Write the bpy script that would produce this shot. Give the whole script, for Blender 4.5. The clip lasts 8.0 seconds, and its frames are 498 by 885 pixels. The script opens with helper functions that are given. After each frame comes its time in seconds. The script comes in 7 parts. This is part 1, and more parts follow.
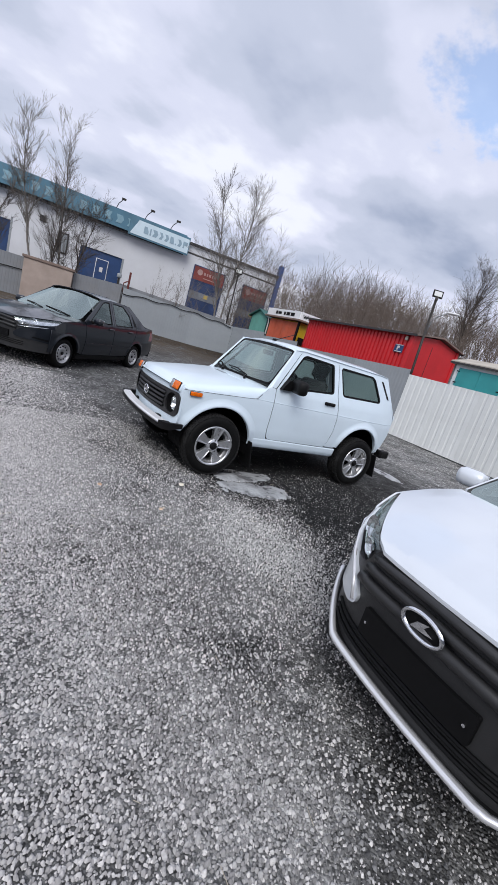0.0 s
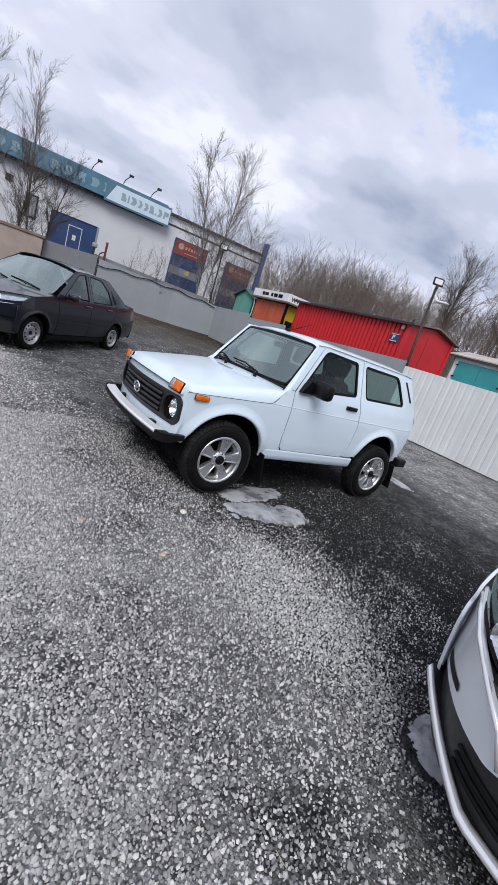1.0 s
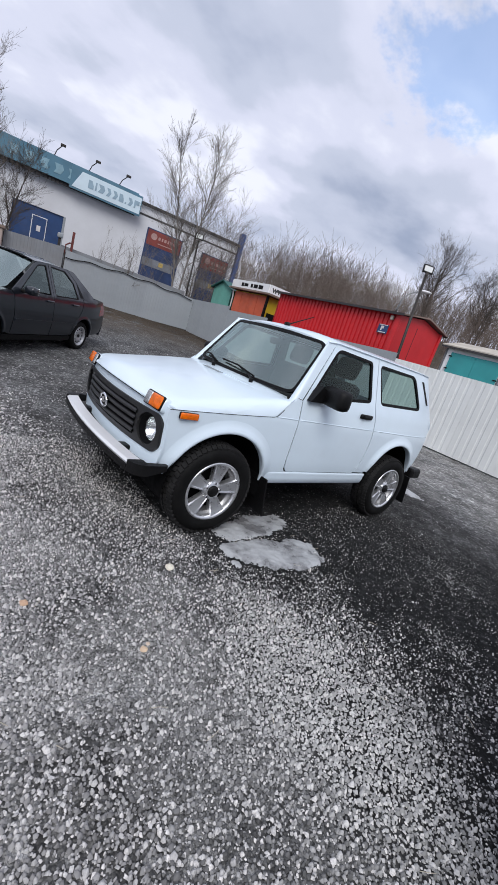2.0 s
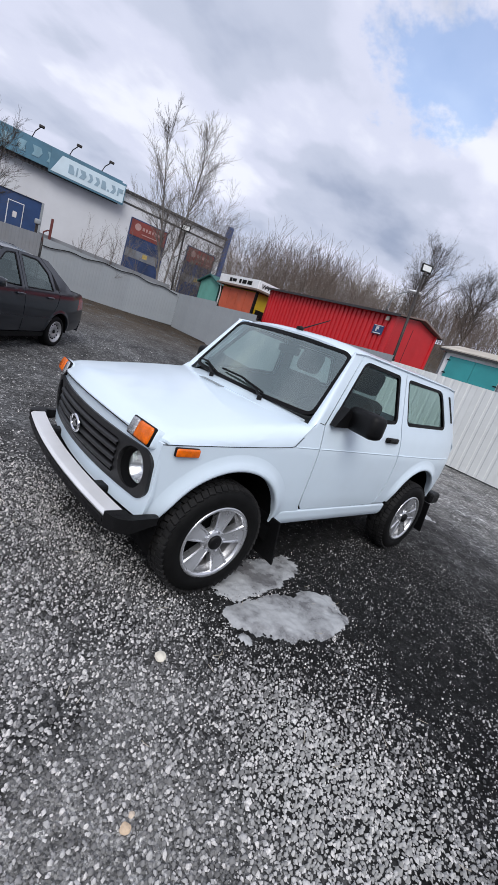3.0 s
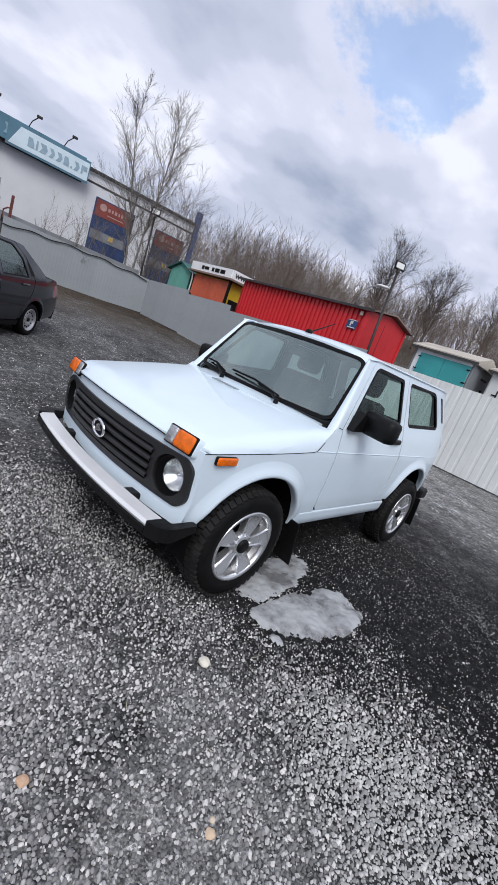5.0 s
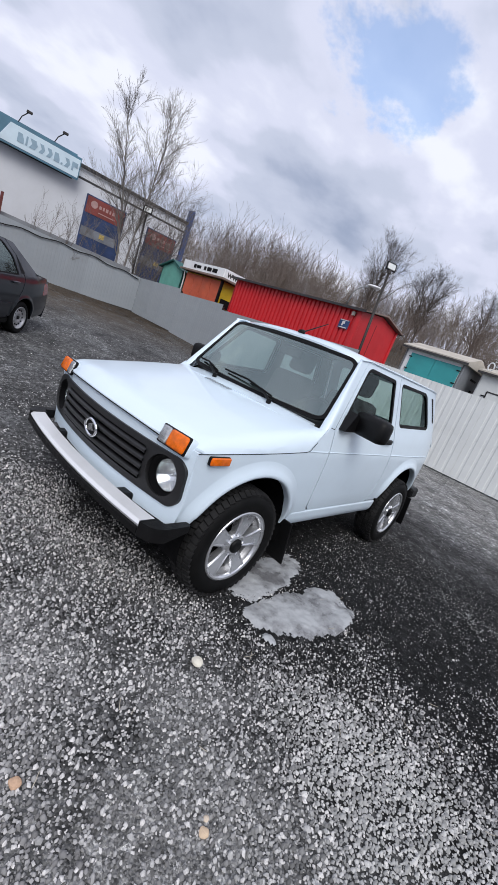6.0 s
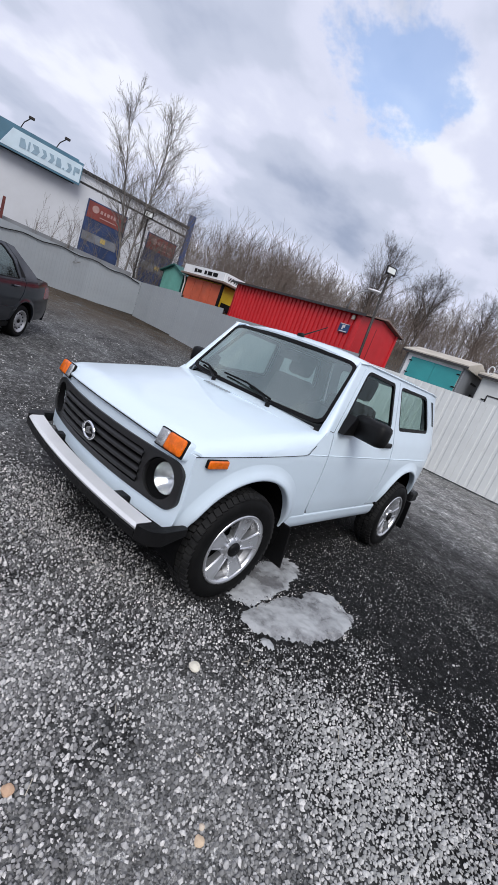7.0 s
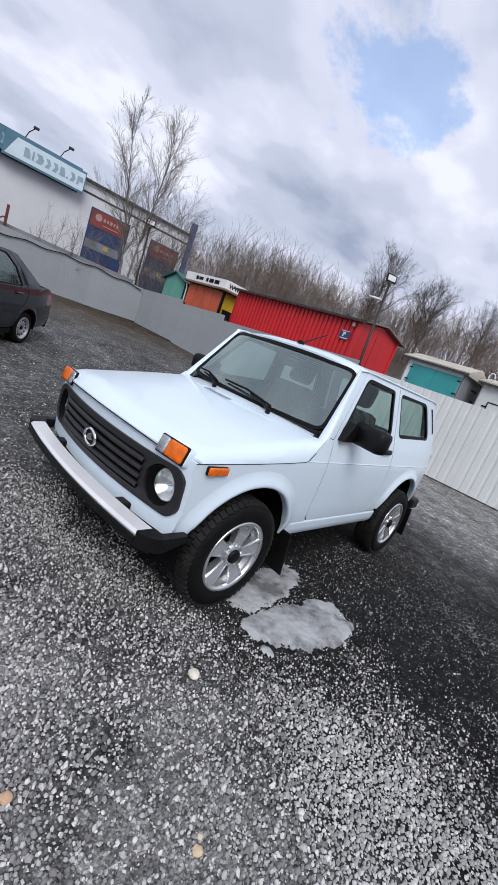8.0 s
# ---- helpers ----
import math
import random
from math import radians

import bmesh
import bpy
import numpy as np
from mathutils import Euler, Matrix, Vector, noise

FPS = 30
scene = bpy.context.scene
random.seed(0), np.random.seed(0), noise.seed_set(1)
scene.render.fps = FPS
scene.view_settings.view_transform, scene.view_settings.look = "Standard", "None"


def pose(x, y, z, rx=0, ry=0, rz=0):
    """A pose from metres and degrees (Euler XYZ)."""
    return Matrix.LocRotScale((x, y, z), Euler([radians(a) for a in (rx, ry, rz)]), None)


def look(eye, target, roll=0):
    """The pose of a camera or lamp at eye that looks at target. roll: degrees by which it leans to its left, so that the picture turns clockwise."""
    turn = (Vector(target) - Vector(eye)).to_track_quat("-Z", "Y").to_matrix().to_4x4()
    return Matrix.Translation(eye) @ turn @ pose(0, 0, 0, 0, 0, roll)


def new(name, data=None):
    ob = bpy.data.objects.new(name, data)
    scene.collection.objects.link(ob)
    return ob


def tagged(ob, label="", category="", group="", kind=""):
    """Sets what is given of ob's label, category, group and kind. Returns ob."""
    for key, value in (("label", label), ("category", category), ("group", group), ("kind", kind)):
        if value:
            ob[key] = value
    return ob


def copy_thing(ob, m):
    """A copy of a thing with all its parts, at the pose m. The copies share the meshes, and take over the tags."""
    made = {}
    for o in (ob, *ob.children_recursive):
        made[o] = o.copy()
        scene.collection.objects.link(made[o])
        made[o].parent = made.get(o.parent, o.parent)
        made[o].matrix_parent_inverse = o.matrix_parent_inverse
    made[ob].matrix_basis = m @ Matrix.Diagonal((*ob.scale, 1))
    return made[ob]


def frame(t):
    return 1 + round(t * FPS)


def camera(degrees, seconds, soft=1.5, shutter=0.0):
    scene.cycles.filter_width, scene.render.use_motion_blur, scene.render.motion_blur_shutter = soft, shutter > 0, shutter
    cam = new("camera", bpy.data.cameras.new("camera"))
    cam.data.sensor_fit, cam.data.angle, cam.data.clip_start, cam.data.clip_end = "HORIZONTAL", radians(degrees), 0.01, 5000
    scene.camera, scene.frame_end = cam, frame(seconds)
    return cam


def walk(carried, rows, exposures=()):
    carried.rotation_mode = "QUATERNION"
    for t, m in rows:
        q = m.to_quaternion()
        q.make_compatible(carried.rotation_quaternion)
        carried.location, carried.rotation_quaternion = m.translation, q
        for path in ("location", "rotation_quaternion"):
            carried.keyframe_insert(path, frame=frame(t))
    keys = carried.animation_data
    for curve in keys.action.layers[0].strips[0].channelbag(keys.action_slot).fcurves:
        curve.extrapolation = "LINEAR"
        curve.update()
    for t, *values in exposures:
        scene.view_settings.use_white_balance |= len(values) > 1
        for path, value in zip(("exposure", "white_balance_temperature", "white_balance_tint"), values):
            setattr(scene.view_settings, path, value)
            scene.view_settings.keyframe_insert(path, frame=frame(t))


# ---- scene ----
import functools

cam = camera(63.4, 8.0, soft=0.7)
PATH = [
    (0, (-3.13, -4.396, 1.455), (-2.046, -2.779, 1.0), 16.7),
    (0.5, (-3.037, -3.934, 1.448), (-1.931, -2.347, 0.938), 18.3),
    (1, (-3.04, -3.517, 1.452), (-1.845, -1.995, 0.947), 19.0),
    (1.5, (-2.898, -3.163, 1.429), (-1.657, -1.679, 0.924), 18.1),
    (3, (-2.49, -2.189, 1.446), (-1.153, -0.788, 0.947), 19.1),
    (3.5, (-2.426, -2.033, 1.457), (-1.056, -0.663, 0.962), 19.6),
    (4, (-2.592, -1.966, 1.446), (-1.188, -0.63, 0.951), 20.0),
    (4.5, (-2.75, -1.959, 1.427), (-1.312, -0.66, 0.932), 20.3),
    (6, (-2.778, -1.955, 1.43), (-1.285, -0.714, 0.948), 20.9),
    (6.5, (-2.771, -1.956, 1.434), (-1.278, -0.714, 0.958), 20.9),
    (7, (-2.764, -1.959, 1.429), (-1.274, -0.709, 0.963), 20.9),
    (7.5, (-2.766, -1.964, 1.433), (-1.279, -0.705, 0.979), 20.9),
    (8, (-2.769, -1.968, 1.438), (-1.285, -0.702, 0.997), 20.9),
]
walk(cam, [(t, look(eye, target, roll)) for t, eye, target, roll in PATH])

# ---- world, sun ----
SUN_ELEV, SUN_AZ = 44.0, 230.0
world = bpy.data.worlds.new("cloudy_sky")
scene.world = world
world.use_nodes = True


def wnodes():
    nt = world.node_tree
    n, l = nt.nodes, nt.links
    n.clear()
    out, bg = n.new("ShaderNodeOutputWorld"), n.new("ShaderNodeBackground")
    sky = n.new("ShaderNodeTexSky")
    sky.sky_type, sky.sun_disc = "NISHITA", False
    sky.sun_elevation, sky.sun_rotation = radians(SUN_ELEV), radians(90 - SUN_AZ)
    sky.air_density, sky.dust_density, sky.ozone_density = 1.0, 0.6, 2.0
    tc, sep = n.new("ShaderNodeTexCoord"), n.new("ShaderNodeSeparateXYZ")
    l.new(tc.outputs["Generated"], sep.inputs[0])

    def mth(op, a, b=None, clamp=False):
        m = n.new("ShaderNodeMath")
        m.operation, m.use_clamp = op, clamp
        for i, v in enumerate((a, b)):
            if v is None:
                continue
            if isinstance(v, (int, float)):
                m.inputs[i].default_value = v
            else:
                l.new(v, m.inputs[i])
        return m.outputs[0]

    # a cloud deck seen from below: directions meet a flat layer
    zz = mth("ADD", mth("MAXIMUM", sep.outputs[2], 0.0), 0.22)
    comb = n.new("ShaderNodeCombineXYZ")
    l.new(mth("DIVIDE", sep.outputs[0], zz), comb.inputs[0])
    l.new(mth("DIVIDE", sep.outputs[1], zz), comb.inputs[1])

    def cloud(scale, detail, rough, shift, dist=0.0):
        mp, tx = n.new("ShaderNodeMapping"), n.new("ShaderNodeTexNoise")
        mp.inputs["Location"].default_value = shift
        mp.inputs["Rotation"].default_value = (0, 0, radians(-28))
        mp.inputs["Scale"].default_value = (0.92, 1.12, 1)
        l.new(comb.outputs[0], mp.inputs[0])
        l.new(mp.outputs[0], tx.inputs["Vector"])
        tx.inputs["Scale"].default_value, tx.inputs["Detail"].default_value = scale, detail
        tx.inputs["Roughness"].default_value, tx.inputs["Distortion"].default_value = rough, dist
        return tx.outputs[0]

    def ramp(fac, stops):
        r = n.new("ShaderNodeValToRGB")
        r.color_ramp.interpolation = "EASE"
        while len(r.color_ramp.elements) < len(stops):
            r.color_ramp.elements.new(0.5)
        for e, (p, c) in zip(r.color_ramp.elements, stops):
            e.position, e.color = p, (*c, 1)
        l.new(fac, r.inputs[0])
        return r.outputs[0]

    def lobe(u, v, r):
        d = n.new("ShaderNodeVectorMath")
        d.operation = "DISTANCE"
        l.new(comb.outputs[0], d.inputs[0])
        d.inputs[1].default_value = (u, v, 0)
        return mth("SUBTRACT", 1.0, mth("DIVIDE", d.outputs["Value"], r), True)

    big, fine = cloud(1.5, 3, 0.45, CLOUD_A), cloud(4.6, 4, 0.5, CLOUD_B)
    mixed = mth("ADD", mth("MULTIPLY", big, 0.66), mth("MULTIPLY", fine, 0.34))
    # the heavier grey masses low over the wood and high overhead
    for (u, v, r), k in zip(CLOUDS, (-0.13, -0.12, 0.10, -0.05)):
        mixed = mth("ADD", mixed, mth("MULTIPLY", lobe(u, v, r), k))
    tone = ramp(mixed, [(0.22, (0.34, 0.40, 0.55)), (0.42, (0.57, 0.62, 0.77)), (0.51, (0.70, 0.735, 0.90)), (0.61, (0.88, 0.91, 1.03))])
    # the gap in the deck through which blue sky shows
    dot = n.new("ShaderNodeVectorMath")
    dot.operation = "DISTANCE"
    l.new(comb.outputs[0], dot.inputs[0])
    dot.inputs[1].default_value = BLUE
    hole = mth("SUBTRACT", 1.0, mth("DIVIDE", dot.outputs["Value"], 0.36), True)
    edge = cloud(5.5, 5, 0.6, (7.3, 1.1, 0))
    gap = ramp(mth("SUBTRACT", mth("ADD", mth("MULTIPLY", hole, 0.8), mth("MULTIPLY", edge, 1.5)), 0.86), [(0.22, (0, 0, 0)), (0.50, (1, 1, 1))])
    scl = n.new("ShaderNodeVectorMath")
    scl.operation = "SCALE"
    l.new(sky.outputs[0], scl.inputs[0])
    scl.inputs["Scale"].default_value = 0.275
    mix = n.new("ShaderNodeMix")
    mix.data_type = "RGBA"
    l.new(mth("MULTIPLY", gap, 0.66), mix.inputs["Factor"])
    l.new(tone, mix.inputs["A"])
    l.new(scl.outputs[0], mix.inputs["B"])
    l.new(mix.outputs["Result"], bg.inputs[0])
    bg.inputs[1].default_value = SKY_STRENGTH
    l.new(bg.outputs[0], out.inputs[0])


CLOUD_A, CLOUD_B, BLUE, SKY_STRENGTH = (3.1, 0.4, 0), (0.7, 2.2, 0), (0.90, 0.73, 0), 1.03
CLOUDS = ((1.35, 1.30, 0.55), (0.50, 1.10, 0.50), (0.95, 1.15, 0.35), (1.70, 0.75, 0.5))
wnodes()
sun = new("sun", bpy.data.lights.new("sun", "SUN"))
sun.data.energy, sun.data.angle, sun.data.color = 2.15, radians(36), (1.0, 0.985, 0.96)
sd = Vector((math.cos(radians(SUN_AZ)) * math.cos(radians(SUN_ELEV)), math.sin(radians(SUN_AZ)) * math.cos(radians(SUN_ELEV)), math.sin(radians(SUN_ELEV))))
sun.matrix_world = look(sd * 60, (0, 0, 0))


# ---- materials ----
def shader(name, rough=0.6, metal=0.0, spec=0.5, coat=0.0):
    m = bpy.data.materials.new(name)
    m.use_nodes = True
    b = m.node_tree.nodes["Principled BSDF"]
    b.inputs["Roughness"].default_value, b.inputs["Metallic"].default_value = rough, metal
    b.inputs["Specular IOR Level"].default_value, b.inputs["Coat Weight"].default_value = spec, coat
    b.inputs["Coat Roughness"].default_value = 0.04
    return m, m.node_tree.nodes, m.node_tree.links, b


def noise_node(n, l, scale, detail=4, rough=0.55, coords="Object", stretch=(1, 1, 1)):
    tc, mp, tx = n.new("ShaderNodeTexCoord"), n.new("ShaderNodeMapping"), n.new("ShaderNodeTexNoise")
    mp.inputs["Scale"].default_value = stretch
    l.new(tc.outputs[coords], mp.inputs[0])
    l.new(mp.outputs[0], tx.inputs["Vector"])
    tx.inputs["Scale"].default_value, tx.inputs["Detail"].default_value, tx.inputs["Roughness"].default_value = scale, detail, rough
    return tx.outputs[0]


def ramp_node(n, l, fac, stops, ease="LINEAR"):
    r = n.new("ShaderNodeValToRGB")
    r.color_ramp.interpolation = ease
    while len(r.color_ramp.elements) < len(stops):
        r.color_ramp.elements.new(0.5)
    for e, (p, c) in zip(r.color_ramp.elements, stops):
        e.position, e.color = p, (*(c if isinstance(c, tuple) else (c, c, c)), 1)
    l.new(fac, r.inputs[0])
    return r.outputs[0]


def mix_node(n, l, fac, a, b, mode="MIX"):
    m = n.new("ShaderNodeMix")
    m.data_type, m.blend_type = "RGBA", mode
    for key, v in (("Factor", fac), ("A", a), ("B", b)):
        s = m.inputs[key] if key == "Factor" else [i for i in m.inputs if i.name == key and i.type == "RGBA"][0]
        if isinstance(v, (int, float)):
            s.default_value = v
        elif isinstance(v, tuple):
            s.default_value = (*v, 1)
        else:
            l.new(v, s)
    return [o for o in m.outputs if o.type == "RGBA"][0]


def bump_node(n, l, b, height, strength=0.3, dist=0.01):
    bp = n.new("ShaderNodeBump")
    bp.inputs["Strength"].default_value, bp.inputs["Distance"].default_value = strength, dist
    l.new(height, bp.inputs["Height"])
    l.new(bp.outputs[0], b.inputs["Normal"])
    return bp


def plain(name, col, rough=0.6, metal=0.0, vary=0.12, scale=6.0, grain=0.0, coat=0.0, spec=0.5, dirt=0.0, dirt_col=(0.16, 0.14, 0.12), island=False):
    """A surface of one colour with soft stains, fine grain and, where asked, patches of dirt."""
    m, n, l, b = shader(name, rough, metal, spec, coat)
    st = noise_node(n, l, scale, 5, 0.6)
    c = mix_node(n, l, ramp_node(n, l, st, [(0.3, 0.0), (0.7, 1.0)]), tuple(v * (1 - vary) for v in col), tuple(min(1, v * (1 + vary)) for v in col))
    if island:
        oi = n.new("ShaderNodeObjectInfo")
        c = mix_node(n, l, 1.0, c, ramp_node(n, l, oi.outputs["Random"], [(0.0, 0.9), (1.0, 1.0)]), "MULTIPLY")
    if dirt:
        d = ramp_node(n, l, noise_node(n, l, scale * 0.45, 8, 0.68), [(0.48, 0.0), (0.72, dirt)])
        c = mix_node(n, l, d, c, dirt_col)
    l.new(c, b.inputs["Base Color"])
    l.new(ramp_node(n, l, noise_node(n, l, scale * 3, 3), [(0.3, max(0.02, rough * 0.85)), (0.7, min(1.0, rough * 1.15))]), b.inputs["Roughness"])
    if grain:
        bump_node(n, l, b, noise_node(n, l, scale * 22, 4, 0.6), grain, 0.004)
    return m


def gravel_material():
    m, n, l, b = shader("gravel_ground", 0.85, spec=0.12)
    geo = n.new("ShaderNodeNewGeometry")
    pos = geo.outputs["Position"]

    def vor(scale, feature="F1"):
        v = n.new("ShaderNodeTexVoronoi")
        v.feature = feature
        v.inputs["Scale"].default_value = scale
        l.new(pos, v.inputs["Vector"])
        return v

    def noi(scale, detail=5, rough=0.6):
        t = n.new("ShaderNodeTexNoise")
        l.new(pos, t.inputs["Vector"])
        t.inputs["Scale"].default_value, t.inputs["Detail"].default_value, t.inputs["Roughness"].default_value = scale, detail, rough
        return t.outputs[0]

    v1, v2 = vor(75.0), vor(150.0)
    sep = n.new("ShaderNodeSeparateColor")
    l.new(v1.outputs["Color"], sep.inputs[0])
    stone = ramp_node(n, l, sep.outputs[0], [(0.0, 0.07), (0.45, 0.19), (0.75, 0.34), (1.0, 0.6)])
    sep2 = n.new("ShaderNodeSeparateColor")
    l.new(v2.outputs["Color"], sep2.inputs[0])
    grit = ramp_node(n, l, sep2.outputs[0], [(0.0, 0.06), (0.6, 0.17), (1.0, 0.42)])
    # where stones are washed out and fine dark earth lies bare
    earth = ramp_node(n, l, noi(0.55, 6, 0.62), [(0.42, 0.0), (0.62, 1.0)])
    patch = ramp_node(n, l, noi(2.3, 5, 0.65), [(0.40, 0.0), (0.62, 1.0)])
    c = mix_node(n, l, ramp_node(n, l, noi(9, 4), [(0.4, 0.25), (0.6, 0.75)]), stone, grit)
    dark = mix_node(n, l, ramp_node(n, l, sep2.outputs[1], [(0.55, 0.0), (0.95, 0.5)]), (0.05, 0.049, 0.05), grit)
    c = mix_node(n, l, mix_node(n, l, 0.5, earth, patch), c, dark)
    # damp dark ground between the cars, and shade painted under the loose stones
    def band(out, a0, a1, flip=False):
        r = n.new("ShaderNodeMapRange")
        r.interpolation_type = "SMOOTHSTEP"
        l.new(out, r.inputs["Value"])
        r.inputs["From Min"].default_value, r.inputs["From Max"].default_value = a0, a1
        if flip:
            r.inputs["To Min"].default_value, r.inputs["To Max"].default_value = 1.0, 0.0
        return r.outputs[0]

    def mul(*vs):
        o = vs[0]
        for v in vs[1:]:
            q = n.new("ShaderNodeMath")
            q.operation = "MULTIPLY"
            l.new(o, q.inputs[0])
            if isinstance(v, (int, float)):
                q.inputs[1].default_value = v
            else:
                l.new(v, q.inputs[1])
            o = q.outputs[0]
        return o

    sp = n.new("ShaderNodeSeparateXYZ")
    l.new(pos, sp.inputs[0])
    wob = n.new("ShaderNodeMath")
    wob.operation = "MULTIPLY_ADD"
    l.new(noi(0.9, 5, 0.6), wob.inputs[0])
    wob.inputs[1].default_value = 2.2
    l.new(sp.outputs[0], wob.inputs[2])
    damp = mul(band(wob.outputs[0], -0.9, 0.5), band(wob.outputs[0], 2.3, 4.0, True), band(sp.outputs[1], 1.2, 4.0, True), 0.93)
    grime = mix_node(n, l, ramp_node(n, l, sep2.outputs[1], [(0.80, 0.0), (0.98, 0.6)]), (0.012, 0.0118, 0.012), grit)
    c = mix_node(n, l, damp, c, grime)
    # base colour darkened over the stone area, as shade in the stones' gaps
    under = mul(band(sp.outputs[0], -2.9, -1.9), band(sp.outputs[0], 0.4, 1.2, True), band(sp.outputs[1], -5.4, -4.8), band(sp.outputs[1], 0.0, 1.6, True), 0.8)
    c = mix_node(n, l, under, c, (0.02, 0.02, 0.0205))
    dust = mul(ramp_node(n, l, noi(1.5, 5, 0.6), [(0.38, 0.0), (0.58, 0.85)]), band(sp.outputs[0], -2.2, -1.0, True), band(sp.outputs[1], -1.3, 0.5, True))
    c = mix_node(n, l, dust, c, mix_node(n, l, ramp_node(n, l, sep2.outputs[2], [(0.2, 0.0), (0.8, 1.0)]), (0.22, 0.218, 0.215), (0.55, 0.545, 0.535)))
    verge = mul(band(sp.outputs[0], 2.4, 4.2), band(sp.outputs[1], 3.0, 6.0, True), ramp_node(n, l, noi(2.1, 6, 0.7), [(0.36, 0.15), (0.6, 0.9)]))
    c = mix_node(n, l, verge, c, mix_node(n, l, ramp_node(n, l, sep2.outputs[2], [(0.2, 0.0), (0.8, 1.0)]), (0.26, 0.255, 0.25), (0.62, 0.61, 0.59)))
    tint = mix_node(n, l, noi(1.2, 4), (0.92, 0.96, 1.0), (1.0, 0.97, 0.93))
    c = mix_node(n, l, 1.0, c, tint, "MULTIPLY")
    for sc, lo in ((16, 0.55), (5.5, 0.7)):
        c = mix_node(n, l, 1.0, c, ramp_node(n, l, noi(sc, 5, 0.7), [(0.36, lo), (0.64, 1.25 if sc > 10 else 1.0)]), "MULTIPLY")
    # coarse clods and stones that read from afar
    v3 = vor(30.0)
    sep3 = n.new("ShaderNodeSeparateColor")
    l.new(v3.outputs["Color"], sep3.inputs[0])
    c = mix_node(n, l, 1.0, c, ramp_node(n, l, sep3.outputs[0], [(0.0, 0.62), (0.7, 0.95), (0.86, 1.15), (1.0, 1.9)]), "MULTIPLY")
    # brown litter towards the fences at the back
    sepx = n.new("ShaderNodeSeparateXYZ")
    l.new(pos, sepx.inputs[0])
    far = n.new("ShaderNodeMapRange")
    l.new(sepx.outputs[1], far.inputs["Value"])
    far.inputs["From Min"].default_value, far.inputs["From Max"].default_value = 8.0, 13.5
    lit = n.new("ShaderNodeMath")
    lit.operation = "MULTIPLY"
    l.new(far.outputs[0], lit.inputs[0])
    l.new(ramp_node(n, l, noi(1.7, 6, 0.7), [(0.34, 0.0), (0.5, 0.95)]), lit.inputs[1])
    c = mix_node(n, l, lit.outputs[0], c, (0.085, 0.066, 0.048))
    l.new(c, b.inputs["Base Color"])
    rgh = ramp_node(n, l, earth, [(0.0, 0.95), (1.0, 0.8)])
    l.new(rgh, b.inputs["Roughness"])
    hsum = n.new("ShaderNodeMath")
    hsum.operation = "ADD"
    l.new(v1.outputs["Distance"], hsum.inputs[0])
    l.new(noi(40, 4), hsum.inputs[1])
    inv = n.new("ShaderNodeMath")
    inv.operation = "MULTIPLY"
    l.new(hsum.outputs[0], inv.inputs[0])
    inv.inputs[1].default_value = -1.0
    bump_node(n, l, b, inv.outputs[0], 0.9, 0.012)
    return m


def stone_material():
    m, n, l, b = shader("crushed_stone", 0.8, spec=0.3)
    geo = n.new("ShaderNodeNewGeometry")
    c = ramp_node(n, l, geo.outputs["Random Per Island"], [(0.0, (0.04, 0.04, 0.042)), (0.3, (0.11, 0.11, 0.113)), (0.55, (0.28, 0.278, 0.28)), (0.8, (0.55, 0.54, 0.537)), (1.0, (0.85, 0.82, 0.80))])
    c = mix_node(n, l, ramp_node(n, l, noise_node(n, l, 160, 4), [(0.35, 0.0), (0.7, 0.45)]), c, (0.12, 0.12, 0.12))
    pn = n.new("ShaderNodeTexNoise")
    l.new(geo.outputs["Position"], pn.inputs["Vector"])
    pn.inputs["Scale"].default_value, pn.inputs["Detail"].default_value = 1.5, 5
    c = mix_node(n, l, ramp_node(n, l, pn.outputs[0], [(0.50, 0.0), (0.66, 0.3)]), c, (0.46, 0.455, 0.445))
    # a dusty, trodden strip towards the open yard
    sx, mr = n.new("ShaderNodeSeparateXYZ"), n.new("ShaderNodeMapRange")
    l.new(geo.outputs["Position"], sx.inputs[0])
    l.new(sx.outputs[0], mr.inputs["Value"])
    mr.inputs["From Min"].default_value, mr.inputs["From Max"].default_value = -1.9, -2.8
    mr.inputs["To Max"].default_value = 0.48
    c = mix_node(n, l, mr.outputs[0], c, (0.60, 0.58, 0.575))
    # a pale strip of finer, dusty stone along the edge of the damp ground
    ds, rg = n.new("ShaderNodeVectorMath"), n.new("ShaderNodeMapRange")
    ds.operation = "DISTANCE"
    sc = n.new("ShaderNodeVectorMath")
    sc.operation = "MULTIPLY"
    l.new(geo.outputs["Position"], sc.inputs[0])
    sc.inputs[1].default_value = (1.0, 0.5, 0.0)
    l.new(sc.outputs[0], ds.inputs[0])
    ds.inputs[1].default_value = (-1.22, -1.06, 0.0)
    rg.interpolation_type = "SMOOTHSTEP"
    l.new(ds.outputs["Value"], rg.inputs["Value"])
    rg.inputs["From Min"].default_value, rg.inputs["From Max"].default_value = 0.50, 0.18
    rg.inputs["To Max"].default_value = 0.42
    c = mix_node(n, l, rg.outputs[0], c, (0.60, 0.60, 0.585))
    l.new(c, b.inputs["Base Color"])
    return m


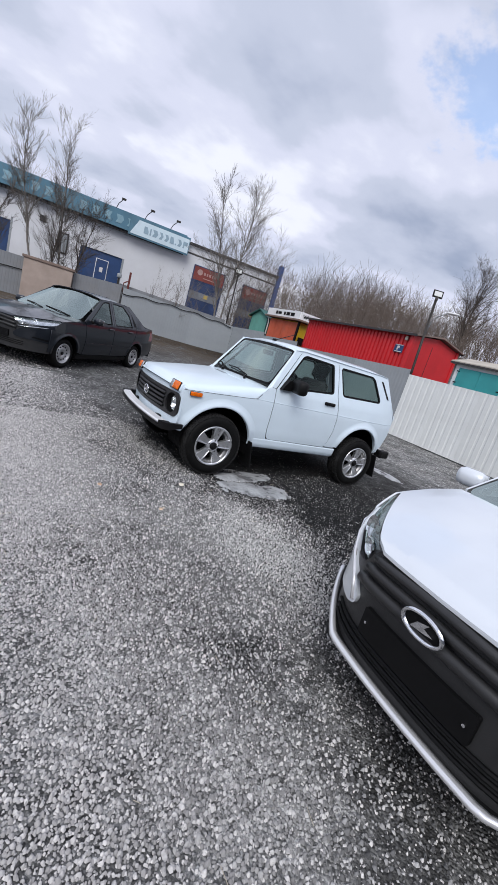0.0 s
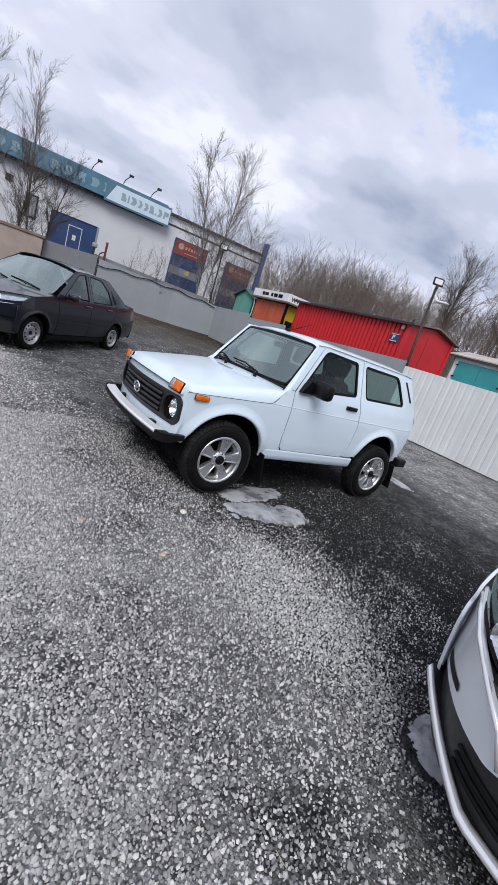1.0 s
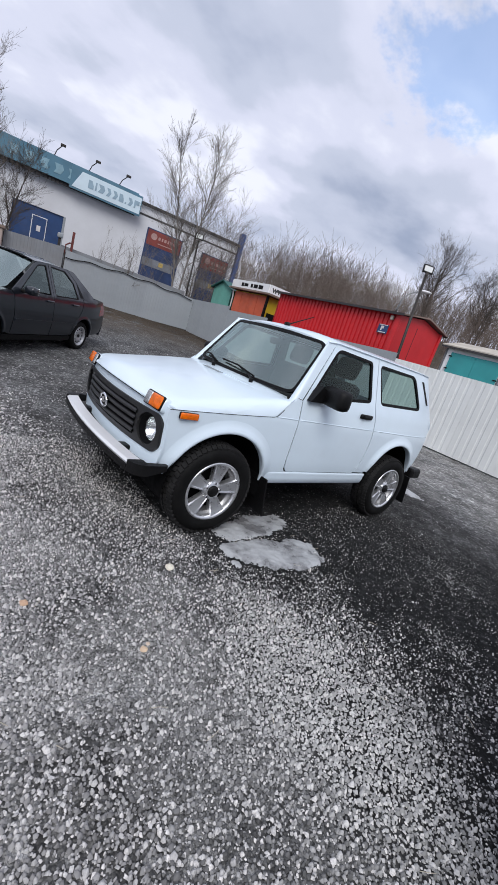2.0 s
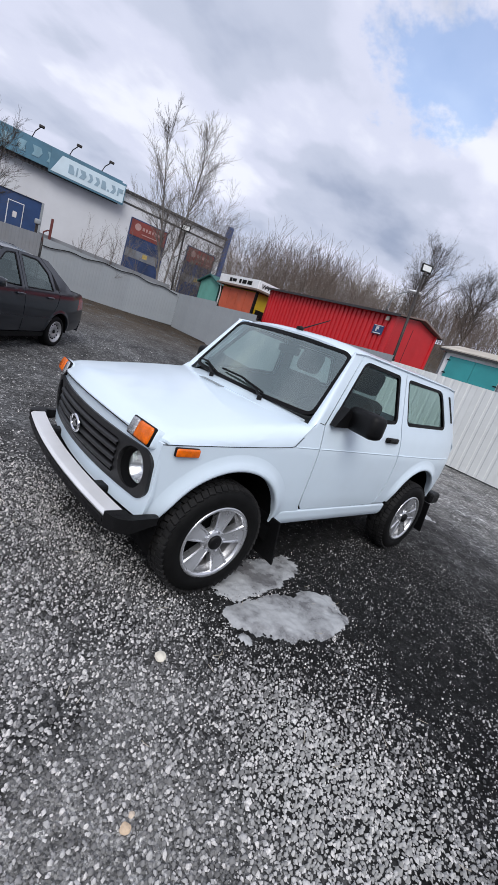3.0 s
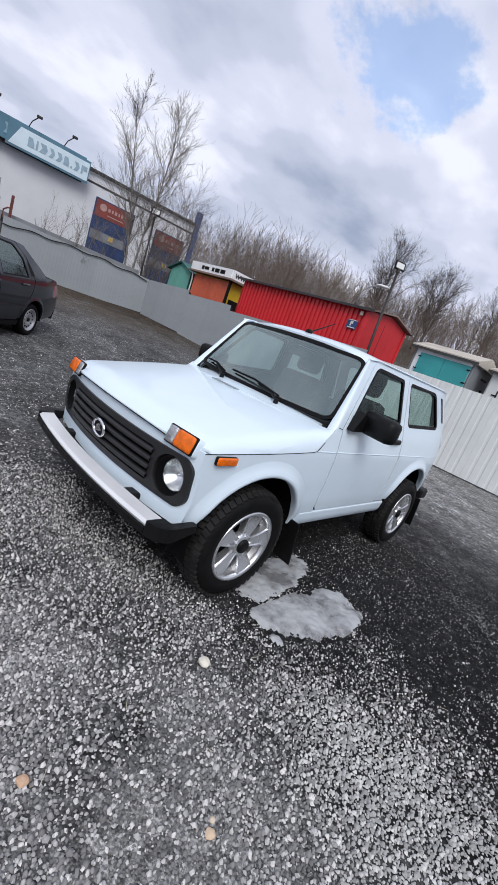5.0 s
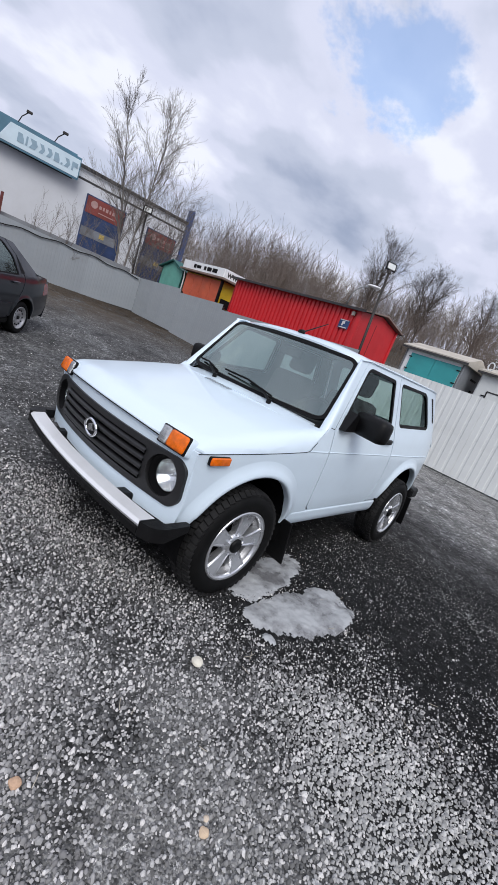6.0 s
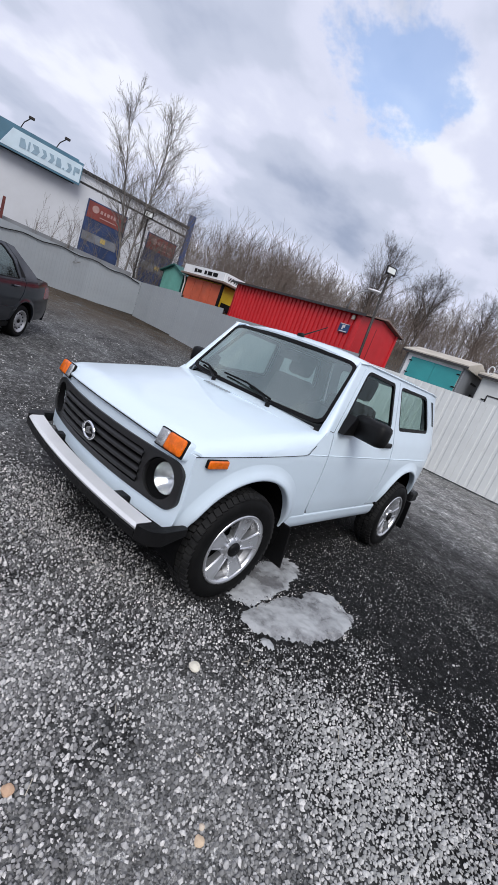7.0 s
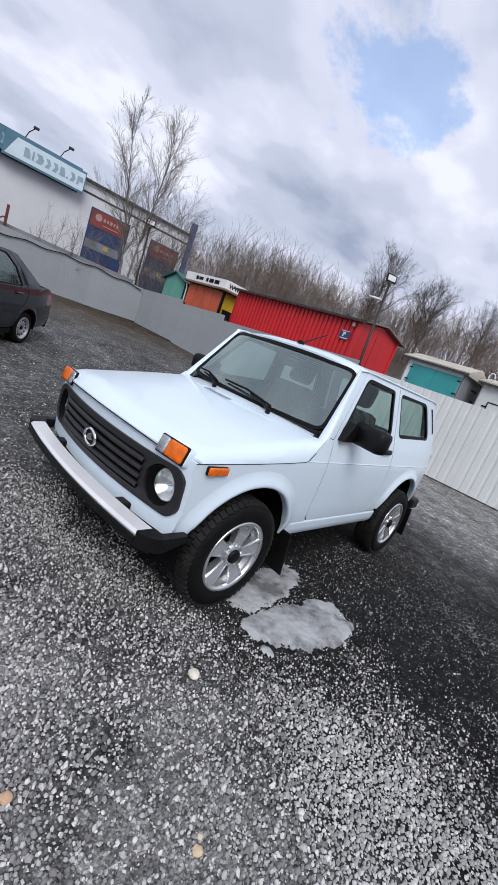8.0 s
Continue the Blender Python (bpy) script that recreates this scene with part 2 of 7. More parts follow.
def glass(name, tint=(0.75, 0.82, 0.8), dark=0.5, shine=0.10, edge=0.8):
    """A thin pane: part of the light goes straight through, the rest is mirrored."""
    m = bpy.data.materials.new(name)
    m.use_nodes = True
    n, l = m.node_tree.nodes, m.node_tree.links
    n.clear()
    out, mixs, tr, gl, lw = (n.new(k) for k in ("ShaderNodeOutputMaterial", "ShaderNodeMixShader", "ShaderNodeBsdfTransparent", "ShaderNodeBsdfGlossy", "ShaderNodeLayerWeight"))
    tr.inputs[0].default_value = (*[t * dark for t in tint], 1)
    gl.inputs["Color"].default_value = (0.86, 1.0, 0.95, 1)
    gl.inputs["Roughness"].default_value = 0.015
    lw.inputs[0].default_value = 0.5
    pw, ml = n.new("ShaderNodeMath"), n.new("ShaderNodeMath")
    pw.operation, ml.operation = "POWER", "MULTIPLY_ADD"
    l.new(lw.outputs["Facing"], pw.inputs[0])
    pw.inputs[1].default_value = 4.0
    l.new(pw.outputs[0], ml.inputs[0])
    ml.inputs[1].default_value, ml.inputs[2].default_value = edge, shine
    l.new(ml.outputs[0], mixs.inputs[0])
    l.new(tr.outputs[0], mixs.inputs[1])
    l.new(gl.outputs[0], mixs.inputs[2])
    l.new(mixs.outputs[0], out.inputs[0])
    return m


M = {
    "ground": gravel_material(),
    "stone": stone_material(),
    "fence_grey": plain("grey_sheet_metal", (0.30, 0.325, 0.345), 0.42, 0.0, 0.06, 1.5, dirt=0.25, dirt_col=(0.24, 0.23, 0.22), island=True),
    # pale garage walls and lamp glass; also the fence run lightened for sky glare
    "fence_light": plain("light_sheet_metal", (0.74, 0.76, 0.75), 0.4, 0.0, 0.05, 1.5, dirt=0.2, dirt_col=(0.42, 0.41, 0.38), island=True),
    "fence_dark": plain("dark_grey_sheet_metal", (0.21, 0.22, 0.235), 0.5, 0.0, 0.1, 1.5, dirt=0.3, island=True),
    "red": plain("red_painted_metal", (0.55, 0.016, 0.022), 0.42, 0.0, 0.1, 1.2, dirt=0.18, dirt_col=(0.30, 0.02, 0.02)),
    "roof_brown": plain("weathered_roof_sheet", (0.20, 0.145, 0.12), 0.8, 0.0, 0.25, 3, 0.3, dirt=0.4),
    "roof_dark": plain("dark_roof_edge", (0.035, 0.033, 0.035), 0.7, 0.0, 0.2, 4),
    "teal": plain("turquoise_painted_metal", (0.035, 0.30, 0.31), 0.5, 0.0, 0.1, 2, dirt=0.2, dirt_col=(0.05, 0.2, 0.2)),
    "green": plain("sea_green_paint", (0.13, 0.36, 0.30), 0.6, 0.0, 0.12, 2, dirt=0.25),
    "green_dark": plain("dark_green_paint", (0.02, 0.10, 0.09), 0.6, 0.0, 0.15, 2),
    "beige": plain("weathered_beige_roof", (0.46, 0.42, 0.36), 0.8, 0.0, 0.15, 3, 0.2, dirt=0.3),
    "white_wall": plain("white_plaster", (0.62, 0.63, 0.66), 0.85, 0.0, 0.06, 0.5, 0.25, dirt=0.3, dirt_col=(0.38, 0.37, 0.36)),
    "white_paint": plain("white_paint", (0.74, 0.75, 0.76), 0.5, 0.0, 0.06, 2, dirt=0.12),
    "concrete": plain("pinkish_concrete", (0.36, 0.29, 0.25), 0.9, 0.0, 0.15, 1.3, 0.4, dirt=0.3),
    "blue_door": plain("dark_blue_paint", (0.012, 0.045, 0.14), 0.5, 0.0, 0.2, 1.5, dirt=0.15),
    "blue_sign": plain("teal_blue_board", (0.075, 0.185, 0.26), 0.5, 0.0, 0.15, 0.8, dirt=0.3, dirt_col=(0.12, 0.2, 0.24)),
    "pale_sign": plain("pale_blue_board", (0.60, 0.72, 0.79), 0.5, 0.0, 0.06, 1.5),
    "sign_ink": plain("blue_grey_lettering", (0.27, 0.38, 0.46), 0.5, 0.0, 0.1, 3),
    "sign_pale_ink": plain("faded_pale_lettering", (0.20, 0.34, 0.41), 0.5, 0.0, 0.15, 3),
    "poster_red": plain("faded_red_print", (0.20, 0.04, 0.032), 0.55, 0.0, 0.2, 1.5),
    "poster_blue": plain("dark_blue_print", (0.02, 0.04, 0.11), 0.55, 0.0, 0.35, 1.2),
    "poster_grey": plain("grey_print", (0.16, 0.17, 0.19), 0.55, 0.0, 0.3, 2),
    "poster_white": plain("white_print", (0.62, 0.6, 0.6), 0.55, 0.0, 0.08, 3),
    "poster_faded": plain("faded_pink_print", (0.40, 0.25, 0.23), 0.55, 0.0, 0.2, 3),
    "poster_yellow": plain("ochre_print", (0.45, 0.33, 0.10), 0.55, 0.0, 0.1, 3),
    "pillar_blue": plain("blue_pillar", (0.04, 0.085, 0.24), 0.55, 0.0, 0.15, 2),
    "orange": plain("orange_painted_door", (0.52, 0.10, 0.045), 0.55, 0.0, 0.15, 2, dirt=0.25),
    "yellow": plain("yellow_sign", (0.55, 0.38, 0.015), 0.55, 0.0, 0.12, 2),
    "black": plain("black_plastic", (0.004, 0.004, 0.0043), 0.55, 0.0, 0.2, 8, 0.15, spec=0.2),
    "steel": plain("dark_steel", (0.05, 0.045, 0.043), 0.6, 0.6, 0.2, 6),
    "rust": plain("red_brown_post", (0.13, 0.03, 0.025), 0.75, 0.0, 0.25, 6),
    "lamp_white": plain("white_lamp_cover", (0.72, 0.73, 0.74), 0.35, 0.0, 0.05, 5),
    "bark": plain("grey_brown_bark", (0.15, 0.128, 0.112), 0.95, 0.0, 0.3, 5, 0.5),
    "birch": plain("pale_bark", (0.18, 0.163, 0.148), 0.9, 0.0, 0.35, 3, 0.4),
    "wood_far": plain("far_twigs", (0.135, 0.105, 0.086), 0.95, 0.0, 0.2, 0.3),
    "hill": plain("dry_brown_undergrowth", (0.115, 0.088, 0.066), 0.95, 0.0, 0.3, 0.4, 0.5),
    "snow": None,
}


# ---- building blocks ----
def mesh_of(name, bm, mat, smooth=False):
    me = bpy.data.meshes.new(name)
    bm.to_mesh(me)
    bm.free()
    for mm in (mat if isinstance(mat, (list, tuple)) else [mat]):
        me.materials.append(mm)
    if smooth:
        me.polygons.foreach_set("use_smooth", [True] * len(me.polygons))
    return me


def part(name, bm, mat, parent, label="", smooth=False, m=None):
    ob = new(name, mesh_of(name, bm, mat, smooth))
    ob.parent = parent
    if m is not None:
        ob.matrix_local = m
    return tagged(ob, label)


def thing(name, m, label, category, group="", kind=""):
    ob = new(name)
    ob.empty_display_size = 0.2
    ob.matrix_world = m
    return tagged(ob, label, category, group, kind)


def add_box(bm, c, s, bev=0.0, rot=None):
    """A block of size s about c, edges rounded by bev."""
    r = bmesh.ops.create_cube(bm, size=1.0)
    vs = r["verts"]
    mt = Matrix.Translation(c) @ (rot.to_4x4() if rot else Matrix.Identity(4)) @ Matrix.Diagonal((*s, 1))
    bmesh.ops.transform(bm, matrix=mt, verts=vs)
    if bev:
        es = list({e for v in vs for e in v.link_edges})
        bmesh.ops.bevel(bm, geom=es, offset=bev, segments=2, affect="EDGES", profile=0.5)
    return bm


def box(c, s, bev=0.0, rot=None):
    return add_box(bmesh.new(), c, s, bev, rot)


def add_tube(bm, pts, r, sides=6, cap=True):
    """A round bar along points; r may be one radius or one for each point."""
    pts = [Vector(p) for p in pts]
    rs = r if isinstance(r, (list, tuple)) else [r] * len(pts)
    rings = []
    for i, p in enumerate(pts):
        d = (pts[min(i + 1, len(pts) - 1)] - pts[max(i - 1, 0)]).normalized()
        a = d.orthogonal().normalized() if abs(d.z) > 0.95 else d.cross(Vector((0, 0, 1))).normalized()
        b2 = d.cross(a)
        rings.append([bm.verts.new(p + (a * math.cos(k * math.tau / sides) + b2 * math.sin(k * math.tau / sides)) * rs[i]) for k in range(sides)])
    for q, w in zip(rings, rings[1:]):
        for k in range(sides):
            bm.faces.new((q[k], q[(k + 1) % sides], w[(k + 1) % sides], w[k]))
    if cap:
        bm.faces.new(rings[0][::-1])
        bm.faces.new(rings[-1])
    return bm


def add_prism(bm, pts, axis, a, b):
    """A polygon (2D points in the other two axes) drawn out along axis from a to b."""
    def at(p, v):
        return {"x": (v, p[0], p[1]), "y": (p[0], v, p[1]), "z": (p[0], p[1], v)}[axis]
    lo, hi = [bm.verts.new(at(p, a)) for p in pts], [bm.verts.new(at(p, b)) for p in pts]
    bm.faces.new(lo[::-1])
    bm.faces.new(hi)
    for i in range(len(pts)):
        j = (i + 1) % len(pts)
        bm.faces.new((lo[i], lo[j], hi[j], hi[i]))
    bmesh.ops.recalc_face_normals(bm, faces=bm.faces)
    return bm


def prism(pts, axis, a, b):
    return add_prism(bmesh.new(), pts, axis, a, b)


def rise(x, y):
    """The height of the ground."""
    z = 0.04 * max(0.0, y - 4.0) if y < 18 else 0.56
    z *= min(1, max(0, (x + 30) / 20)) if x < -10 else 1
    if x > 12:
        z += 0.20 * (min(x, 46) - 12) + 0.02 * max(0, x - 46)
    return z


@functools.lru_cache(None)
def knot(x, y):
    """The ground's height at a corner of its grid, with the unevenness of the yard."""
    return rise(x, y) + 0.018 * noise.noise((x * 0.6, y * 0.6, 0))


def gz(x, y):
    """The height of the yard's sheet between its corners, half a metre apart."""
    i, j = math.floor(x * 2), math.floor(y * 2)
    u, v = x * 2 - i, y * 2 - j
    a, b, c, d = knot(i / 2, j / 2), knot(i / 2 + 0.5, j / 2), knot(i / 2, j / 2 + 0.5), knot(i / 2 + 0.5, j / 2 + 0.5)
    return a * (1 - u) * (1 - v) + b * u * (1 - v) + c * (1 - u) * v + d * u * v


# ---- ground ----
def build_ground():
    xs = sorted(set([-900, -400, -200, -100, -60, -40, -30, -22] + [-16 + 0.5 * i for i in range(57)] + [14, 16, 19, 23, 28, 34, 40, 46, 60, 100, 200, 400, 900]))
    ys = sorted(set([-900, -400, -200, -100, -60, -40, -25, -16] + [-10 + 0.5 * i for i in range(57)] + [20, 23, 27, 32, 40, 60, 100, 200, 400, 900]))
    bm = bmesh.new()
    grid = [[bm.verts.new((x, y, knot(x, y))) for y in ys] for x in xs]
    for i in range(len(xs) - 1):
        for j in range(len(ys) - 1):
            bm.faces.new((grid[i][j], grid[i + 1][j], grid[i + 1][j + 1], grid[i][j + 1]))
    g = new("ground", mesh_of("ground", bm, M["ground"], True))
    tagged(g, "grey crushed-stone yard with bare dark earth patches", "ground", kind="structure")


build_ground()
# unseen wall added behind the camera to darken reflections in the car windows
unseen_wall = new("wall_south", mesh_of("wall_south", box((0, -14.0, 2.2), (70, 0.4, 4.6)), M["fence_dark"]))
tagged(unseen_wall, "unseen plain grey wall added to darken window reflections", "wall", kind="structure")


# ---- fences of profiled sheet ----
def sheet(width, z0, z1, pitch=0.19, deep=0.022):
    """One profiled sheet along +x, ribs upright, its face towards -y."""
    bm = bmesh.new()
    prof, x = [], 0.0
    while x < width - 1e-6:
        prof += [(x, 0), (x + 0.62 * pitch, 0), (x + 0.70 * pitch, deep), (x + 0.92 * pitch, deep)]
        x += pitch
    prof = [p for p in prof if p[0] < width - 1e-4] + [(width, 0)]
    zt = z1 if isinstance(z1, tuple) else (z1, z1)
    zb = z0 if isinstance(z0, tuple) else (z0, z0)
    rows = []
    for off in (0.0, 0.004):
        low = [bm.verts.new((px, d + off, zb[0] + (zb[1] - zb[0]) * px / width)) for px, d in prof]
        top = [bm.verts.new((px, d + off, zt[0] + (zt[1] - zt[0]) * px / width)) for px, d in prof]
        rows.append((low, top))
    (la, ta), (lb, tb) = rows
    for i in range(len(prof) - 1):
        bm.faces.new((la[i], la[i + 1], ta[i + 1], ta[i]))
        bm.faces.new((lb[i + 1], lb[i], tb[i], tb[i + 1]))
        bm.faces.new((ta[i], ta[i + 1], tb[i + 1], tb[i]))
    return bm


def fence(name, start, end, base, tops, mat, label, width=1.14, posts=True, pitch=0.13, deep=0.006):
    """A run of sheets between two plan points, with base heights and top heights at its two ends."""
    a, b = Vector((*start, 0)), Vector((*end, 0))
    d = b - a
    n = max(1, round(d.length / width))
    w = d.length / n
    th = thing(name, Matrix.Translation(a) @ Matrix.Rotation(math.atan2(d.y, d.x), 4, "Z"), label, "fence")
    flat = abs(tops[0] - tops[1]) < 1e-6 and abs(base[0] - base[1]) < 1e-6
    shared = mesh_of("panel", sheet(w + 0.012, base[0], tops[0], pitch, deep), mat) if flat else None
    for i in range(n):
        f0, f1 = i / n, (i + 1) / n
        lerp = lambda q, f: q[0] + (q[1] - q[0]) * f
        me = shared or mesh_of("panel", sheet(w + 0.012, (lerp(base, f0), lerp(base, f1)), (lerp(tops, f0), lerp(tops, f1)), pitch, deep), mat)
        ob = new("panel", me)
        ob.parent = th
        ob.location = (i * w, 0.004 * (i % 2), 0)
    if posts:
        k = max(1, round(d.length / 2.9))
        for i in range(k + 1):
            f = i / k
            part("post", box((d.length * f, 0.07, (lerp(tops, f) - 0.08 + base[0] - 0.3) / 2), (0.06, 0.06, lerp(tops, f) - 0.08 - base[0] + 0.3)), M["steel"], th)
        for z in (0.35, 1.55):
            bmr = bmesh.new()
            add_box(bmr, (d.length / 2, 0.05, base[0] + z), (d.length, 0.03, 0.04))
            part("rail", bmr, M["steel"], th)
    return th


FX = 7.6
fence("fence", (FX, 16.45), (FX, 13.1), (0.50, 0.42), (2.12, 2.22), M["fence_grey"], "grey profiled sheet fence section by the corner")
fence("fence", (FX, 13.08), (FX, 10.26), (0.33, 0.24), (2.06, 2.15), M["fence_grey"], "grey profiled sheet fence section stepped lower")
fence("fence", (FX, 10.24), (FX, 4.12), (0.22, 0.03), (1.95, 2.13), M["fence_grey"], "grey profiled sheet fence section behind the white car")
# same fence in a paler colour that stands for sky brightness on it
fence("fence", (FX, 4.10), (FX, -9.0), (0.03, 0.03), (1.98, 2.0), M["fence_light"], "profiled sheet fence section beside the garages, grey lightened for sky glare", pitch=0.21, deep=0.012)
LF = Vector((-math.cos(radians(10)), math.sin(radians(10))))
lf = lambda s, off=0.0: (7.58 + LF.x * s + LF.y * off, 16.45 + LF.y * s - LF.x * off)
fence("fence", lf(6.0), lf(0.0), (0.42, 0.55), (2.34, 2.12), M["fence_grey"], "grey profiled sheet fence with a cable hung along its top", deep=0.003)
fence("fence", lf(8.3), lf(6.1), (0.42, 0.42), (2.30, 2.42), M["fence_dark"], "darker grey sheet fence beside the concrete wall")
fence("fence", lf(24.0), lf(10.4), (0.4, 0.4), (2.3, 2.3), M["fence_dark"], "dark grey sheet fence beyond the concrete wall")
# the strip of an older board fence that shows above
old = thing("old_wall", Matrix.Translation((0, 0, 0)), "low weathered grey wall behind the sheet fence", "wall")
bm = bmesh.new()
p, q = lf(6.2, 0.5), lf(0.4, 0.5)
add_prism(bm, [(p[0], p[1]), (q[0], q[1]), (q[0], q[1] + 0.15), (p[0], p[1] + 0.15)], "z", 0.3, 2.34)
for v in bm.verts:
    if v.co.z > 1 and v.co.x < 5:
        v.co.z = 2.5
part("wall_slab", bm, M["fence_dark"], old)


def concrete_wall():
    th = thing("concrete_wall", Matrix.Translation((*lf(10.35), 0)) @ Matrix.Rotation(math.atan2(-LF.y, -LF.x), 4, "Z"), "pinkish concrete wall block between sheet fences", "wall")
    part("wall_body", box((1.0, -0.1, 1.3), (2.05, 0.5, 2.0), 0.02), M["concrete"], th)
    part("coping", box((1.0, -0.1, 2.36), (2.2, 0.6, 0.12), 0.02), M["roof_brown"], th)


concrete_wall()


def cable():
    th = thing("cable", Matrix.Identity(4), "black cable slung along the top of the grey fence", "cable")
    pts = []
    for i in range(25):
        s = 0.1 + 5.9 * i / 24
        z = 2.05 + 0.14 * math.sin(i / 24 * math.pi) - 0.04 * math.cos(i * 1.1)
        pts.append((*lf(s, -0.05), z))
    part("cable_run", add_tube(bmesh.new(), pts, 0.022, 6), M["black"], th, smooth=True)
    pts = [(*lf(10.4 + 13 * i / 16, -0.05), 1.68 + 0.05 * math.cos(i)) for i in range(17)]
    th2 = thing("cable", Matrix.Identity(4), "black cable slung along the dark grey fence", "cable")
    part("cable_run", add_tube(bmesh.new(), pts, 0.022, 6), M["black"], th2, smooth=True)


cable()


# ---- red container garage ----
def container():
    th = thing("storage_container", Matrix.Translation((7.95, 4.72, 0.0)), "red ribbed metal container with a low brown gable roof", "container")
    L, W, z0, z1 = 5.6, 2.44, 0.2, 3.22
    # ribbed long side towards the yard
    bm = sheet(L, z0, z1, 0.17, 0.04)
    part("side_wall", bm, M["red"], th, m=Matrix.Translation((0.0, L, 0)) @ Matrix.Rotation(-math.pi / 2, 4, "Z"))
    bm = sheet(L, z0, z1, 0.2, 0.02)
    part("side_wall", bm, M["red"], th, m=Matrix.Translation((W, 0, 0)) @ Matrix.Rotation(math.pi / 2, 4, "Z"))
    gable = [(0.0, z0), (W, z0), (W, z1 - 0.02), (W / 2, z1 + 0.16), (0.0, z1 - 0.02)]
    part("end_wall", prism(gable, "y", -0.03, 0.03), M["red"], th)
    part("end_wall", prism(gable, "y", L - 0.03, L + 0.03), M["red"], th)
    part("corner_post", box((0.0, 0.02, (z0 + z1) / 2), (0.12, 0.14, z1 - z0), 0.012), M["red"], th)
    part("corner_post", box((W, 0.0, (z0 + z1) / 2), (0.12, 0.14, z1 - z0), 0.012), M["red"], th)
    part("door_seam", box((W * 0.42, -0.034, (z0 + z1) / 2), (0.014, 0.012, z1 - z0 - 0.3)), M["roof_dark"], th)
    over = 0.16
    for sgn in (-1, 1):
        x0, x1 = (W / 2, -over) if sgn < 0 else (W / 2, W + over)
        part("roof_slope", prism([(x0, z1 + 0.20), (x1, z1 - 0.02), (x1, z1 + 0.02), (x0, z1 + 0.245)], "y", -0.2, L + 0.15), M["roof_brown"], th)
        part("roof_edge", box((x1, L / 2 - 0.02, z1 - 0.01), (0.035, L + 0.38, 0.07)), M["roof_dark"], th)
    part("end_lamp", box((-0.05, 0.22, z1 - 0.14), (0.06, 0.1, 0.12), 0.01), M["beige"], th)
    pl = thing("wall_plate", Matrix.Translation((7.91, 5.13, 2.72)), "small dark blue plate with white marks on the red container", "sign")
    part("plate", box((0, 0, 0), (0.012, 0.36, 0.26), 0.004), M["blue_door"], pl)
    part("mark", box((-0.009, 0.02, 0.045), (0.006, 0.10, 0.08), 0.002), M["poster_white"], pl)
    part("mark", box((-0.009, 0.05, -0.02), (0.006, 0.05, 0.07), 0.002), M["poster_white"], pl)
    part("text_bar", box((-0.009, 0, -0.1), (0.006, 0.27, 0.025)), M["poster_white"], pl)
    part("text_bar", box((-0.009, 0, 0.115), (0.006, 0.3, 0.02)), M["poster_white"], pl)


container()


def mesh_text(body, size, mat, parent, m, depth=0.006, name="lettering"):
    cu = bpy.data.curves.new(name, "FONT")
    cu.body, cu.size, cu.extrude, cu.align_x, cu.align_y = body, size, depth, "CENTER", "CENTER"
    tmp = new("tmp", cu)
    me = bpy.data.meshes.new_from_object(tmp.evaluated_get(bpy.context.evaluated_depsgraph_get()))
    bpy.data.objects.remove(tmp)
    me.materials.append(mat)
    ob = new(name, me)
    ob.parent = parent
    ob.matrix_local = m
    return ob


def kiosk():
    th = thing("kiosk", Matrix.Translation((8.6, 11.9, 0.3)), "small kiosk with orange shutter, yellow side and white sign band", "kiosk")
    part("wall", box((1.0, 1.3, 1.4), (2.0, 2.55, 2.8), 0.01), M["yellow"], th)
    # shutter towards the yard, split into leaves
    for i in range(4):
        part("shutter_leaf", box((-0.03, 0.35 + 0.62 * i, 1.4), (0.05, 0.6, 2.72), 0.012), M["orange"], th)
    part("corner_trim", box((-0.03, -0.02, 1.4), (0.1, 0.1, 2.8), 0.01), M["black"], th)
    part("window_frame", box((0.9, -0.03, 1.95), (1.5, 0.05, 0.35), 0.01), M["black"], th)
    sil = [(0.2, 0.9), (0.6, 0.85), (0.8, 1.2), (1.0, 1.55), (0.95, 1.75), (0.55, 1.74), (0.3, 1.6), (0.35, 1.35)]
    part("dark_print", prism(sil, "y", -0.034, -0.004), M["black"], th)
    part("roof", box((0.95, 1.25, 2.86), (2.5, 3.1, 0.08), 0.01), M["roof_brown"], th)
    part("sign_band", box((-0.12, 1.35, 3.08), (0.1, 2.9, 0.36), 0.01), M["white_paint"], th)
    b2 = part("sign_band", box((0.85, -0.14, 3.08), (1.95, 0.1, 0.36), 0.01), M["white_paint"], th)
    for i, (y, w) in enumerate([(2.0, 0.18), (1.72, 0.3), (1.28, 0.16), (0.98, 0.3), (0.6, 0.32)]):
        part("text_bar", box((-0.176, y - 0.1, 3.08), (0.012, w, 0.16 if i != 1 else 0.13), 0.004), M["black"], th)
    mesh_text("www", 0.42, M["black"], th, Matrix.Translation((0.40, -0.195, 3.10)) @ Matrix.Rotation(math.pi / 2, 4, "X"))
    part("drain_pipe", add_tube(bmesh.new(), [(-0.1, 2.6, 3.0), (-0.13, 2.6, 2.7), (-0.08, 2.6, 2.5), (-0.08, 2.6, 0.0)], 0.03, 8), M["white_paint"], th, smooth=True)


kiosk()


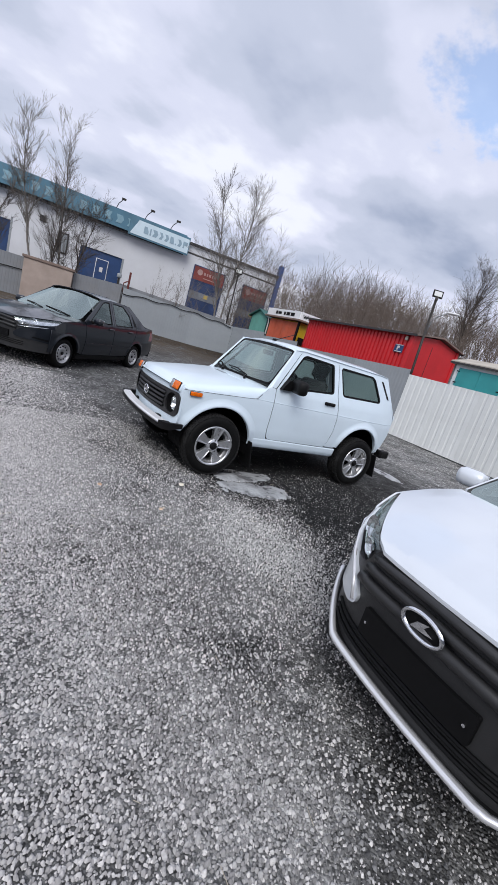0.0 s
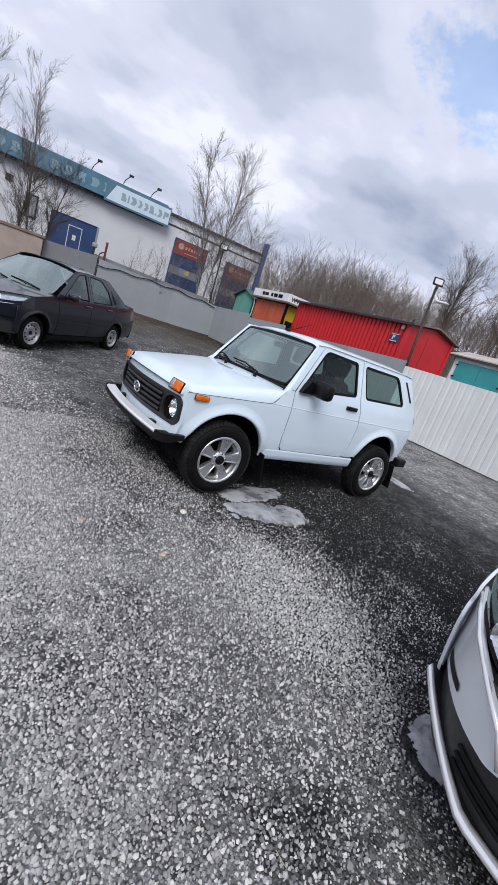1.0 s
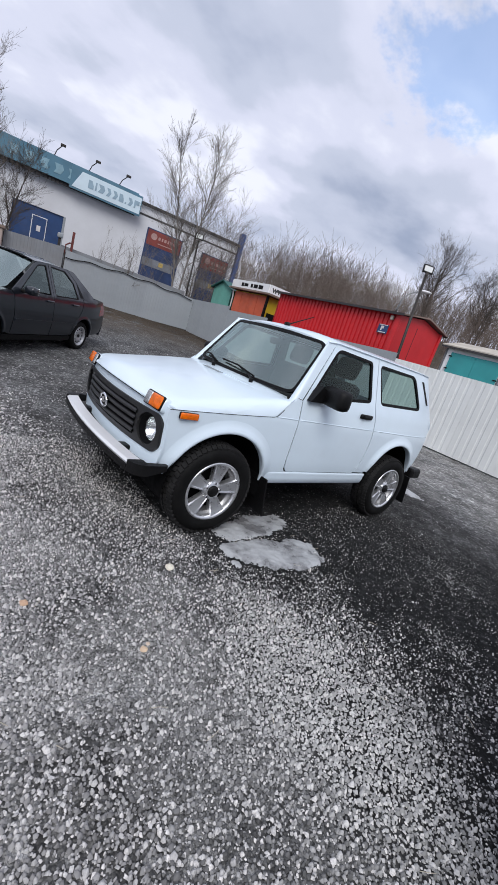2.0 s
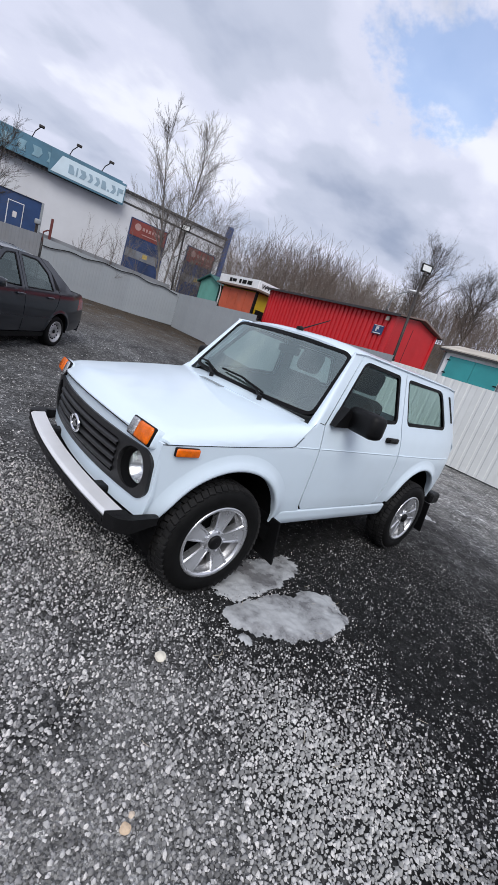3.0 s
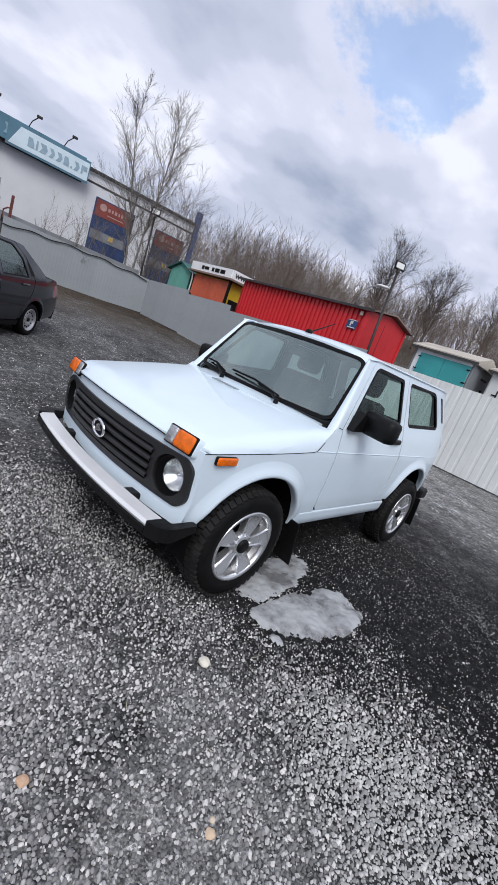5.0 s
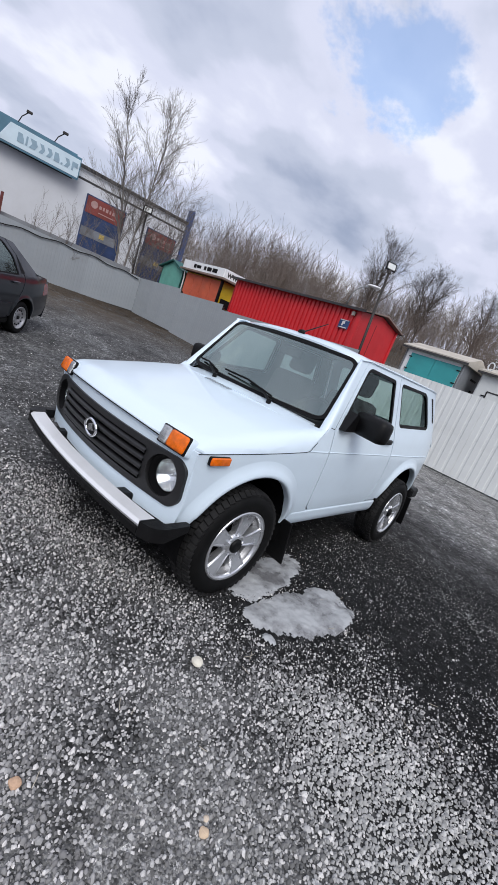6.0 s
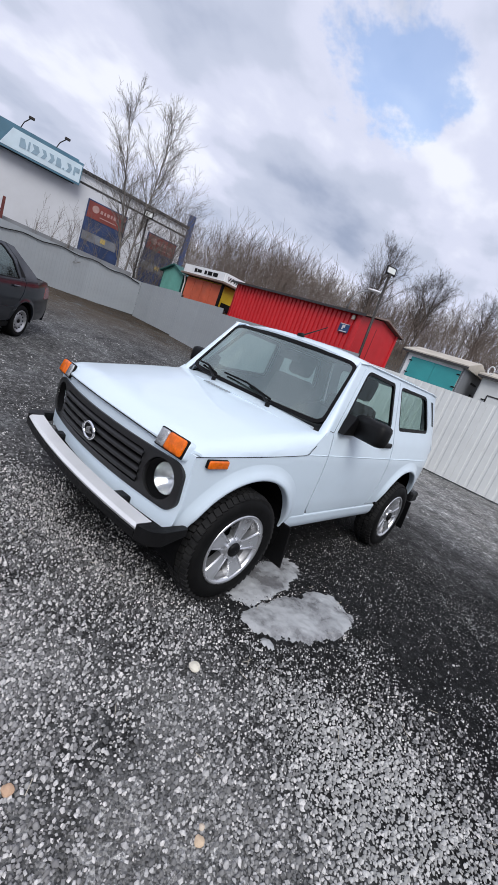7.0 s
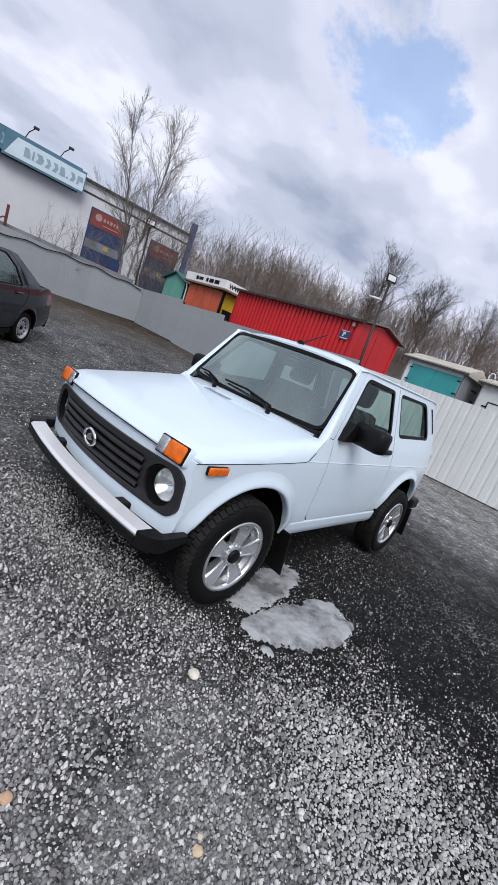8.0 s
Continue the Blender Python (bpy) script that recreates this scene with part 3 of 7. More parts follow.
def green_hut():
    th = thing("green_hut", Matrix.Translation((8.65, 14.85, 0.4)), "small sea-green metal hut with a gable roof", "hut")
    W, D, h, pk = 1.75, 1.9, 2.65, 3.0
    part("front_wall", prism([(0, 0), (W, 0), (W, h), (W / 2, pk), (0, h)], "x", 0, 0.06), M["green"], th)
    part("side_wall", box((D / 2, 0.02, h / 2), (D, 0.05, h)), M["green_dark"], th)
    part("side_wall", box((D / 2, W, h / 2), (D, 0.05, h)), M["green_dark"], th)
    for sgn in (-1, 1):
        y0, y1 = W / 2, (W / 2) + sgn * (W / 2 + 0.15)
        part("roof_slope", prism([(y0, pk), (y1, h - 0.06), (y1, h), (y0, pk + 0.06)], "x", -0.15, D), M["green_dark"], th)


green_hut()


def teal_garage():
    th = thing("garage", Matrix.Translation((7.95, 1.45, 0.0)), "small garage with turquoise double doors and beige roof", "garage")
    W, D, h = 1.5, 1.9, 2.62
    part("front_wall", box((0.03, W / 2, h / 2), (0.06, W, h), 0.006), M["white_paint"], th)
    for i in range(2):
        part("door_leaf", box((-0.015, 0.36 + 0.66 * i, 1.27), (0.03, 0.655, 2.5), 0.006), M["teal"], th)
    for y in (0.06, 1.34):
        for z in (2.1, 2.42):
            part("hinge", box((-0.035, y, z), (0.02, 0.09, 0.03), 0.004), M["black"], th)
    part("end_wall", box((D / 2, -0.0, h / 2), (D, 0.06, h), 0.006), M["fence_dark"], th)
    part("end_wall", box((D / 2, W, h / 2), (D, 0.06, h), 0.006), M["fence_dark"], th)
    part("vent_slot", box((1.1, -0.036, 2.38), (0.5, 0.02, 0.05), 0.004), M["black"], th)
    part("latch", box((1.25, -0.04, 2.1), (0.12, 0.03, 0.07), 0.008), M["black"], th)
    part("roof", prism([(-0.12, 2.60), (D + 0.1, 2.60), (D + 0.1, 2.66), (0.75, 2.90), (-0.12, 2.68)], "y", -0.12, W + 0.12), M["beige"], th)
    part("roof_trim", box((-0.13, W / 2, 2.625), (0.02, W + 0.24, 0.05)), M["roof_dark"], th)


teal_garage()


def pale_garage():
    th = thing("garage", Matrix.Translation((8.5, -0.9, 0.0)), "pale grey garage with outlined door and grey roof", "garage")
    part("front_wall", box((0.0, 1.0, 1.3), (0.06, 2.0, 2.6), 0.006), M["fence_light"], th)
    for y in (1.74, 0.2):
        part("door_frame", box((-0.035, y, 1.1), (0.012, 0.03, 2.2)), M["roof_dark"], th)
    part("door_frame", box((-0.035, 0.97, 2.2), (0.012, 1.55, 0.03)), M["roof_dark"], th)
    for z in (1.9, 2.08):
        part("hinge", box((-0.045, 1.78, z), (0.02, 0.12, 0.03), 0.004), M["black"], th)
    part("end_wall", box((1.0, 2.0, 1.3), (2.0, 0.06, 2.6), 0.006), M["fence_light"], th)
    part("roof", prism([(-0.15, 2.58), (2.1, 2.58), (2.1, 2.64), (0.9, 2.86), (-0.15, 2.66)], "y", -0.1, 2.12), M["beige"], th)
    part("roof_trim", box((-0.16, 1.0, 2.6), (0.02, 2.24, 0.05)), M["roof_dark"], th)
    pts = [(-0.1, 1.95, 2.6)] + [(-0.1, 1.9 + 0.07 * math.cos(a), 2.78 + 0.1 * math.sin(a)) for a in [math.pi * (1.2 - 1.6 * i / 9) for i in range(10)]]
    part("hook", add_tube(bmesh.new(), pts, 0.016, 6), M["white_paint"], th, smooth=True)


pale_garage()


# ---- lamps ----
def flood_mast(x, y, zb, top, lean, head=0.34, label=""):
    th = thing("flood_lamp", Matrix.Translation((x, y, zb)), label, "street lamp")
    part("mast", add_tube(bmesh.new(), [(0, 0, 0), (lean[0], lean[1], top - zb)], 0.04, 8), M["steel"], th, smooth=True)
    hd = Matrix.Translation((lean[0], lean[1], top - zb + 0.12)) @ Matrix.Rotation(math.atan2(-0.9, -0.6) - math.pi / 2, 4, "Z") @ Matrix.Rotation(radians(12), 4, "X")
    h = part("lamp_head", box((0, 0, 0), (head, 0.045, head * 0.72), 0.008), M["black"], th, m=hd)
    part("lamp_glass", box((0, 0.026, 0), (head * 0.76, 0.012, head * 0.48), 0.004), M["fence_light"], h, "pale lamp glass")
    part("bracket", box((0, 0, -head * 0.42), (0.08, 0.05, 0.12), 0.006), M["steel"], th, m=hd)


flood_mast(7.8, 4.12, 0.0, 4.37, (0.02, 0.22), 0.31, "floodlight on a thin dark steel mast behind the fence")
flood_mast(7.3, 16.75, 0.5, 4.9, (0.0, 0.18), 0.42, "floodlight on a thin dark mast at the fence corner")


def street_lamp():
    th = thing("street_lamp", Matrix.Translation((16.6, 11.2, 1.0)), "white street lamp on a curved arm behind the container", "street lamp")
    part("pole", add_tube(bmesh.new(), [(0, 0, 0), (0, 0, 3.9)], 0.06, 8), M["steel"], th, smooth=True)
    pts = [(0, 0, 3.9), (0.03, -0.06, 4.4), (0.10, -0.22, 4.72), (0.22, -0.45, 4.9), (0.32, -0.66, 4.98)]
    part("arm", add_tube(bmesh.new(), pts, 0.035, 8), M["fence_grey"], th, smooth=True)
    bm = bmesh.new()
    bmesh.ops.create_uvsphere(bm, u_segments=14, v_segments=8, radius=0.5)
    bmesh.ops.transform(bm, matrix=Matrix.Diagonal((0.30, 0.75, 0.15, 1)), verts=bm.verts)
    part("lamp_head", bm, M["lamp_white"], th, smooth=True, m=Matrix.Translation((0.42, -0.92, 5.04)) @ Matrix.Rotation(radians(25), 4, "Z"))


street_lamp()


# ---- workshop building ----
def workshop():
    az = radians(-8)
    th = thing("workshop_building", Matrix.Translation((14, 24, 0)) @ Matrix.Rotation(az, 4, "Z"), "long white workshop with blue gates and roof signs", "building")
    L, D = 42.0, 12.0
    # the facade: upright slabs between the gate openings, and a lintel over them
    gates = [(-25.0, 3.6, 4.6), (-19.0, 2.7, 4.6), (-12.42, 2.6, 4.4)]
    edges = [-L] + [v for g in gates for v in (g[0] - g[1] / 2, g[0] + g[1] / 2)] + [0.0]
    for i in range(0, len(edges), 2):
        part("wall", box(((edges[i] + edges[i + 1]) / 2, 0.2, 2.2), (edges[i + 1] - edges[i], 0.4, 4.4)), M["white_wall"], th)
    part("wall", box(((-L - 7.2) / 2, 0.2, 5.3), (L - 7.2, 0.4, 1.8)), M["white_wall"], th)
    part("wall", box((-3.6, 0.202, 5.6), (7.2, 0.4, 2.4)), M["white_wall"], th)
    part("wall", box((-0.2, D / 2 + 0.4, 3.4), (0.4, D, 6.8)), M["white_wall"], th)
    part("roof", box((-L / 2, D / 2, 6.26), (L, D, 0.12)), M["roof_dark"], th)
    part("roof", box((-3.7, D / 2 + 0.1, 6.86), (7.5, D + 0.1, 0.1)), M["roof_dark"], th)
    bm = sheet(7.5, -0.1, 0.1, 0.2, 0.05)
    part("roof_edge", bm, M["roof_dark"], th, m=Matrix.Translation((-7.42, -0.16, 6.84)))
    bm = sheet(L - 7.4, -0.1, 0.12, 0.2, 0.05)
    part("roof_edge", bm, M["roof_dark"], th, m=Matrix.Translation((-L, -0.4, 6.0)))
    # gates with leaves and a wicket door
    for gx, gw, gh in gates:
        gt = part("gate", box((gx, 0.12, gh / 2), (gw, 0.08, gh)), M["blue_door"], th, "dark blue steel gate")
        part("wicket_frame", box((gx + 0.12, 0.06, gh - 1.5), (0.78, 0.02, 2.1)), M["white_paint"], gt)
        part("wicket", box((gx + 0.12, 0.045, gh - 1.5), (0.70, 0.02, 2.02)), M["blue_door"], gt)
        part("number_bar", box((gx + 0.12, 0.03, gh - 1.1), (0.2, 0.012, 0.3), 0.004), M["poster_white"], gt)
        part("post", box((gx + gw / 2 + 0.06, 0.06, gh / 2), (0.12, 0.14, gh)), M["fence_grey"], gt)
    # window with a frame
    wn = part("window", box((-14.75, -0.02, 4.1), (0.62, 0.06, 1.25)), M["roof_dark"], th)
    part("pane", box((-14.7, -0.06, 4.1), (0.36, 0.02, 1.05)), M["fence_grey"], wn, "grey pane")
    part("vent", box((-16.0, -0.03, 5.1), (0.35, 0.08, 0.35), 0.01), M["roof_dark"], th)
    # sign boards with struts
    sg = part("sign_board", box((-14.6, -0.5, 6.62), (7.2 * 2 + 0.0, 0.08, 1.05)), M["blue_sign"], th, "long teal-blue sign board with faded lettering")
    x = -21.4
    for w in (0.5, 0.42, 0.5, 0.46, 0.0, 0.5, 0.42, 0.5, 0.44, 0.5, 0.0, 0.46, 0.5, 0.42, 0.48, 0.5):
        if w:
            slant = [(x - w * 0.5, 6.34), (x + w * 0.2, 6.34), (x + w * 0.5, 6.6), (x + w * 0.3, 6.82), (x - w * 0.5, 6.82), (x - w * 0.3, 6.56)]
            part("sign_mark", prism(slant if w != 0.42 else [(2 * x - p, q) for p, q in slant[::-1]], "y", -0.56, -0.54), M["sign_pale_ink"], sg)
        x += 0.72 if w else 0.5
    s2 = part("sign_board", box((-9.15, -0.56, 6.50), (4.0, 0.09, 1.12)), M["blue_sign"], th, "pale sign board framed in blue")
    part("sign_face", prism([(-11.05, 6.04), (-7.2, 6.04), (-7.2, 6.94), (-10.6, 6.94)], "y", -0.625, -0.6), M["pale_sign"], s2)
    x = -10.22
    for w in (0.3, 0.1, 0.38, 0.28, 0.3, 0.28, 0.09, 0.3, 0.3):
        h = 0.42 if w > 0.09 else 0.1
        mid, a, b, z0 = x + w / 2, x, x + w, 6.28
        marks = ([(a, z0), (a + 0.1, z0), (a + 0.1, z0 + h * 0.45), (b, z0 + h * 0.45), (b, z0 + h), (a, z0 + h)],
                 [(a, z0), (b, z0), (b, z0 + h * 0.4), (mid + 0.04, z0 + h), (a, z0 + h)],
                 [(a, z0), (b - 0.1, z0), (b, z0 + h * 0.5), (b - 0.1, z0 + h), (a, z0 + h), (a + 0.12, z0 + h * 0.5)])
        if w < 0.2:
            mark = [(mid - 0.045, z0), (mid + 0.045, z0), (mid + 0.045, z0 + h), (mid - 0.045, z0 + h)]
        else:
            mark = marks[int(round(x * 100)) % 3]
        part("sign_mark", prism(mark, "y", -0.642, -0.622), M["sign_ink"], s2)
        x += w + 0.075
    for fx in (-11.8, -10.0, -8.3):
        fl = part("sign_floodlight", add_tube(bmesh.new(), [(fx - 0.3, -0.5, 7.1), (fx - 0.2, -0.7, 7.4), (fx, -1.0, 7.62)], 0.025, 6), M["steel"], th)
        part("lamp_head", box((fx + 0.04, -1.05, 7.65), (0.26, 0.16, 0.11), 0.02), M["steel"], fl)
    # printed boards in the old gate bays
    for px0, px1, pb, pt, lab in ((-6.38, -3.98, 1.6, 5.68, "red and blue printed advertising board"), (-2.5, -0.4, 1.6, 5.52, "second red and blue printed board")):
        w = px1 - px0
        pb_ = part("advert_board", box(((px0 + px1) / 2, -0.05, (pb + pt) / 2), (w, 0.08, pt - pb), 0.01), M["poster_blue"], th, lab)
        part("red_band", box(((px0 + px1) / 2, -0.1, pt - 0.52), (w - 0.14, 0.02, 0.9)), M["poster_red"], pb_)
        part("grey_band", box(((px0 + px1) / 2 - 0.1, -0.1, pt - 2.0), (w - 0.3, 0.02, 0.5)), M["poster_grey"], pb_)
        bm = bmesh.new()
        bmesh.ops.create_cone(bm, cap_ends=True, segments=20, radius1=0.2, radius2=0.2, depth=0.02)
        part("round_mark", bm, M["poster_faded"], pb_, m=Matrix.Translation((px0 + 0.5, -0.12, pt - 0.42)) @ Matrix.Rotation(math.pi / 2, 4, "X"))
        for i in range(6):
            part("sign_mark", box((px0 + 0.86 + 0.2 * i, -0.12, pt - 0.44), (0.09 if i % 2 else 0.14, 0.02, 0.18), 0.0), M["poster_faded"], pb_)
        part("text_bar", box((px0 + 1.3, -0.12, pt - 0.75), (1.0, 0.02, 0.05)), M["poster_faded"], pb_)
        part("yellow_mark", box(((px0 + px1) / 2 + 0.1, -0.12, pt - 1.95), (0.3, 0.02, 0.26), 0.01), M["poster_yellow"], pb_)
    part("corner_pillar", box((0.2, 0.1, 3.75), (0.32, 0.4, 7.9)), M["pillar_blue"], th, "blue painted corner pillar")
    part("annex", box((1.6, 4.5, 2.3), (2.4, 4.0, 4.6)), M["white_wall"], th)


workshop()


# ---- bare trees ----
def branch_arrays(seed, height, r0, spread, levels, kids, lean=0.06, start=0.3, reach=1.0):
    """Tapered limbs as tubes: lists of (points, radii, level)."""
    rnd = random.Random(seed)
    out = []

    def grow(p, d, length, r, lev):
        n = 6 if lev == 0 else 4 if lev == 1 else 3
        pts, rs = [p.copy()], [r]
        dd = d.copy()
        for i in range(n):
            wob = 0.10 if lev == 0 else 0.2
            dd = (dd + Vector((rnd.gauss(0, wob), rnd.gauss(0, wob), rnd.gauss(0, wob * 0.5) + (0.08 if lev else 0.04)))).normalized()
            p = p + dd * length / n
            pts.append(p.copy())
            rs.append(max(r * (1 - 0.88 * (i + 1) / n), 0.0035))
        out.append((pts, rs, lev))
        if lev >= levels:
            return
        for k in range(kids[lev]):
            f = rnd.uniform(start if lev == 0 else 0.15, 0.98)
            i = min(int(f * n), n - 1)
            q = pts[i].lerp(pts[i + 1], f * n - i)
            axis = (pts[i + 1] - pts[i]).normalized()
            side = axis.orthogonal().normalized()
            side.rotate(Matrix.Rotation(rnd.uniform(0, math.tau), 3, axis))
            ang = rnd.uniform(0.35, 0.8) * spread
            nd = (axis * math.cos(ang) + side * math.sin(ang)).normalized()
            grow(q, nd, length * rnd.uniform(0.35, 0.55) * ((1.15 - 0.6 * f) * reach if lev == 0 else 1), max(rs[i] * 0.55, 0.004), lev + 1)

    grow(Vector((0, 0, 0)), Vector((rnd.gauss(0, lean), rnd.gauss(0, lean), 1)).normalized(), height, r0, 0)
    return out


def tubes_mesh(name, limbs, mat, sides=(6, 4, 3, 3, 3)):
    vs, fs = [], []
    for pts, rs, lev in limbs:
        k = sides[lev]
        base = len(vs)
        for i, p in enumerate(pts):
            d = (pts[min(i + 1, len(pts) - 1)] - pts[max(i - 1, 0)]).normalized()
            a = d.orthogonal().normalized()
            b = d.cross(a)
            for j in range(k):
                w = a * math.cos(j * math.tau / k) + b * math.sin(j * math.tau / k)
                vs.append(p + w * rs[i])
        for i in range(len(pts) - 1):
            for j in range(k):
                fs.append((base + i * k + j, base + i * k + (j + 1) % k, base + (i + 1) * k + (j + 1) % k, base + (i + 1) * k + j))
    me = bpy.data.meshes.new(name)
    me.from_pydata(vs, [], fs)
    me.materials.append(mat)
    me.polygons.foreach_set("use_smooth", [True] * len(me.polygons))
    return me


def bare_tree(seed, height, r0, spread, levels, kids, mat, label, m, lean=0.05, start=0.3, group="", reach=1.0):
    limbs = branch_arrays(seed, height, r0, spread, levels, kids, lean, start, reach)
    th = thing("bare_tree", m, label, "tree", group)
    for nm, sel in (("trunk", [q for q in limbs if q[2] == 0]), ("crown", [q for q in limbs if q[2] > 0])):
        ob = new(nm, tubes_mesh(nm, sel, mat))
        ob.parent = th
    return th


M["bark_dark"] = plain("dark_bark", (0.075, 0.062, 0.054), 0.95, 0.0, 0.3, 5, 0.5)
T = lambda x, y, z=None, s=1.0, rz=0.0: Matrix.Translation((x, y, rise(x, y) if z is None else z)) @ Matrix.Rotation(radians(rz), 4, "Z") @ Matrix.Scale(s, 4)
tip = lambda a: Matrix.Rotation(radians(a), 4, Vector((0.43, 0.9, 0)))
bare_tree(11, 8.4, 0.06, 0.72, 3, (36, 9, 5), M["birch"], "slender leafless birch behind the fence corner", T(7.0, 17.6) @ tip(-10.5), 0.01, 0.22, "trees by the fence corner", 0.5)
bare_tree(29, 8.3, 0.065, 0.85, 3, (30, 10, 5), M["birch"], "leafless birch with rising limbs behind the fence", T(7.4, 17.8) @ tip(-6), 0.02, 0.35, "trees by the fence corner", 0.62)
bare_tree(31, 4.6, 0.04, 0.95, 3, (20, 9, 4), M["bark"], "low leafless tree behind the fence corner", T(8.3, 18.0), 0.05, 0.2, "trees by the fence corner", 0.9)
for k, (x, y, h) in enumerate(((8.0, 17.6, 2.9), (7.6, 17.3, 2.5), (8.9, 18.2, 4.8), (9.6, 18.8, 5.6), (10.3, 20.0, 6.8), (11.2, 20.8, 7.0), (12.2, 20.9, 6.8), (13.8, 20.6, 5.4))):
    bare_tree(130 + k, h, 0.03, 1.0, 3, (14, 6, 4), M["bark"], "twiggy leafless shrub beside the corner trees", T(x, y), 0.1, 0.08, "shrubs by the fence corner")
bare_tree(17, 7.7, 0.06, 0.55, 3, (32, 8, 5), M["birch"], "slender leafless birch behind the concrete wall", T(-2.2, 19.0) @ tip(-10), 0.01, 0.25, "trees by the concrete wall", 0.5)
bare_tree(19, 8.2, 0.06, 0.6, 3, (28, 8, 5), M["birch"], "leafless tree behind the concrete wall", T(-0.8, 19.2) @ tip(-8), 0.02, 0.25, "trees by the concrete wall", 0.55)
bare_tree(23, 4.7, 0.06, 0.9, 3, (28, 10, 5), M["bark_dark"], "leafless shrub-like tree behind the concrete wall", T(-0.7, 19.0), 0.06, 0.2, "trees by the concrete wall", 0.75)
bare_tree(83, 5.0, 0.045, 0.8, 3, (28, 10, 5), M["bark_dark"], "twiggy leafless shrub behind the concrete wall", T(-1.5, 18.9), 0.06, 0.15, "trees by the concrete wall", 0.7)
bare_tree(47, 5.2, 0.05, 0.6, 3, (26, 10, 5), M["bark_dark"], "leafless tree behind the dark grey fence", T(-3.8, 19.3), 0.04, 0.2, "trees by the concrete wall", 0.6)
for i, (x, y, h) in enumerate([(5.2, 17.5, 3.2), (4.4, 17.6, 3.0), (2.9, 17.9, 2.8), (3.6, 17.6, 2.6), (6.2, 17.4, 3.0)]):
    bare_tree(60 + i, h, 0.025, 0.7, 2, (12, 6), M["bark"], "thin leafless sapling behind the grey fence", T(x, y), 0.08, 0.15, "saplings along the fence")
big = bare_tree(71, 7.6, 0.15, 0.95, 4, (22, 9, 5, 3), M["bark_dark"], "large leafless tree with a broad crown on the slope", T(30.9, 18.7), 0.02, 0.26, "trees on the slope", 1.15)
for x, y, s, rz in ((32, 13.8, 0.80, 60), (34, 9.8, 0.72, 140), (36, 16.5, 0.8, 200), (38, 5.5, 0.8, 20), (40, 24.5, 0.8, 260)):
    copy_thing(big, T(x, y, None, s, rz))


def far_woods():
    """Leafless wood on the slope: very many thin stems with a few twigs."""
    rnd = random.Random(5)
    limbs = []
    for i in range(1600):
        x, y = rnd.uniform(19, 50), rnd.uniform(-14, 50)
        if x < 24 and y < 14 and rnd.random() < 0.6:
            continue
        hgt = rnd.uniform(4.0, 7.0) * (1.0 + 0.012 * (x - 20)) * (0.62 + 0.38 * min(1.0, max(0.0, (math.degrees(math.atan2(y + 2, x + 2.5)) - 34) / 12)))
        for pts, rs, lev in branch_arrays(1000 + i, hgt, 0.028, 0.66, 2, (9, 3), 0.08, 0.12):
            o = Vector((x, y, rise(x, y) - 0.1))
            limbs.append(([p + o for p in pts[::2] + ([] if len(pts) % 2 else [pts[-1]])], [max(r, 0.006) for r in rs[::2] + ([] if len(rs) % 2 else [rs[-1]])], min(lev + 1, 3)))
    ob = new("woods", tubes_mesh("woods", limbs, M["wood_far"], (4, 3, 3, 3, 3)))
    tagged(ob, "leafless brown wood covering the far slope", "woods", kind="stuff")


far_woods()


def fence_litter():
    """Dead leaves and grass that have drifted against the fences."""
    rnd = random.Random(12)
    vs, fs = [], []
    for i in range(7200):
        if rnd.random() < 0.7:
            s, o = rnd.uniform(-0.5, 7.5), rnd.random() ** 1.3 * 3.2
            x, y = lf(s, -0.15 - o)
        else:
            x, y = FX - 0.15 - rnd.random() ** 1.3 * 2.0, rnd.uniform(7.0, 16.3)
        a, ln, h = rnd.uniform(0, math.tau), rnd.uniform(0.03, 0.09), rnd.uniform(0.0, 0.025)
        d = Vector((math.cos(a), math.sin(a), 0)) * ln
        sd = Vector((-d.y, d.x, 0)) * rnd.uniform(0.1, 0.45)
        c = Vector((x, y, gz(x, y) + 0.006))
        b0 = len(vs)
        vs += [c - sd, c + sd, c + d + sd * 0.3 + Vector((0, 0, h)), c + d - sd * 0.3 + Vector((0, 0, h * 0.8))]
        fs.append((b0, b0 + 1, b0 + 2, b0 + 3))
    me = bpy.data.meshes.new("dead_leaves")
    me.from_pydata(vs, [], fs)
    me.materials.append(plain("dead_leaf", (0.075, 0.054, 0.036), 0.9, 0.0, 0.4, 3))
    tagged(new("dead_leaves", me), "brown dead leaves and grass drifted against the fence", "leaf litter", kind="stuff")


fence_litter()


def pipe_post():
    """A red-brown post with a bent pipe and a small grey device, behind the fence."""
    x, y = lf(5.8, 0.25)
    th = thing("pipe_post", Matrix.Translation((x, y, rise(x, y))), "red-brown steel post with a small grey device", "post")
    part("post", box((0, 0, 1.3), (0.09, 0.09, 2.6), 0.01), M["rust"], th)
    part("bent_pipe", add_tube(bmesh.new(), [(0.0, 0, 1.5), (-0.2, 0.02, 1.53), (-0.24, 0.02, 1.7), (-0.24, 0.02, 2.0), (-0.1, 0.02, 2.12), (0, 0, 2.12)], 0.03, 8), M["rust"], th, smooth=True)
    part("device_pole", box((-0.52, 0, 1.1), (0.09, 0.09, 2.2), 0.005), M["steel"], th)
    part("device", box((-0.52, -0.03, 2.28), (0.22, 0.16, 0.2), 0.04), M["fence_grey"], th, "small grey device", smooth=True)


pipe_post()


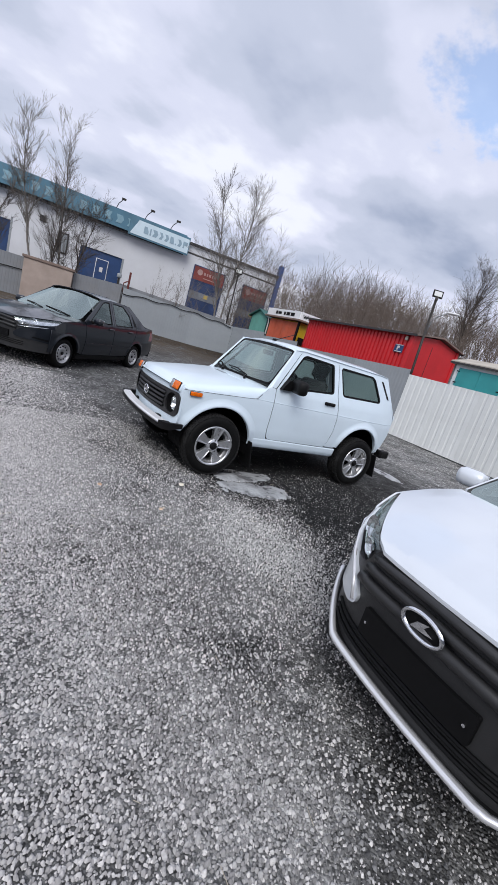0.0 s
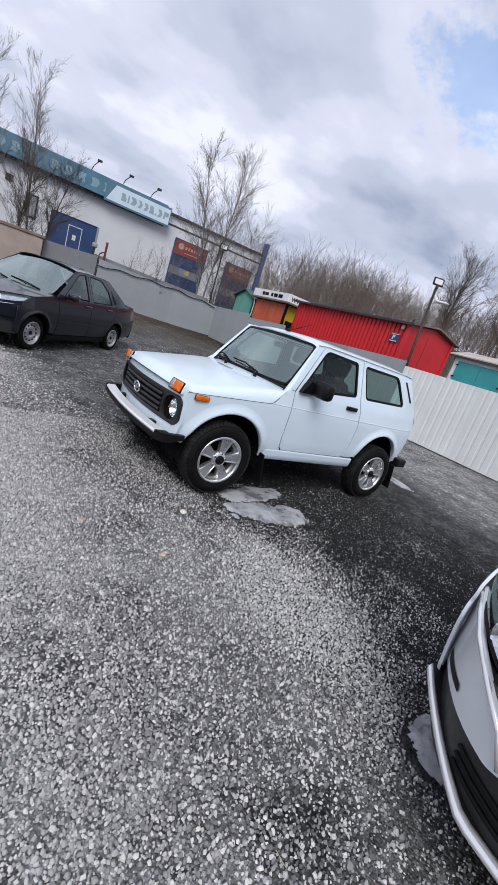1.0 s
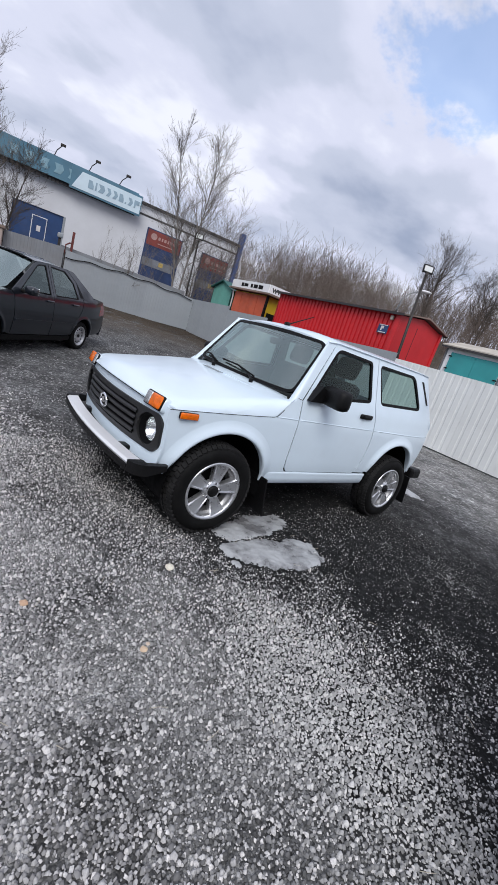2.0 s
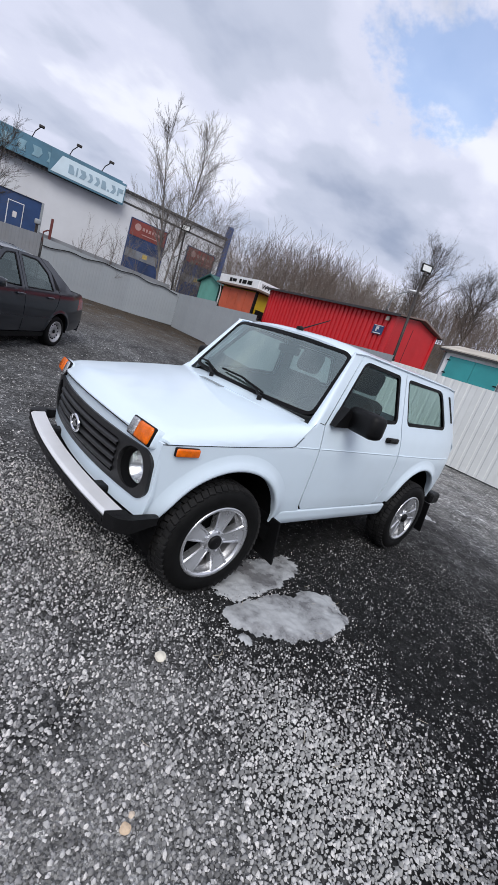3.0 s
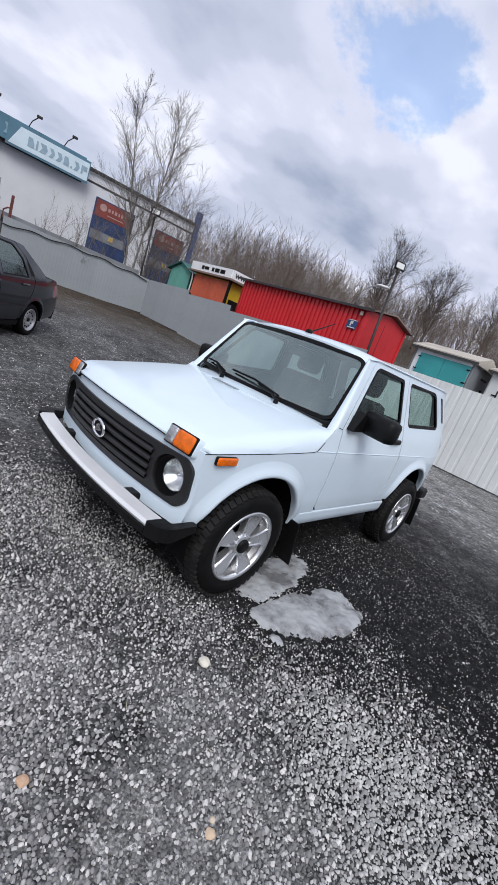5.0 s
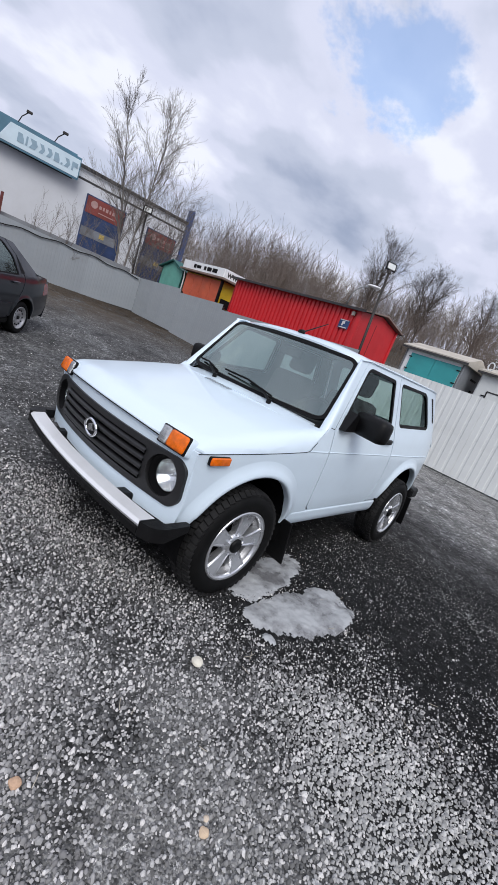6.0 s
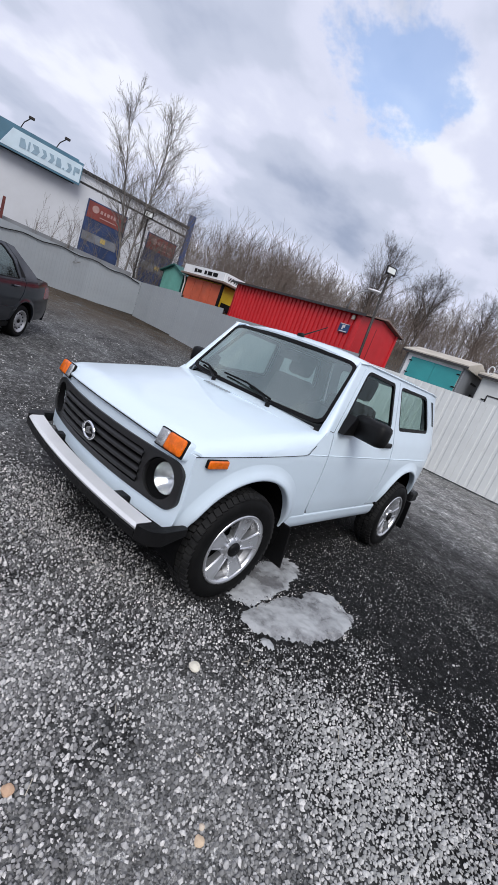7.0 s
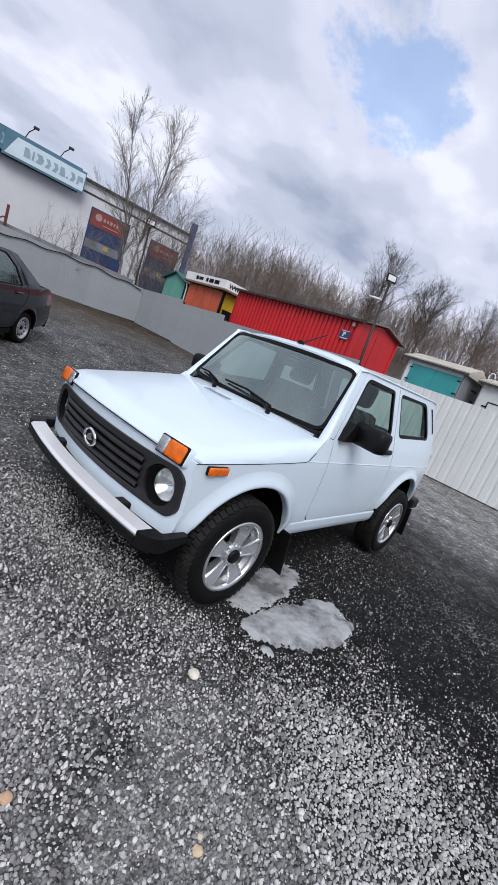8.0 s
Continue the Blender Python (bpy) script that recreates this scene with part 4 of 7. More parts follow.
# ---- vehicle materials ----
def car_paint(name, col, rough=0.28, metal=0.0, flake=0.0, dust=0.1, spec=0.5, coat=1.0):
    m, n, l, b = shader(name, rough, metal, spec, coat)
    c = mix_node(n, l, ramp_node(n, l, noise_node(n, l, 1.4, 4), [(0.35, 0.0), (0.7, 1.0)]), col, tuple(v * 0.95 for v in col))
    d = ramp_node(n, l, noise_node(n, l, 5.5, 8, 0.7), [(0.5, 0.0), (0.78, dust)])
    c = mix_node(n, l, d, c, (0.33, 0.31, 0.29))
    l.new(c, b.inputs["Base Color"])
    if flake:
        bump_node(n, l, b, noise_node(n, l, 900, 2), flake, 0.0004)
    l.new(ramp_node(n, l, noise_node(n, l, 9, 5), [(0.3, 0.02), (0.75, 0.09)]), b.inputs["Coat Roughness"])
    return m


def tyre_rubber(name, lo, hi):
    m, n, l, b = shader(name, 0.7, 0.0, 0.18)
    c = mix_node(n, l, ramp_node(n, l, noise_node(n, l, 14, 6, 0.65), [(0.4, 0.0), (0.75, 0.6)]), (lo, lo, lo * 1.04), (hi, hi * 0.98, hi * 0.96))
    l.new(c, b.inputs["Base Color"])
    bump_node(n, l, b, noise_node(n, l, 90, 3), 0.25, 0.002)
    return m


M.update({
    "car_white": car_paint("white_car_paint", (0.70, 0.81, 0.90), 0.36, 0.0, 0.0, 0.04, 0.5, 0.5),
    "car_dark": car_paint("dark_grey_metallic", (0.012, 0.015, 0.021), 0.3, 0.15, 0.03, 0.0, 0.25, 0.8),
    "car_silver": car_paint("silver_metallic", (0.73, 0.77, 0.815), 0.34, 0.25, 0.05, 0.05),
    "tyre": tyre_rubber("tyre_rubber", 0.003, 0.009),
    "tread": tyre_rubber("dusty_tread_rubber", 0.012, 0.042),
    "alloy": plain("silver_alloy", (0.66, 0.67, 0.69), 0.30, 0.85, 0.06, 9, coat=0.5),
    "barrel": plain("dull_grey_alloy", (0.36, 0.36, 0.37), 0.45, 0.7, 0.3, 9),
    "steel_wheel": plain("silver_steel_wheel", (0.50, 0.50, 0.51), 0.4, 0.6, 0.1, 9, dirt=0.3),
    "chrome": plain("chrome", (0.82, 0.83, 0.85), 0.08, 1.0, 0.02, 4),
    "trim": plain("black_textured_plastic", (0.0055, 0.0055, 0.006), 0.5, 0.0, 0.2, 10, 0.25, spec=0.2),
    "grille": plain("dark_grey_grille_plastic", (0.014, 0.014, 0.015), 0.38, 0.0, 0.15, 10, 0.2, spec=0.45),
    "rubber": plain("black_rubber_seal", (0.003, 0.003, 0.0033), 0.5, 0.0, 0.1, 10, spec=0.15),
    "bumper_alu": plain("silver_grey_bumper", (0.74, 0.745, 0.76), 0.4, 0.2, 0.05, 4, dirt=0.2, dirt_col=(0.4, 0.38, 0.36)),
    "reflector": plain("lamp_reflector", (0.90, 0.91, 0.93), 0.07, 1.0, 0.1, 9, 0.35),
    "cabin": plain("grey_cabin_plastic", (0.03, 0.031, 0.033), 0.7, 0.0, 0.15, 6),
    "headliner": plain("pale_headliner", (0.15, 0.15, 0.15), 0.9, 0.0, 0.05, 6),
    "inner": plain("dark_interior", (0.003, 0.003, 0.0035), 0.9, 0.0, 0.2, 6, spec=0.1),
    "seat": plain("dark_seat_cloth", (0.018, 0.018, 0.02), 0.95, 0.0, 0.2, 20),
    "pane": glass("window_glass", (0.78, 0.92, 0.88), 0.80, 0.03, 0.4),
    "screen": glass("windscreen_glass", (0.80, 0.97, 0.93), 0.95, 0.27),
    "lens": glass("clear_lens", (1, 1, 1), 0.97, 0.09),
    "amber": plain("amber_lens", (0.80, 0.145, 0.0), 0.15, 0.0, 0.25, 30, 0.5, coat=0.35, spec=0.3),
    "clear": plain("clear_ribbed_lens", (0.42, 0.43, 0.44), 0.12, 0.7, 0.4, 30, 0.6, coat=1.0),
    "red_lens": plain("red_lens", (0.25, 0.008, 0.01), 0.12, 0.0, 0.1, 30, coat=1.0),
})


# ---- panels: a flat outline, cut fine, and laid on a curved surface ----
def arc(cx, cz, r, a0, a1, n=12):
    return [(cx + r * math.cos(radians(a0 + (a1 - a0) * i / n)), cz + r * math.sin(radians(a0 + (a1 - a0) * i / n))) for i in range(n + 1)]


def rounded(pts, r, n=4):
    """The polygon with its corners rounded by r (one radius, or one a corner)."""
    out = []
    for i, p in enumerate(pts):
        rr = r[i] if isinstance(r, (list, tuple)) else r
        p, a, b = Vector(p), Vector(pts[i - 1]), Vector(pts[(i + 1) % len(pts)])
        da, db = (a - p), (b - p)
        rr = min(rr, da.length * 0.45, db.length * 0.45)
        if rr < 1e-5:
            out.append(tuple(p))
            continue
        s, e = p + da.normalized() * rr, p + db.normalized() * rr
        for k in range(n + 1):
            t = k / n
            out.append(tuple(s * (1 - t) ** 2 + p * 2 * t * (1 - t) + e * t ** 2))
    return out


def panel(outline, fn, holes=(), du=0.12, dv=0.07, flange=None, thick=0.014, out=None):
    """A sheet with holes, laid by fn(u, v) on its surface; flange: the way its edges are folded in."""
    bm = bmesh.new()
    for loop in (outline, *holes):
        vs = [bm.verts.new((p[0], p[1], 0)) for p in loop]
        for i in range(len(vs)):
            bm.edges.new((vs[i], vs[(i + 1) % len(vs)]))
    bmesh.ops.triangle_fill(bm, use_beauty=True, use_dissolve=False, edges=bm.edges[:], normal=(0, 0, 1))
    for k, step in ((0, du), (1, dv)):
        lo, hi = min(p[k] for p in outline), max(p[k] for p in outline)
        n = max(1, int((hi - lo) / step))
        for i in range(1, n):
            co, no = [0, 0, 0], [0, 0, 0]
            co[k], no[k] = lo + (hi - lo) * i / n, 1
            bmesh.ops.bisect_plane(bm, geom=bm.verts[:] + bm.edges[:] + bm.faces[:], plane_co=co, plane_no=no, dist=1e-5)
    for v in bm.verts:
        v.co = Vector(fn(v.co.x, v.co.y))
    bm.normal_update()
    way = out if out is not None else -Vector(flange) if flange is not None and not callable(flange) else None
    if way is not None and sum((f.normal * f.calc_area()).dot(way) for f in bm.faces) < 0:
        bmesh.ops.reverse_faces(bm, faces=bm.faces[:])
    if flange is not None:
        edge = [e for e in bm.edges if len(e.link_faces) == 1]
        for ed in edge:
            ed.smooth = False
        r = bmesh.ops.extrude_edge_only(bm, edges=edge)
        for v in [g for g in r["geom"] if isinstance(g, bmesh.types.BMVert)]:
            v.co += (flange(v.co) if callable(flange) else Vector(flange)) * thick
    return bm


def inset(pts, d):
    """The polygon drawn in by d (towards its middle, edge by edge)."""
    n = len(pts)
    area = sum(pts[i][0] * pts[(i + 1) % n][1] - pts[(i + 1) % n][0] * pts[i][1] for i in range(n))
    s = 1 if area > 0 else -1
    out = []
    for i in range(n):
        p, a, b = Vector(pts[i]), Vector(pts[i - 1]), Vector(pts[(i + 1) % n])
        e1, e2 = (p - a).normalized(), (b - p).normalized()
        n1, n2 = Vector((-e1.y, e1.x)) * s, Vector((-e2.y, e2.x)) * s
        m = n1 + n2
        m = m.normalized() / max(0.5, m.normalized().dot(n1)) if m.length > 1e-6 else n1
        out.append(tuple(p + m * d))
    return out


def lathe(prof, n=32, out=0):
    """A profile of (radius, along) pairs turned about the y axis."""
    bm = bmesh.new()
    rings = [[bm.verts.new((r * math.cos(k * math.tau / n), a, r * math.sin(k * math.tau / n))) for k in range(n)] for r, a in prof]
    for q, w in zip(rings, rings[1:]):
        for k in range(n):
            bm.faces.new((q[k], q[(k + 1) % n], w[(k + 1) % n], w[k]))
    if out:
        bm.normal_update()
        if sum(f.normal.y * f.calc_area() for f in bm.faces) * out < 0:
            bmesh.ops.reverse_faces(bm, faces=bm.faces[:])
    return bm


def interp(tab, x):
    if x <= tab[0][0]:
        return tab[0][1]
    for (a, p), (b, q) in zip(tab, tab[1:]):
        if x <= b:
            return p + (q - p) * (x - a) / (b - a)
    return tab[-1][1]


def smooth_tab(tab, x, h=0.03):
    return (interp(tab, x - h) + 2 * interp(tab, x) + interp(tab, x + h)) / 4


# ---- wheels ----
def add_spoke(bm, ang, r0, r1, h0, h1, y_out, y_in):
    """A spoke that widens from the hub to the rim: raised edges, a sunk middle, outer face at -y."""
    ca, sa = math.cos(ang), math.sin(ang)
    P = lambda r, h, y: (r * ca - h * sa, y, r * sa + h * ca)
    secs = []
    for f in (0.0, 0.2, 0.45, 0.7, 0.9, 1.0):
        r, h = r0 + (r1 - r0) * f, h0 + (h1 - h0) * f ** 1.15
        yo = y_out + 0.016 * (1 - f) - 0.004 * math.sin(f * math.pi)
        dip = 0.006 * min(1.0, f * 4) * (1 - 0.6 * f)
        prof = ((-1.0, y_in), (-1.0, yo + 0.010), (-0.90, yo), (-0.74, yo), (-0.60, yo + dip), (0.60, yo + dip), (0.74, yo), (0.90, yo), (1.0, yo + 0.010), (1.0, y_in))
        secs.append([bm.verts.new(P(r, h * a, y)) for a, y in prof])
    for q, w in zip(secs, secs[1:]):
        for k in range(9):
            bm.faces.new((q[k], q[k + 1], w[k + 1], w[k]))
    bm.faces.new(secs[0])
    bm.faces.new(secs[-1][::-1])


def wheel(parent, x, y, z, sgn, R, rim_r, width, style, tread=True):
    """A wheel with its outer face towards -y for sgn -1, +y for sgn 1."""
    m = Matrix.Translation((x, y, z)) @ (Matrix.Identity(4) if sgn < 0 else Matrix.Rotation(math.pi, 4, "Z"))
    w = new("wheel")
    w.parent, w.matrix_local = parent, m
    h = width / 2
    prof = [(rim_r - 0.01, h - 0.02), (rim_r + 0.012, h), (rim_r + 0.05, h + 0.006), (R - 0.045, h + 0.004), (R - 0.022, h - 0.012), (R - 0.011, h - 0.035), (R - 0.009, 0)]
    prof = [(r, -a) for r, a in prof] + [(r, a) for r, a in prof[-2::-1]]
    bm = lathe(prof, 48)
    part("tyre", bm, M["tyre"], w, smooth=True)
    if tread:
        bm = bmesh.new()
        n = 52
        for k in range(n):
            for row, (yy, wy, sh) in enumerate(((-h + 0.028, 0.042, 0.0), (-0.024, 0.036, 0.5), (0.024, 0.036, 0.0), (h - 0.028, 0.042, 0.5))):
                a = (k + sh) * math.tau / n
                rot = Matrix.Rotation(-a, 3, "Y") @ Matrix.Rotation(radians(14 if row % 2 else -14), 3, "X")
                tilt = Matrix.Rotation(0.32 * (1 if yy > 0 else -1), 3, "Z") if row in (0, 3) else Matrix.Identity(3)
                rr = R - (0.013 if row in (0, 3) else 0.005)
                add_box(bm, (rr * math.cos(a), yy, rr * math.sin(a)), (0.016, wy, 0.032), 0, rot @ tilt)
        part("tread", bm, M["tread"], w)
    if style == "alloy":
        prof = [(rim_r + 0.008, -h + 0.012), (rim_r + 0.008, -h - 0.002), (rim_r - 0.004, -h - 0.004), (rim_r - 0.014, -h + 0.006), (rim_r - 0.018, -h + 0.02)]
        part("rim_barrel", lathe([(rim_r - 0.018, -h + 0.02), (rim_r - 0.021, -h + 0.045), (rim_r - 0.034, -h + 0.05), (rim_r - 0.036, -h + 0.062), (rim_r - 0.040, h - 0.03)], 40), M["barrel"], w, smooth=True)
        rim = part("rim", lathe(prof, 48), M["alloy"], w, "silver five-spoke alloy rim", smooth=True)
        bm = bmesh.new()
        for k in range(5):
            add_spoke(bm, math.radians(82 + 72 * k), 0.035, rim_r - 0.008, 0.027, 0.062, -h + 0.004, -h + 0.06)
        part("spokes", bm, M["alloy"], rim)
        part("hub_plate", lathe([(0.001, -h + 0.012), (0.062, -h + 0.012), (0.075, -h + 0.03), (0.075, -h + 0.06)], 24), M["alloy"], rim, smooth=True)
        part("hub_cap", lathe([(0.001, -h - 0.006), (0.036, -h - 0.005), (0.042, -h + 0.002), (0.042, -h + 0.03)], 20), M["trim"], rim, "black hub cap", smooth=True)
        for k in range(5):
            a = math.radians(82 + 72 * k)
            part("wheel_nut", add_tube(bmesh.new(), [(0.060 * math.cos(a), -h + 0.006, 0.060 * math.sin(a)), (0.060 * math.cos(a), -h + 0.03, 0.060 * math.sin(a))], 0.009, 6), M["chrome"], rim)
    else:
        prof = [(rim_r + 0.006, -h + 0.012), (rim_r + 0.006, -h), (rim_r - 0.006, -h - 0.002), (rim_r - 0.016, -h + 0.01), (rim_r - 0.024, -h + 0.045), (rim_r - 0.045, -h + 0.05), (rim_r - 0.06, -h + 0.035), (0.075, -h + 0.02), (0.06, -h + 0.035), (0.001, -h + 0.035)]
        rim = part("rim", lathe(prof, 40), M["steel_wheel"], w, "silver pressed-steel rim", smooth=True)
        for k in range(12):
            a = k * math.tau / 12
            rr = rim_r - 0.058
            bm = bmesh.new()
            bmesh.ops.create_cone(bm, cap_ends=True, segments=8, radius1=0.0135, radius2=0.0135, depth=0.02, matrix=Matrix.Translation((rr * math.cos(a), -h + 0.034, rr * math.sin(a))) @ Matrix.Rotation(math.pi / 2, 4, "X"))
            part("rim_hole", bm, M["rubber"], rim)
        part("hub_cap", lathe([(0.001, -h + 0.015), (0.03, -h + 0.017), (0.034, -h + 0.04)], 16), M["trim"], rim, smooth=True)
    part("brake_disc", lathe([(0.02, 0.0), (rim_r - 0.05, 0.0), (rim_r - 0.05, 0.03)], 24), M["inner"], w)
    part("inner_rim", lathe([(0.02, 0.03), (rim_r - 0.02, 0.03)], 24), M["inner"], w)
    return w


def seat(parent, x, y, z, lean=14, s=1.0):
    st = new("seat")
    st.parent, st.matrix_local = parent, Matrix.Translation((x, y, z)) @ Matrix.Scale(s, 4)
    part("cushion", box((0, 0, 0.08), (0.48, 0.46, 0.16), 0.05), M["seat"], st, smooth=True)
    rot = Matrix.Rotation(radians(lean), 3, "Y")
    part("backrest", box(rot @ Vector((0.0, 0, 0.36)) + Vector((0.22, 0, 0.02)), (0.14, 0.46, 0.62), 0.05, rot), M["seat"], st, smooth=True)
    part("headrest", box(rot @ Vector((0.0, 0, 0.80)) + Vector((0.22, 0, 0.02)), (0.10, 0.26, 0.20), 0.045, rot), M["seat"], st, smooth=True)
    return st


# ---- the white off-road car ----
NW = [(0.36, 0.715), (0.46, 0.750), (0.56, 0.766), (0.72, 0.776), (0.90, 0.780), (0.945, 0.775), (1.06, 0.760), (1.12, 0.746), (1.56, 0.628)]
ARCH_F, ARCH_R = (-1.11, 0.355, 0.415), (1.035, 0.44, 0.385)


def niva_half(x, z):
    w = smooth_tab(NW, z, 0.02)
    if x < -0.9:
        w -= 0.040 * ((-0.9 - x) / 0.7) ** 1.6
    if x > 1.15:
        w -= 0.055 * ((x - 1.15) / 0.47) ** 2
    return w


def arch_lip(half, cx, cz, r, sgn, a0=-4, a1=184, out=0.026, wide=0.085):
    """The rolled flare round a wheel opening, blending into the body side."""
    sec = [(wide, 0.0005), (wide * 0.72, out * 0.16), (wide * 0.45, out * 0.5), (wide * 0.2, out * 0.88), (0.004, out), (-0.006, out * 0.85), (-0.008, out * 0.2), (-0.004, -0.03)]
    bm, rows = bmesh.new(), []
    for i in range(41):
        a = radians(a0 + (a1 - a0) * i / 40)
        f = min(1, min(i, 40 - i) / 6 + 0.25)
        rows.append([bm.verts.new((cx + (r + d) * math.cos(a), sgn * (half(cx + (r + d) * math.cos(a), cz + (r + d) * math.sin(a)) + o * f), cz + (r + d) * math.sin(a))) for d, o in sec])
    for q, w in zip(rows, rows[1:]):
        for k in range(len(sec) - 1):
            bm.faces.new((q[k], q[k + 1], w[k + 1], w[k]))
    return bm


def nose_x(y):
    return -1.688 + 0.16 * y * y


def off_road_car():
    car = thing("off_road_car", Matrix.Translation((0.022, 0.06, -0.004)) @ Matrix.Rotation(radians(1.0), 4, "Z") @ Matrix.Translation((0, -0.72, 0)) @ Matrix.Rotation(radians(-0.8), 4, "X") @ Matrix.Translation((0, 0.72, 0)), "white three-door off-road car parked on gravel", "car")
    white = M["car_white"]
    front_win = rounded([(-0.475, 1.095), (0.37, 1.165), (0.31, 1.515), (-0.185, 1.525)], [0.02, 0.05, 0.04, 0.06])
    rear_win = rounded([(0.52, 1.165), (1.27, 1.195), (1.08, 1.515), (0.43, 1.512)], [0.05, 0.07, 0.07, 0.05])
    door_rear = [(0.385, 1.555), (0.43, 1.16), (0.475, 1.0), (0.495, 0.85), (0.495, 0.70), (0.47, 0.58), (0.43, 0.491)]
    door_front = [(-0.455, 0.487), (-0.49, 0.52), (-0.505, 0.60), (-0.515, 0.85), (-0.525, 1.07), (-0.215, 1.555)]
    fender = [(-0.535, 1.075), (-0.525, 0.85), (-0.515, 0.60), (-0.50, 0.515), (-0.48, 0.487), (-0.50, 0.44), (-0.66, 0.40)] + arc(*ARCH_F, 8, 168, 16) + [(-1.56, 0.45), (-1.585, 0.47), (-1.598, 0.60), (-1.600, 0.866), (-0.775, 0.922), (-0.74, 0.945), (-0.60, 1.085)]
    quarter = [(0.395, 1.555), (0.44, 1.16), (0.485, 1.0), (0.505, 0.85), (0.505, 0.70), (0.48, 0.575), (0.44, 0.50), (0.60, 0.50)] + arc(*ARCH_R, 168, 12, 14) + [(1.45, 0.54), (1.545, 0.60), (1.615, 0.78), (1.62, 1.03), (1.46, 1.33), (1.34, 1.555)]
    pillar = [(-0.60, 1.09), (-0.537, 1.08), (-0.222, 1.56), (-0.315, 1.545)]
    for sgn in (-1, 1):
        fn = lambda u, v, k=0.0: (u, sgn * (niva_half(u, v) - k), v)
        inw = Vector((0, -sgn, 0))
        part("fender", panel(fender, fn, (), 0.028, 0.028, inw, 0.007), white, car, smooth=True)
        part("windscreen_pillar", panel(pillar, fn, (), 0.1, 0.1, inw), white, car, smooth=True)
        part("rear_quarter", panel(quarter, fn, [rear_win], 0.032, 0.03, inw, 0.007), white, car, smooth=True)
        door = part("door", panel(door_front + door_rear, fn, [front_win], 0.06, 0.03, inw, 0.007), white, car, smooth=True)
        for nm, win, own in (("window_seal", front_win, door), ("window_seal", rear_win, car)):
            part(nm, panel(win, lambda u, v: fn(u, v, 0.004), [inset(win, 0.024)], 0.2, 0.2, inw, 0.02), M["rubber"], own)
            part("window_pane", panel(inset(win, 0.018), lambda u, v: fn(u, v, 0.014), (), 0.2, 0.1, out=-inw), M["pane"], own, smooth=True)
        # inside trim of the doors and pillars
        trim_out = [(-0.50, 0.50), (0.62, 0.52), (0.72, 0.85), (1.30, 0.85), (1.52, 1.10), (1.30, 1.53), (-0.19, 1.53), (-0.52, 1.06)]
        part("door_trim", panel(trim_out, lambda u, v: fn(u, v, 0.035), [inset(front_win, -0.004), inset(rear_win, -0.004)], 0.2, 0.1), M["cabin"], car)
        # dark sheet added behind the panels, standing for the shade in their gaps
        gap_outline = [(-0.70, 0.42), (0.62, 0.50), (0.62, 1.09), (-0.48, 1.07), (-0.70, 0.95)]
        part("inner_liner", panel(gap_outline, lambda u, v: fn(u, v, 0.0085), (), 0.06, 0.05), M["inner"], car)
        hd = part("door_handle", box((0.31, sgn * (niva_half(0.31, 1.04) + 0.012), 1.043), (0.17, 0.028, 0.042), 0.012), M["trim"], door, "black door handle", smooth=True)
        part("lock", box((0.26, sgn * (niva_half(0.26, 1.04) + 0.028), 1.043), (0.03, 0.008, 0.026), 0.004), M["rubber"], hd)
        # sill
        part("sill", prism(rounded([(sgn * 0.60, 0.36), (sgn * 0.725, 0.365), (sgn * 0.748, 0.41), (sgn * 0.757, 0.484), (sgn * 0.60, 0.484)], 0.02), "x", -0.665, 0.65), white, car)
        # gutter along the roof and down the tail
        pts = [(-0.62, sgn * (niva_half(-0.62, 1.06) + 0.003), 1.075)] + [(-0.325, sgn * (niva_half(-0.3, 1.55) + 0.004), 1.548)] + [(x, sgn * (niva_half(x, 1.555) + 0.004), 1.562) for x in (-0.2, 0.1, 0.5, 0.9, 1.2)] + [(1.34, sgn * (niva_half(1.34, 1.55) + 0.003), 1.55)]
        part("gutter", add_tube(bmesh.new(), pts[1:], 0.0065, 6), white, car, smooth=True)
        seam = [(x, sgn * (niva_half(x, z) + 0.0015), z) for x, z in ((-1.60, 0.867), (-1.50, 0.873), (-1.2, 0.893), (-0.95, 0.910), (-0.79, 0.921), (-0.755, 0.93), (-0.70, 0.985), (-0.63, 1.06))]
        part("hood_gap", add_tube(bmesh.new(), seam[:-1], 0.0022, 5), M["rubber"], car)
        for xa, xb in ((-0.765, -0.53), (-0.51, 0.47), (0.50, 1.60)):
            pts = [(xa + (xb - xa) * k / 12, sgn * (niva_half(xa + (xb - xa) * k / 12, 0.93) + 0.0005), 0.928 + 0.004 * (xa + (xb - xa) * k / 12)) for k in range(13)]
            part("body_crease", add_tube(bmesh.new(), pts, 0.0042, 6), white, car, smooth=True)
        slot = [(1.215, 1.49), (1.25, 1.49), (1.43, 1.27), (1.39, 1.27)]
        part("pillar_vent", panel(rounded(slot, 0.012), lambda u, v: fn(u, v, -0.006), (), 0.5, 0.5, inw), M["trim"], car, "black pillar vent")
        rp = part("side_repeater", box((-1.47, sgn * (niva_half(-1.47, 0.85) + 0.006), 0.842), (0.135, 0.022, 0.046), 0.008), M["rubber"], car, smooth=True)
        part("repeater_lens", box((-1.47, sgn * (niva_half(-1.47, 0.85) + 0.016), 0.842), (0.129, 0.018, 0.041), 0.007), M["amber"], rp, "amber lens", smooth=True)
        # mirror
        my = sgn * 0.885
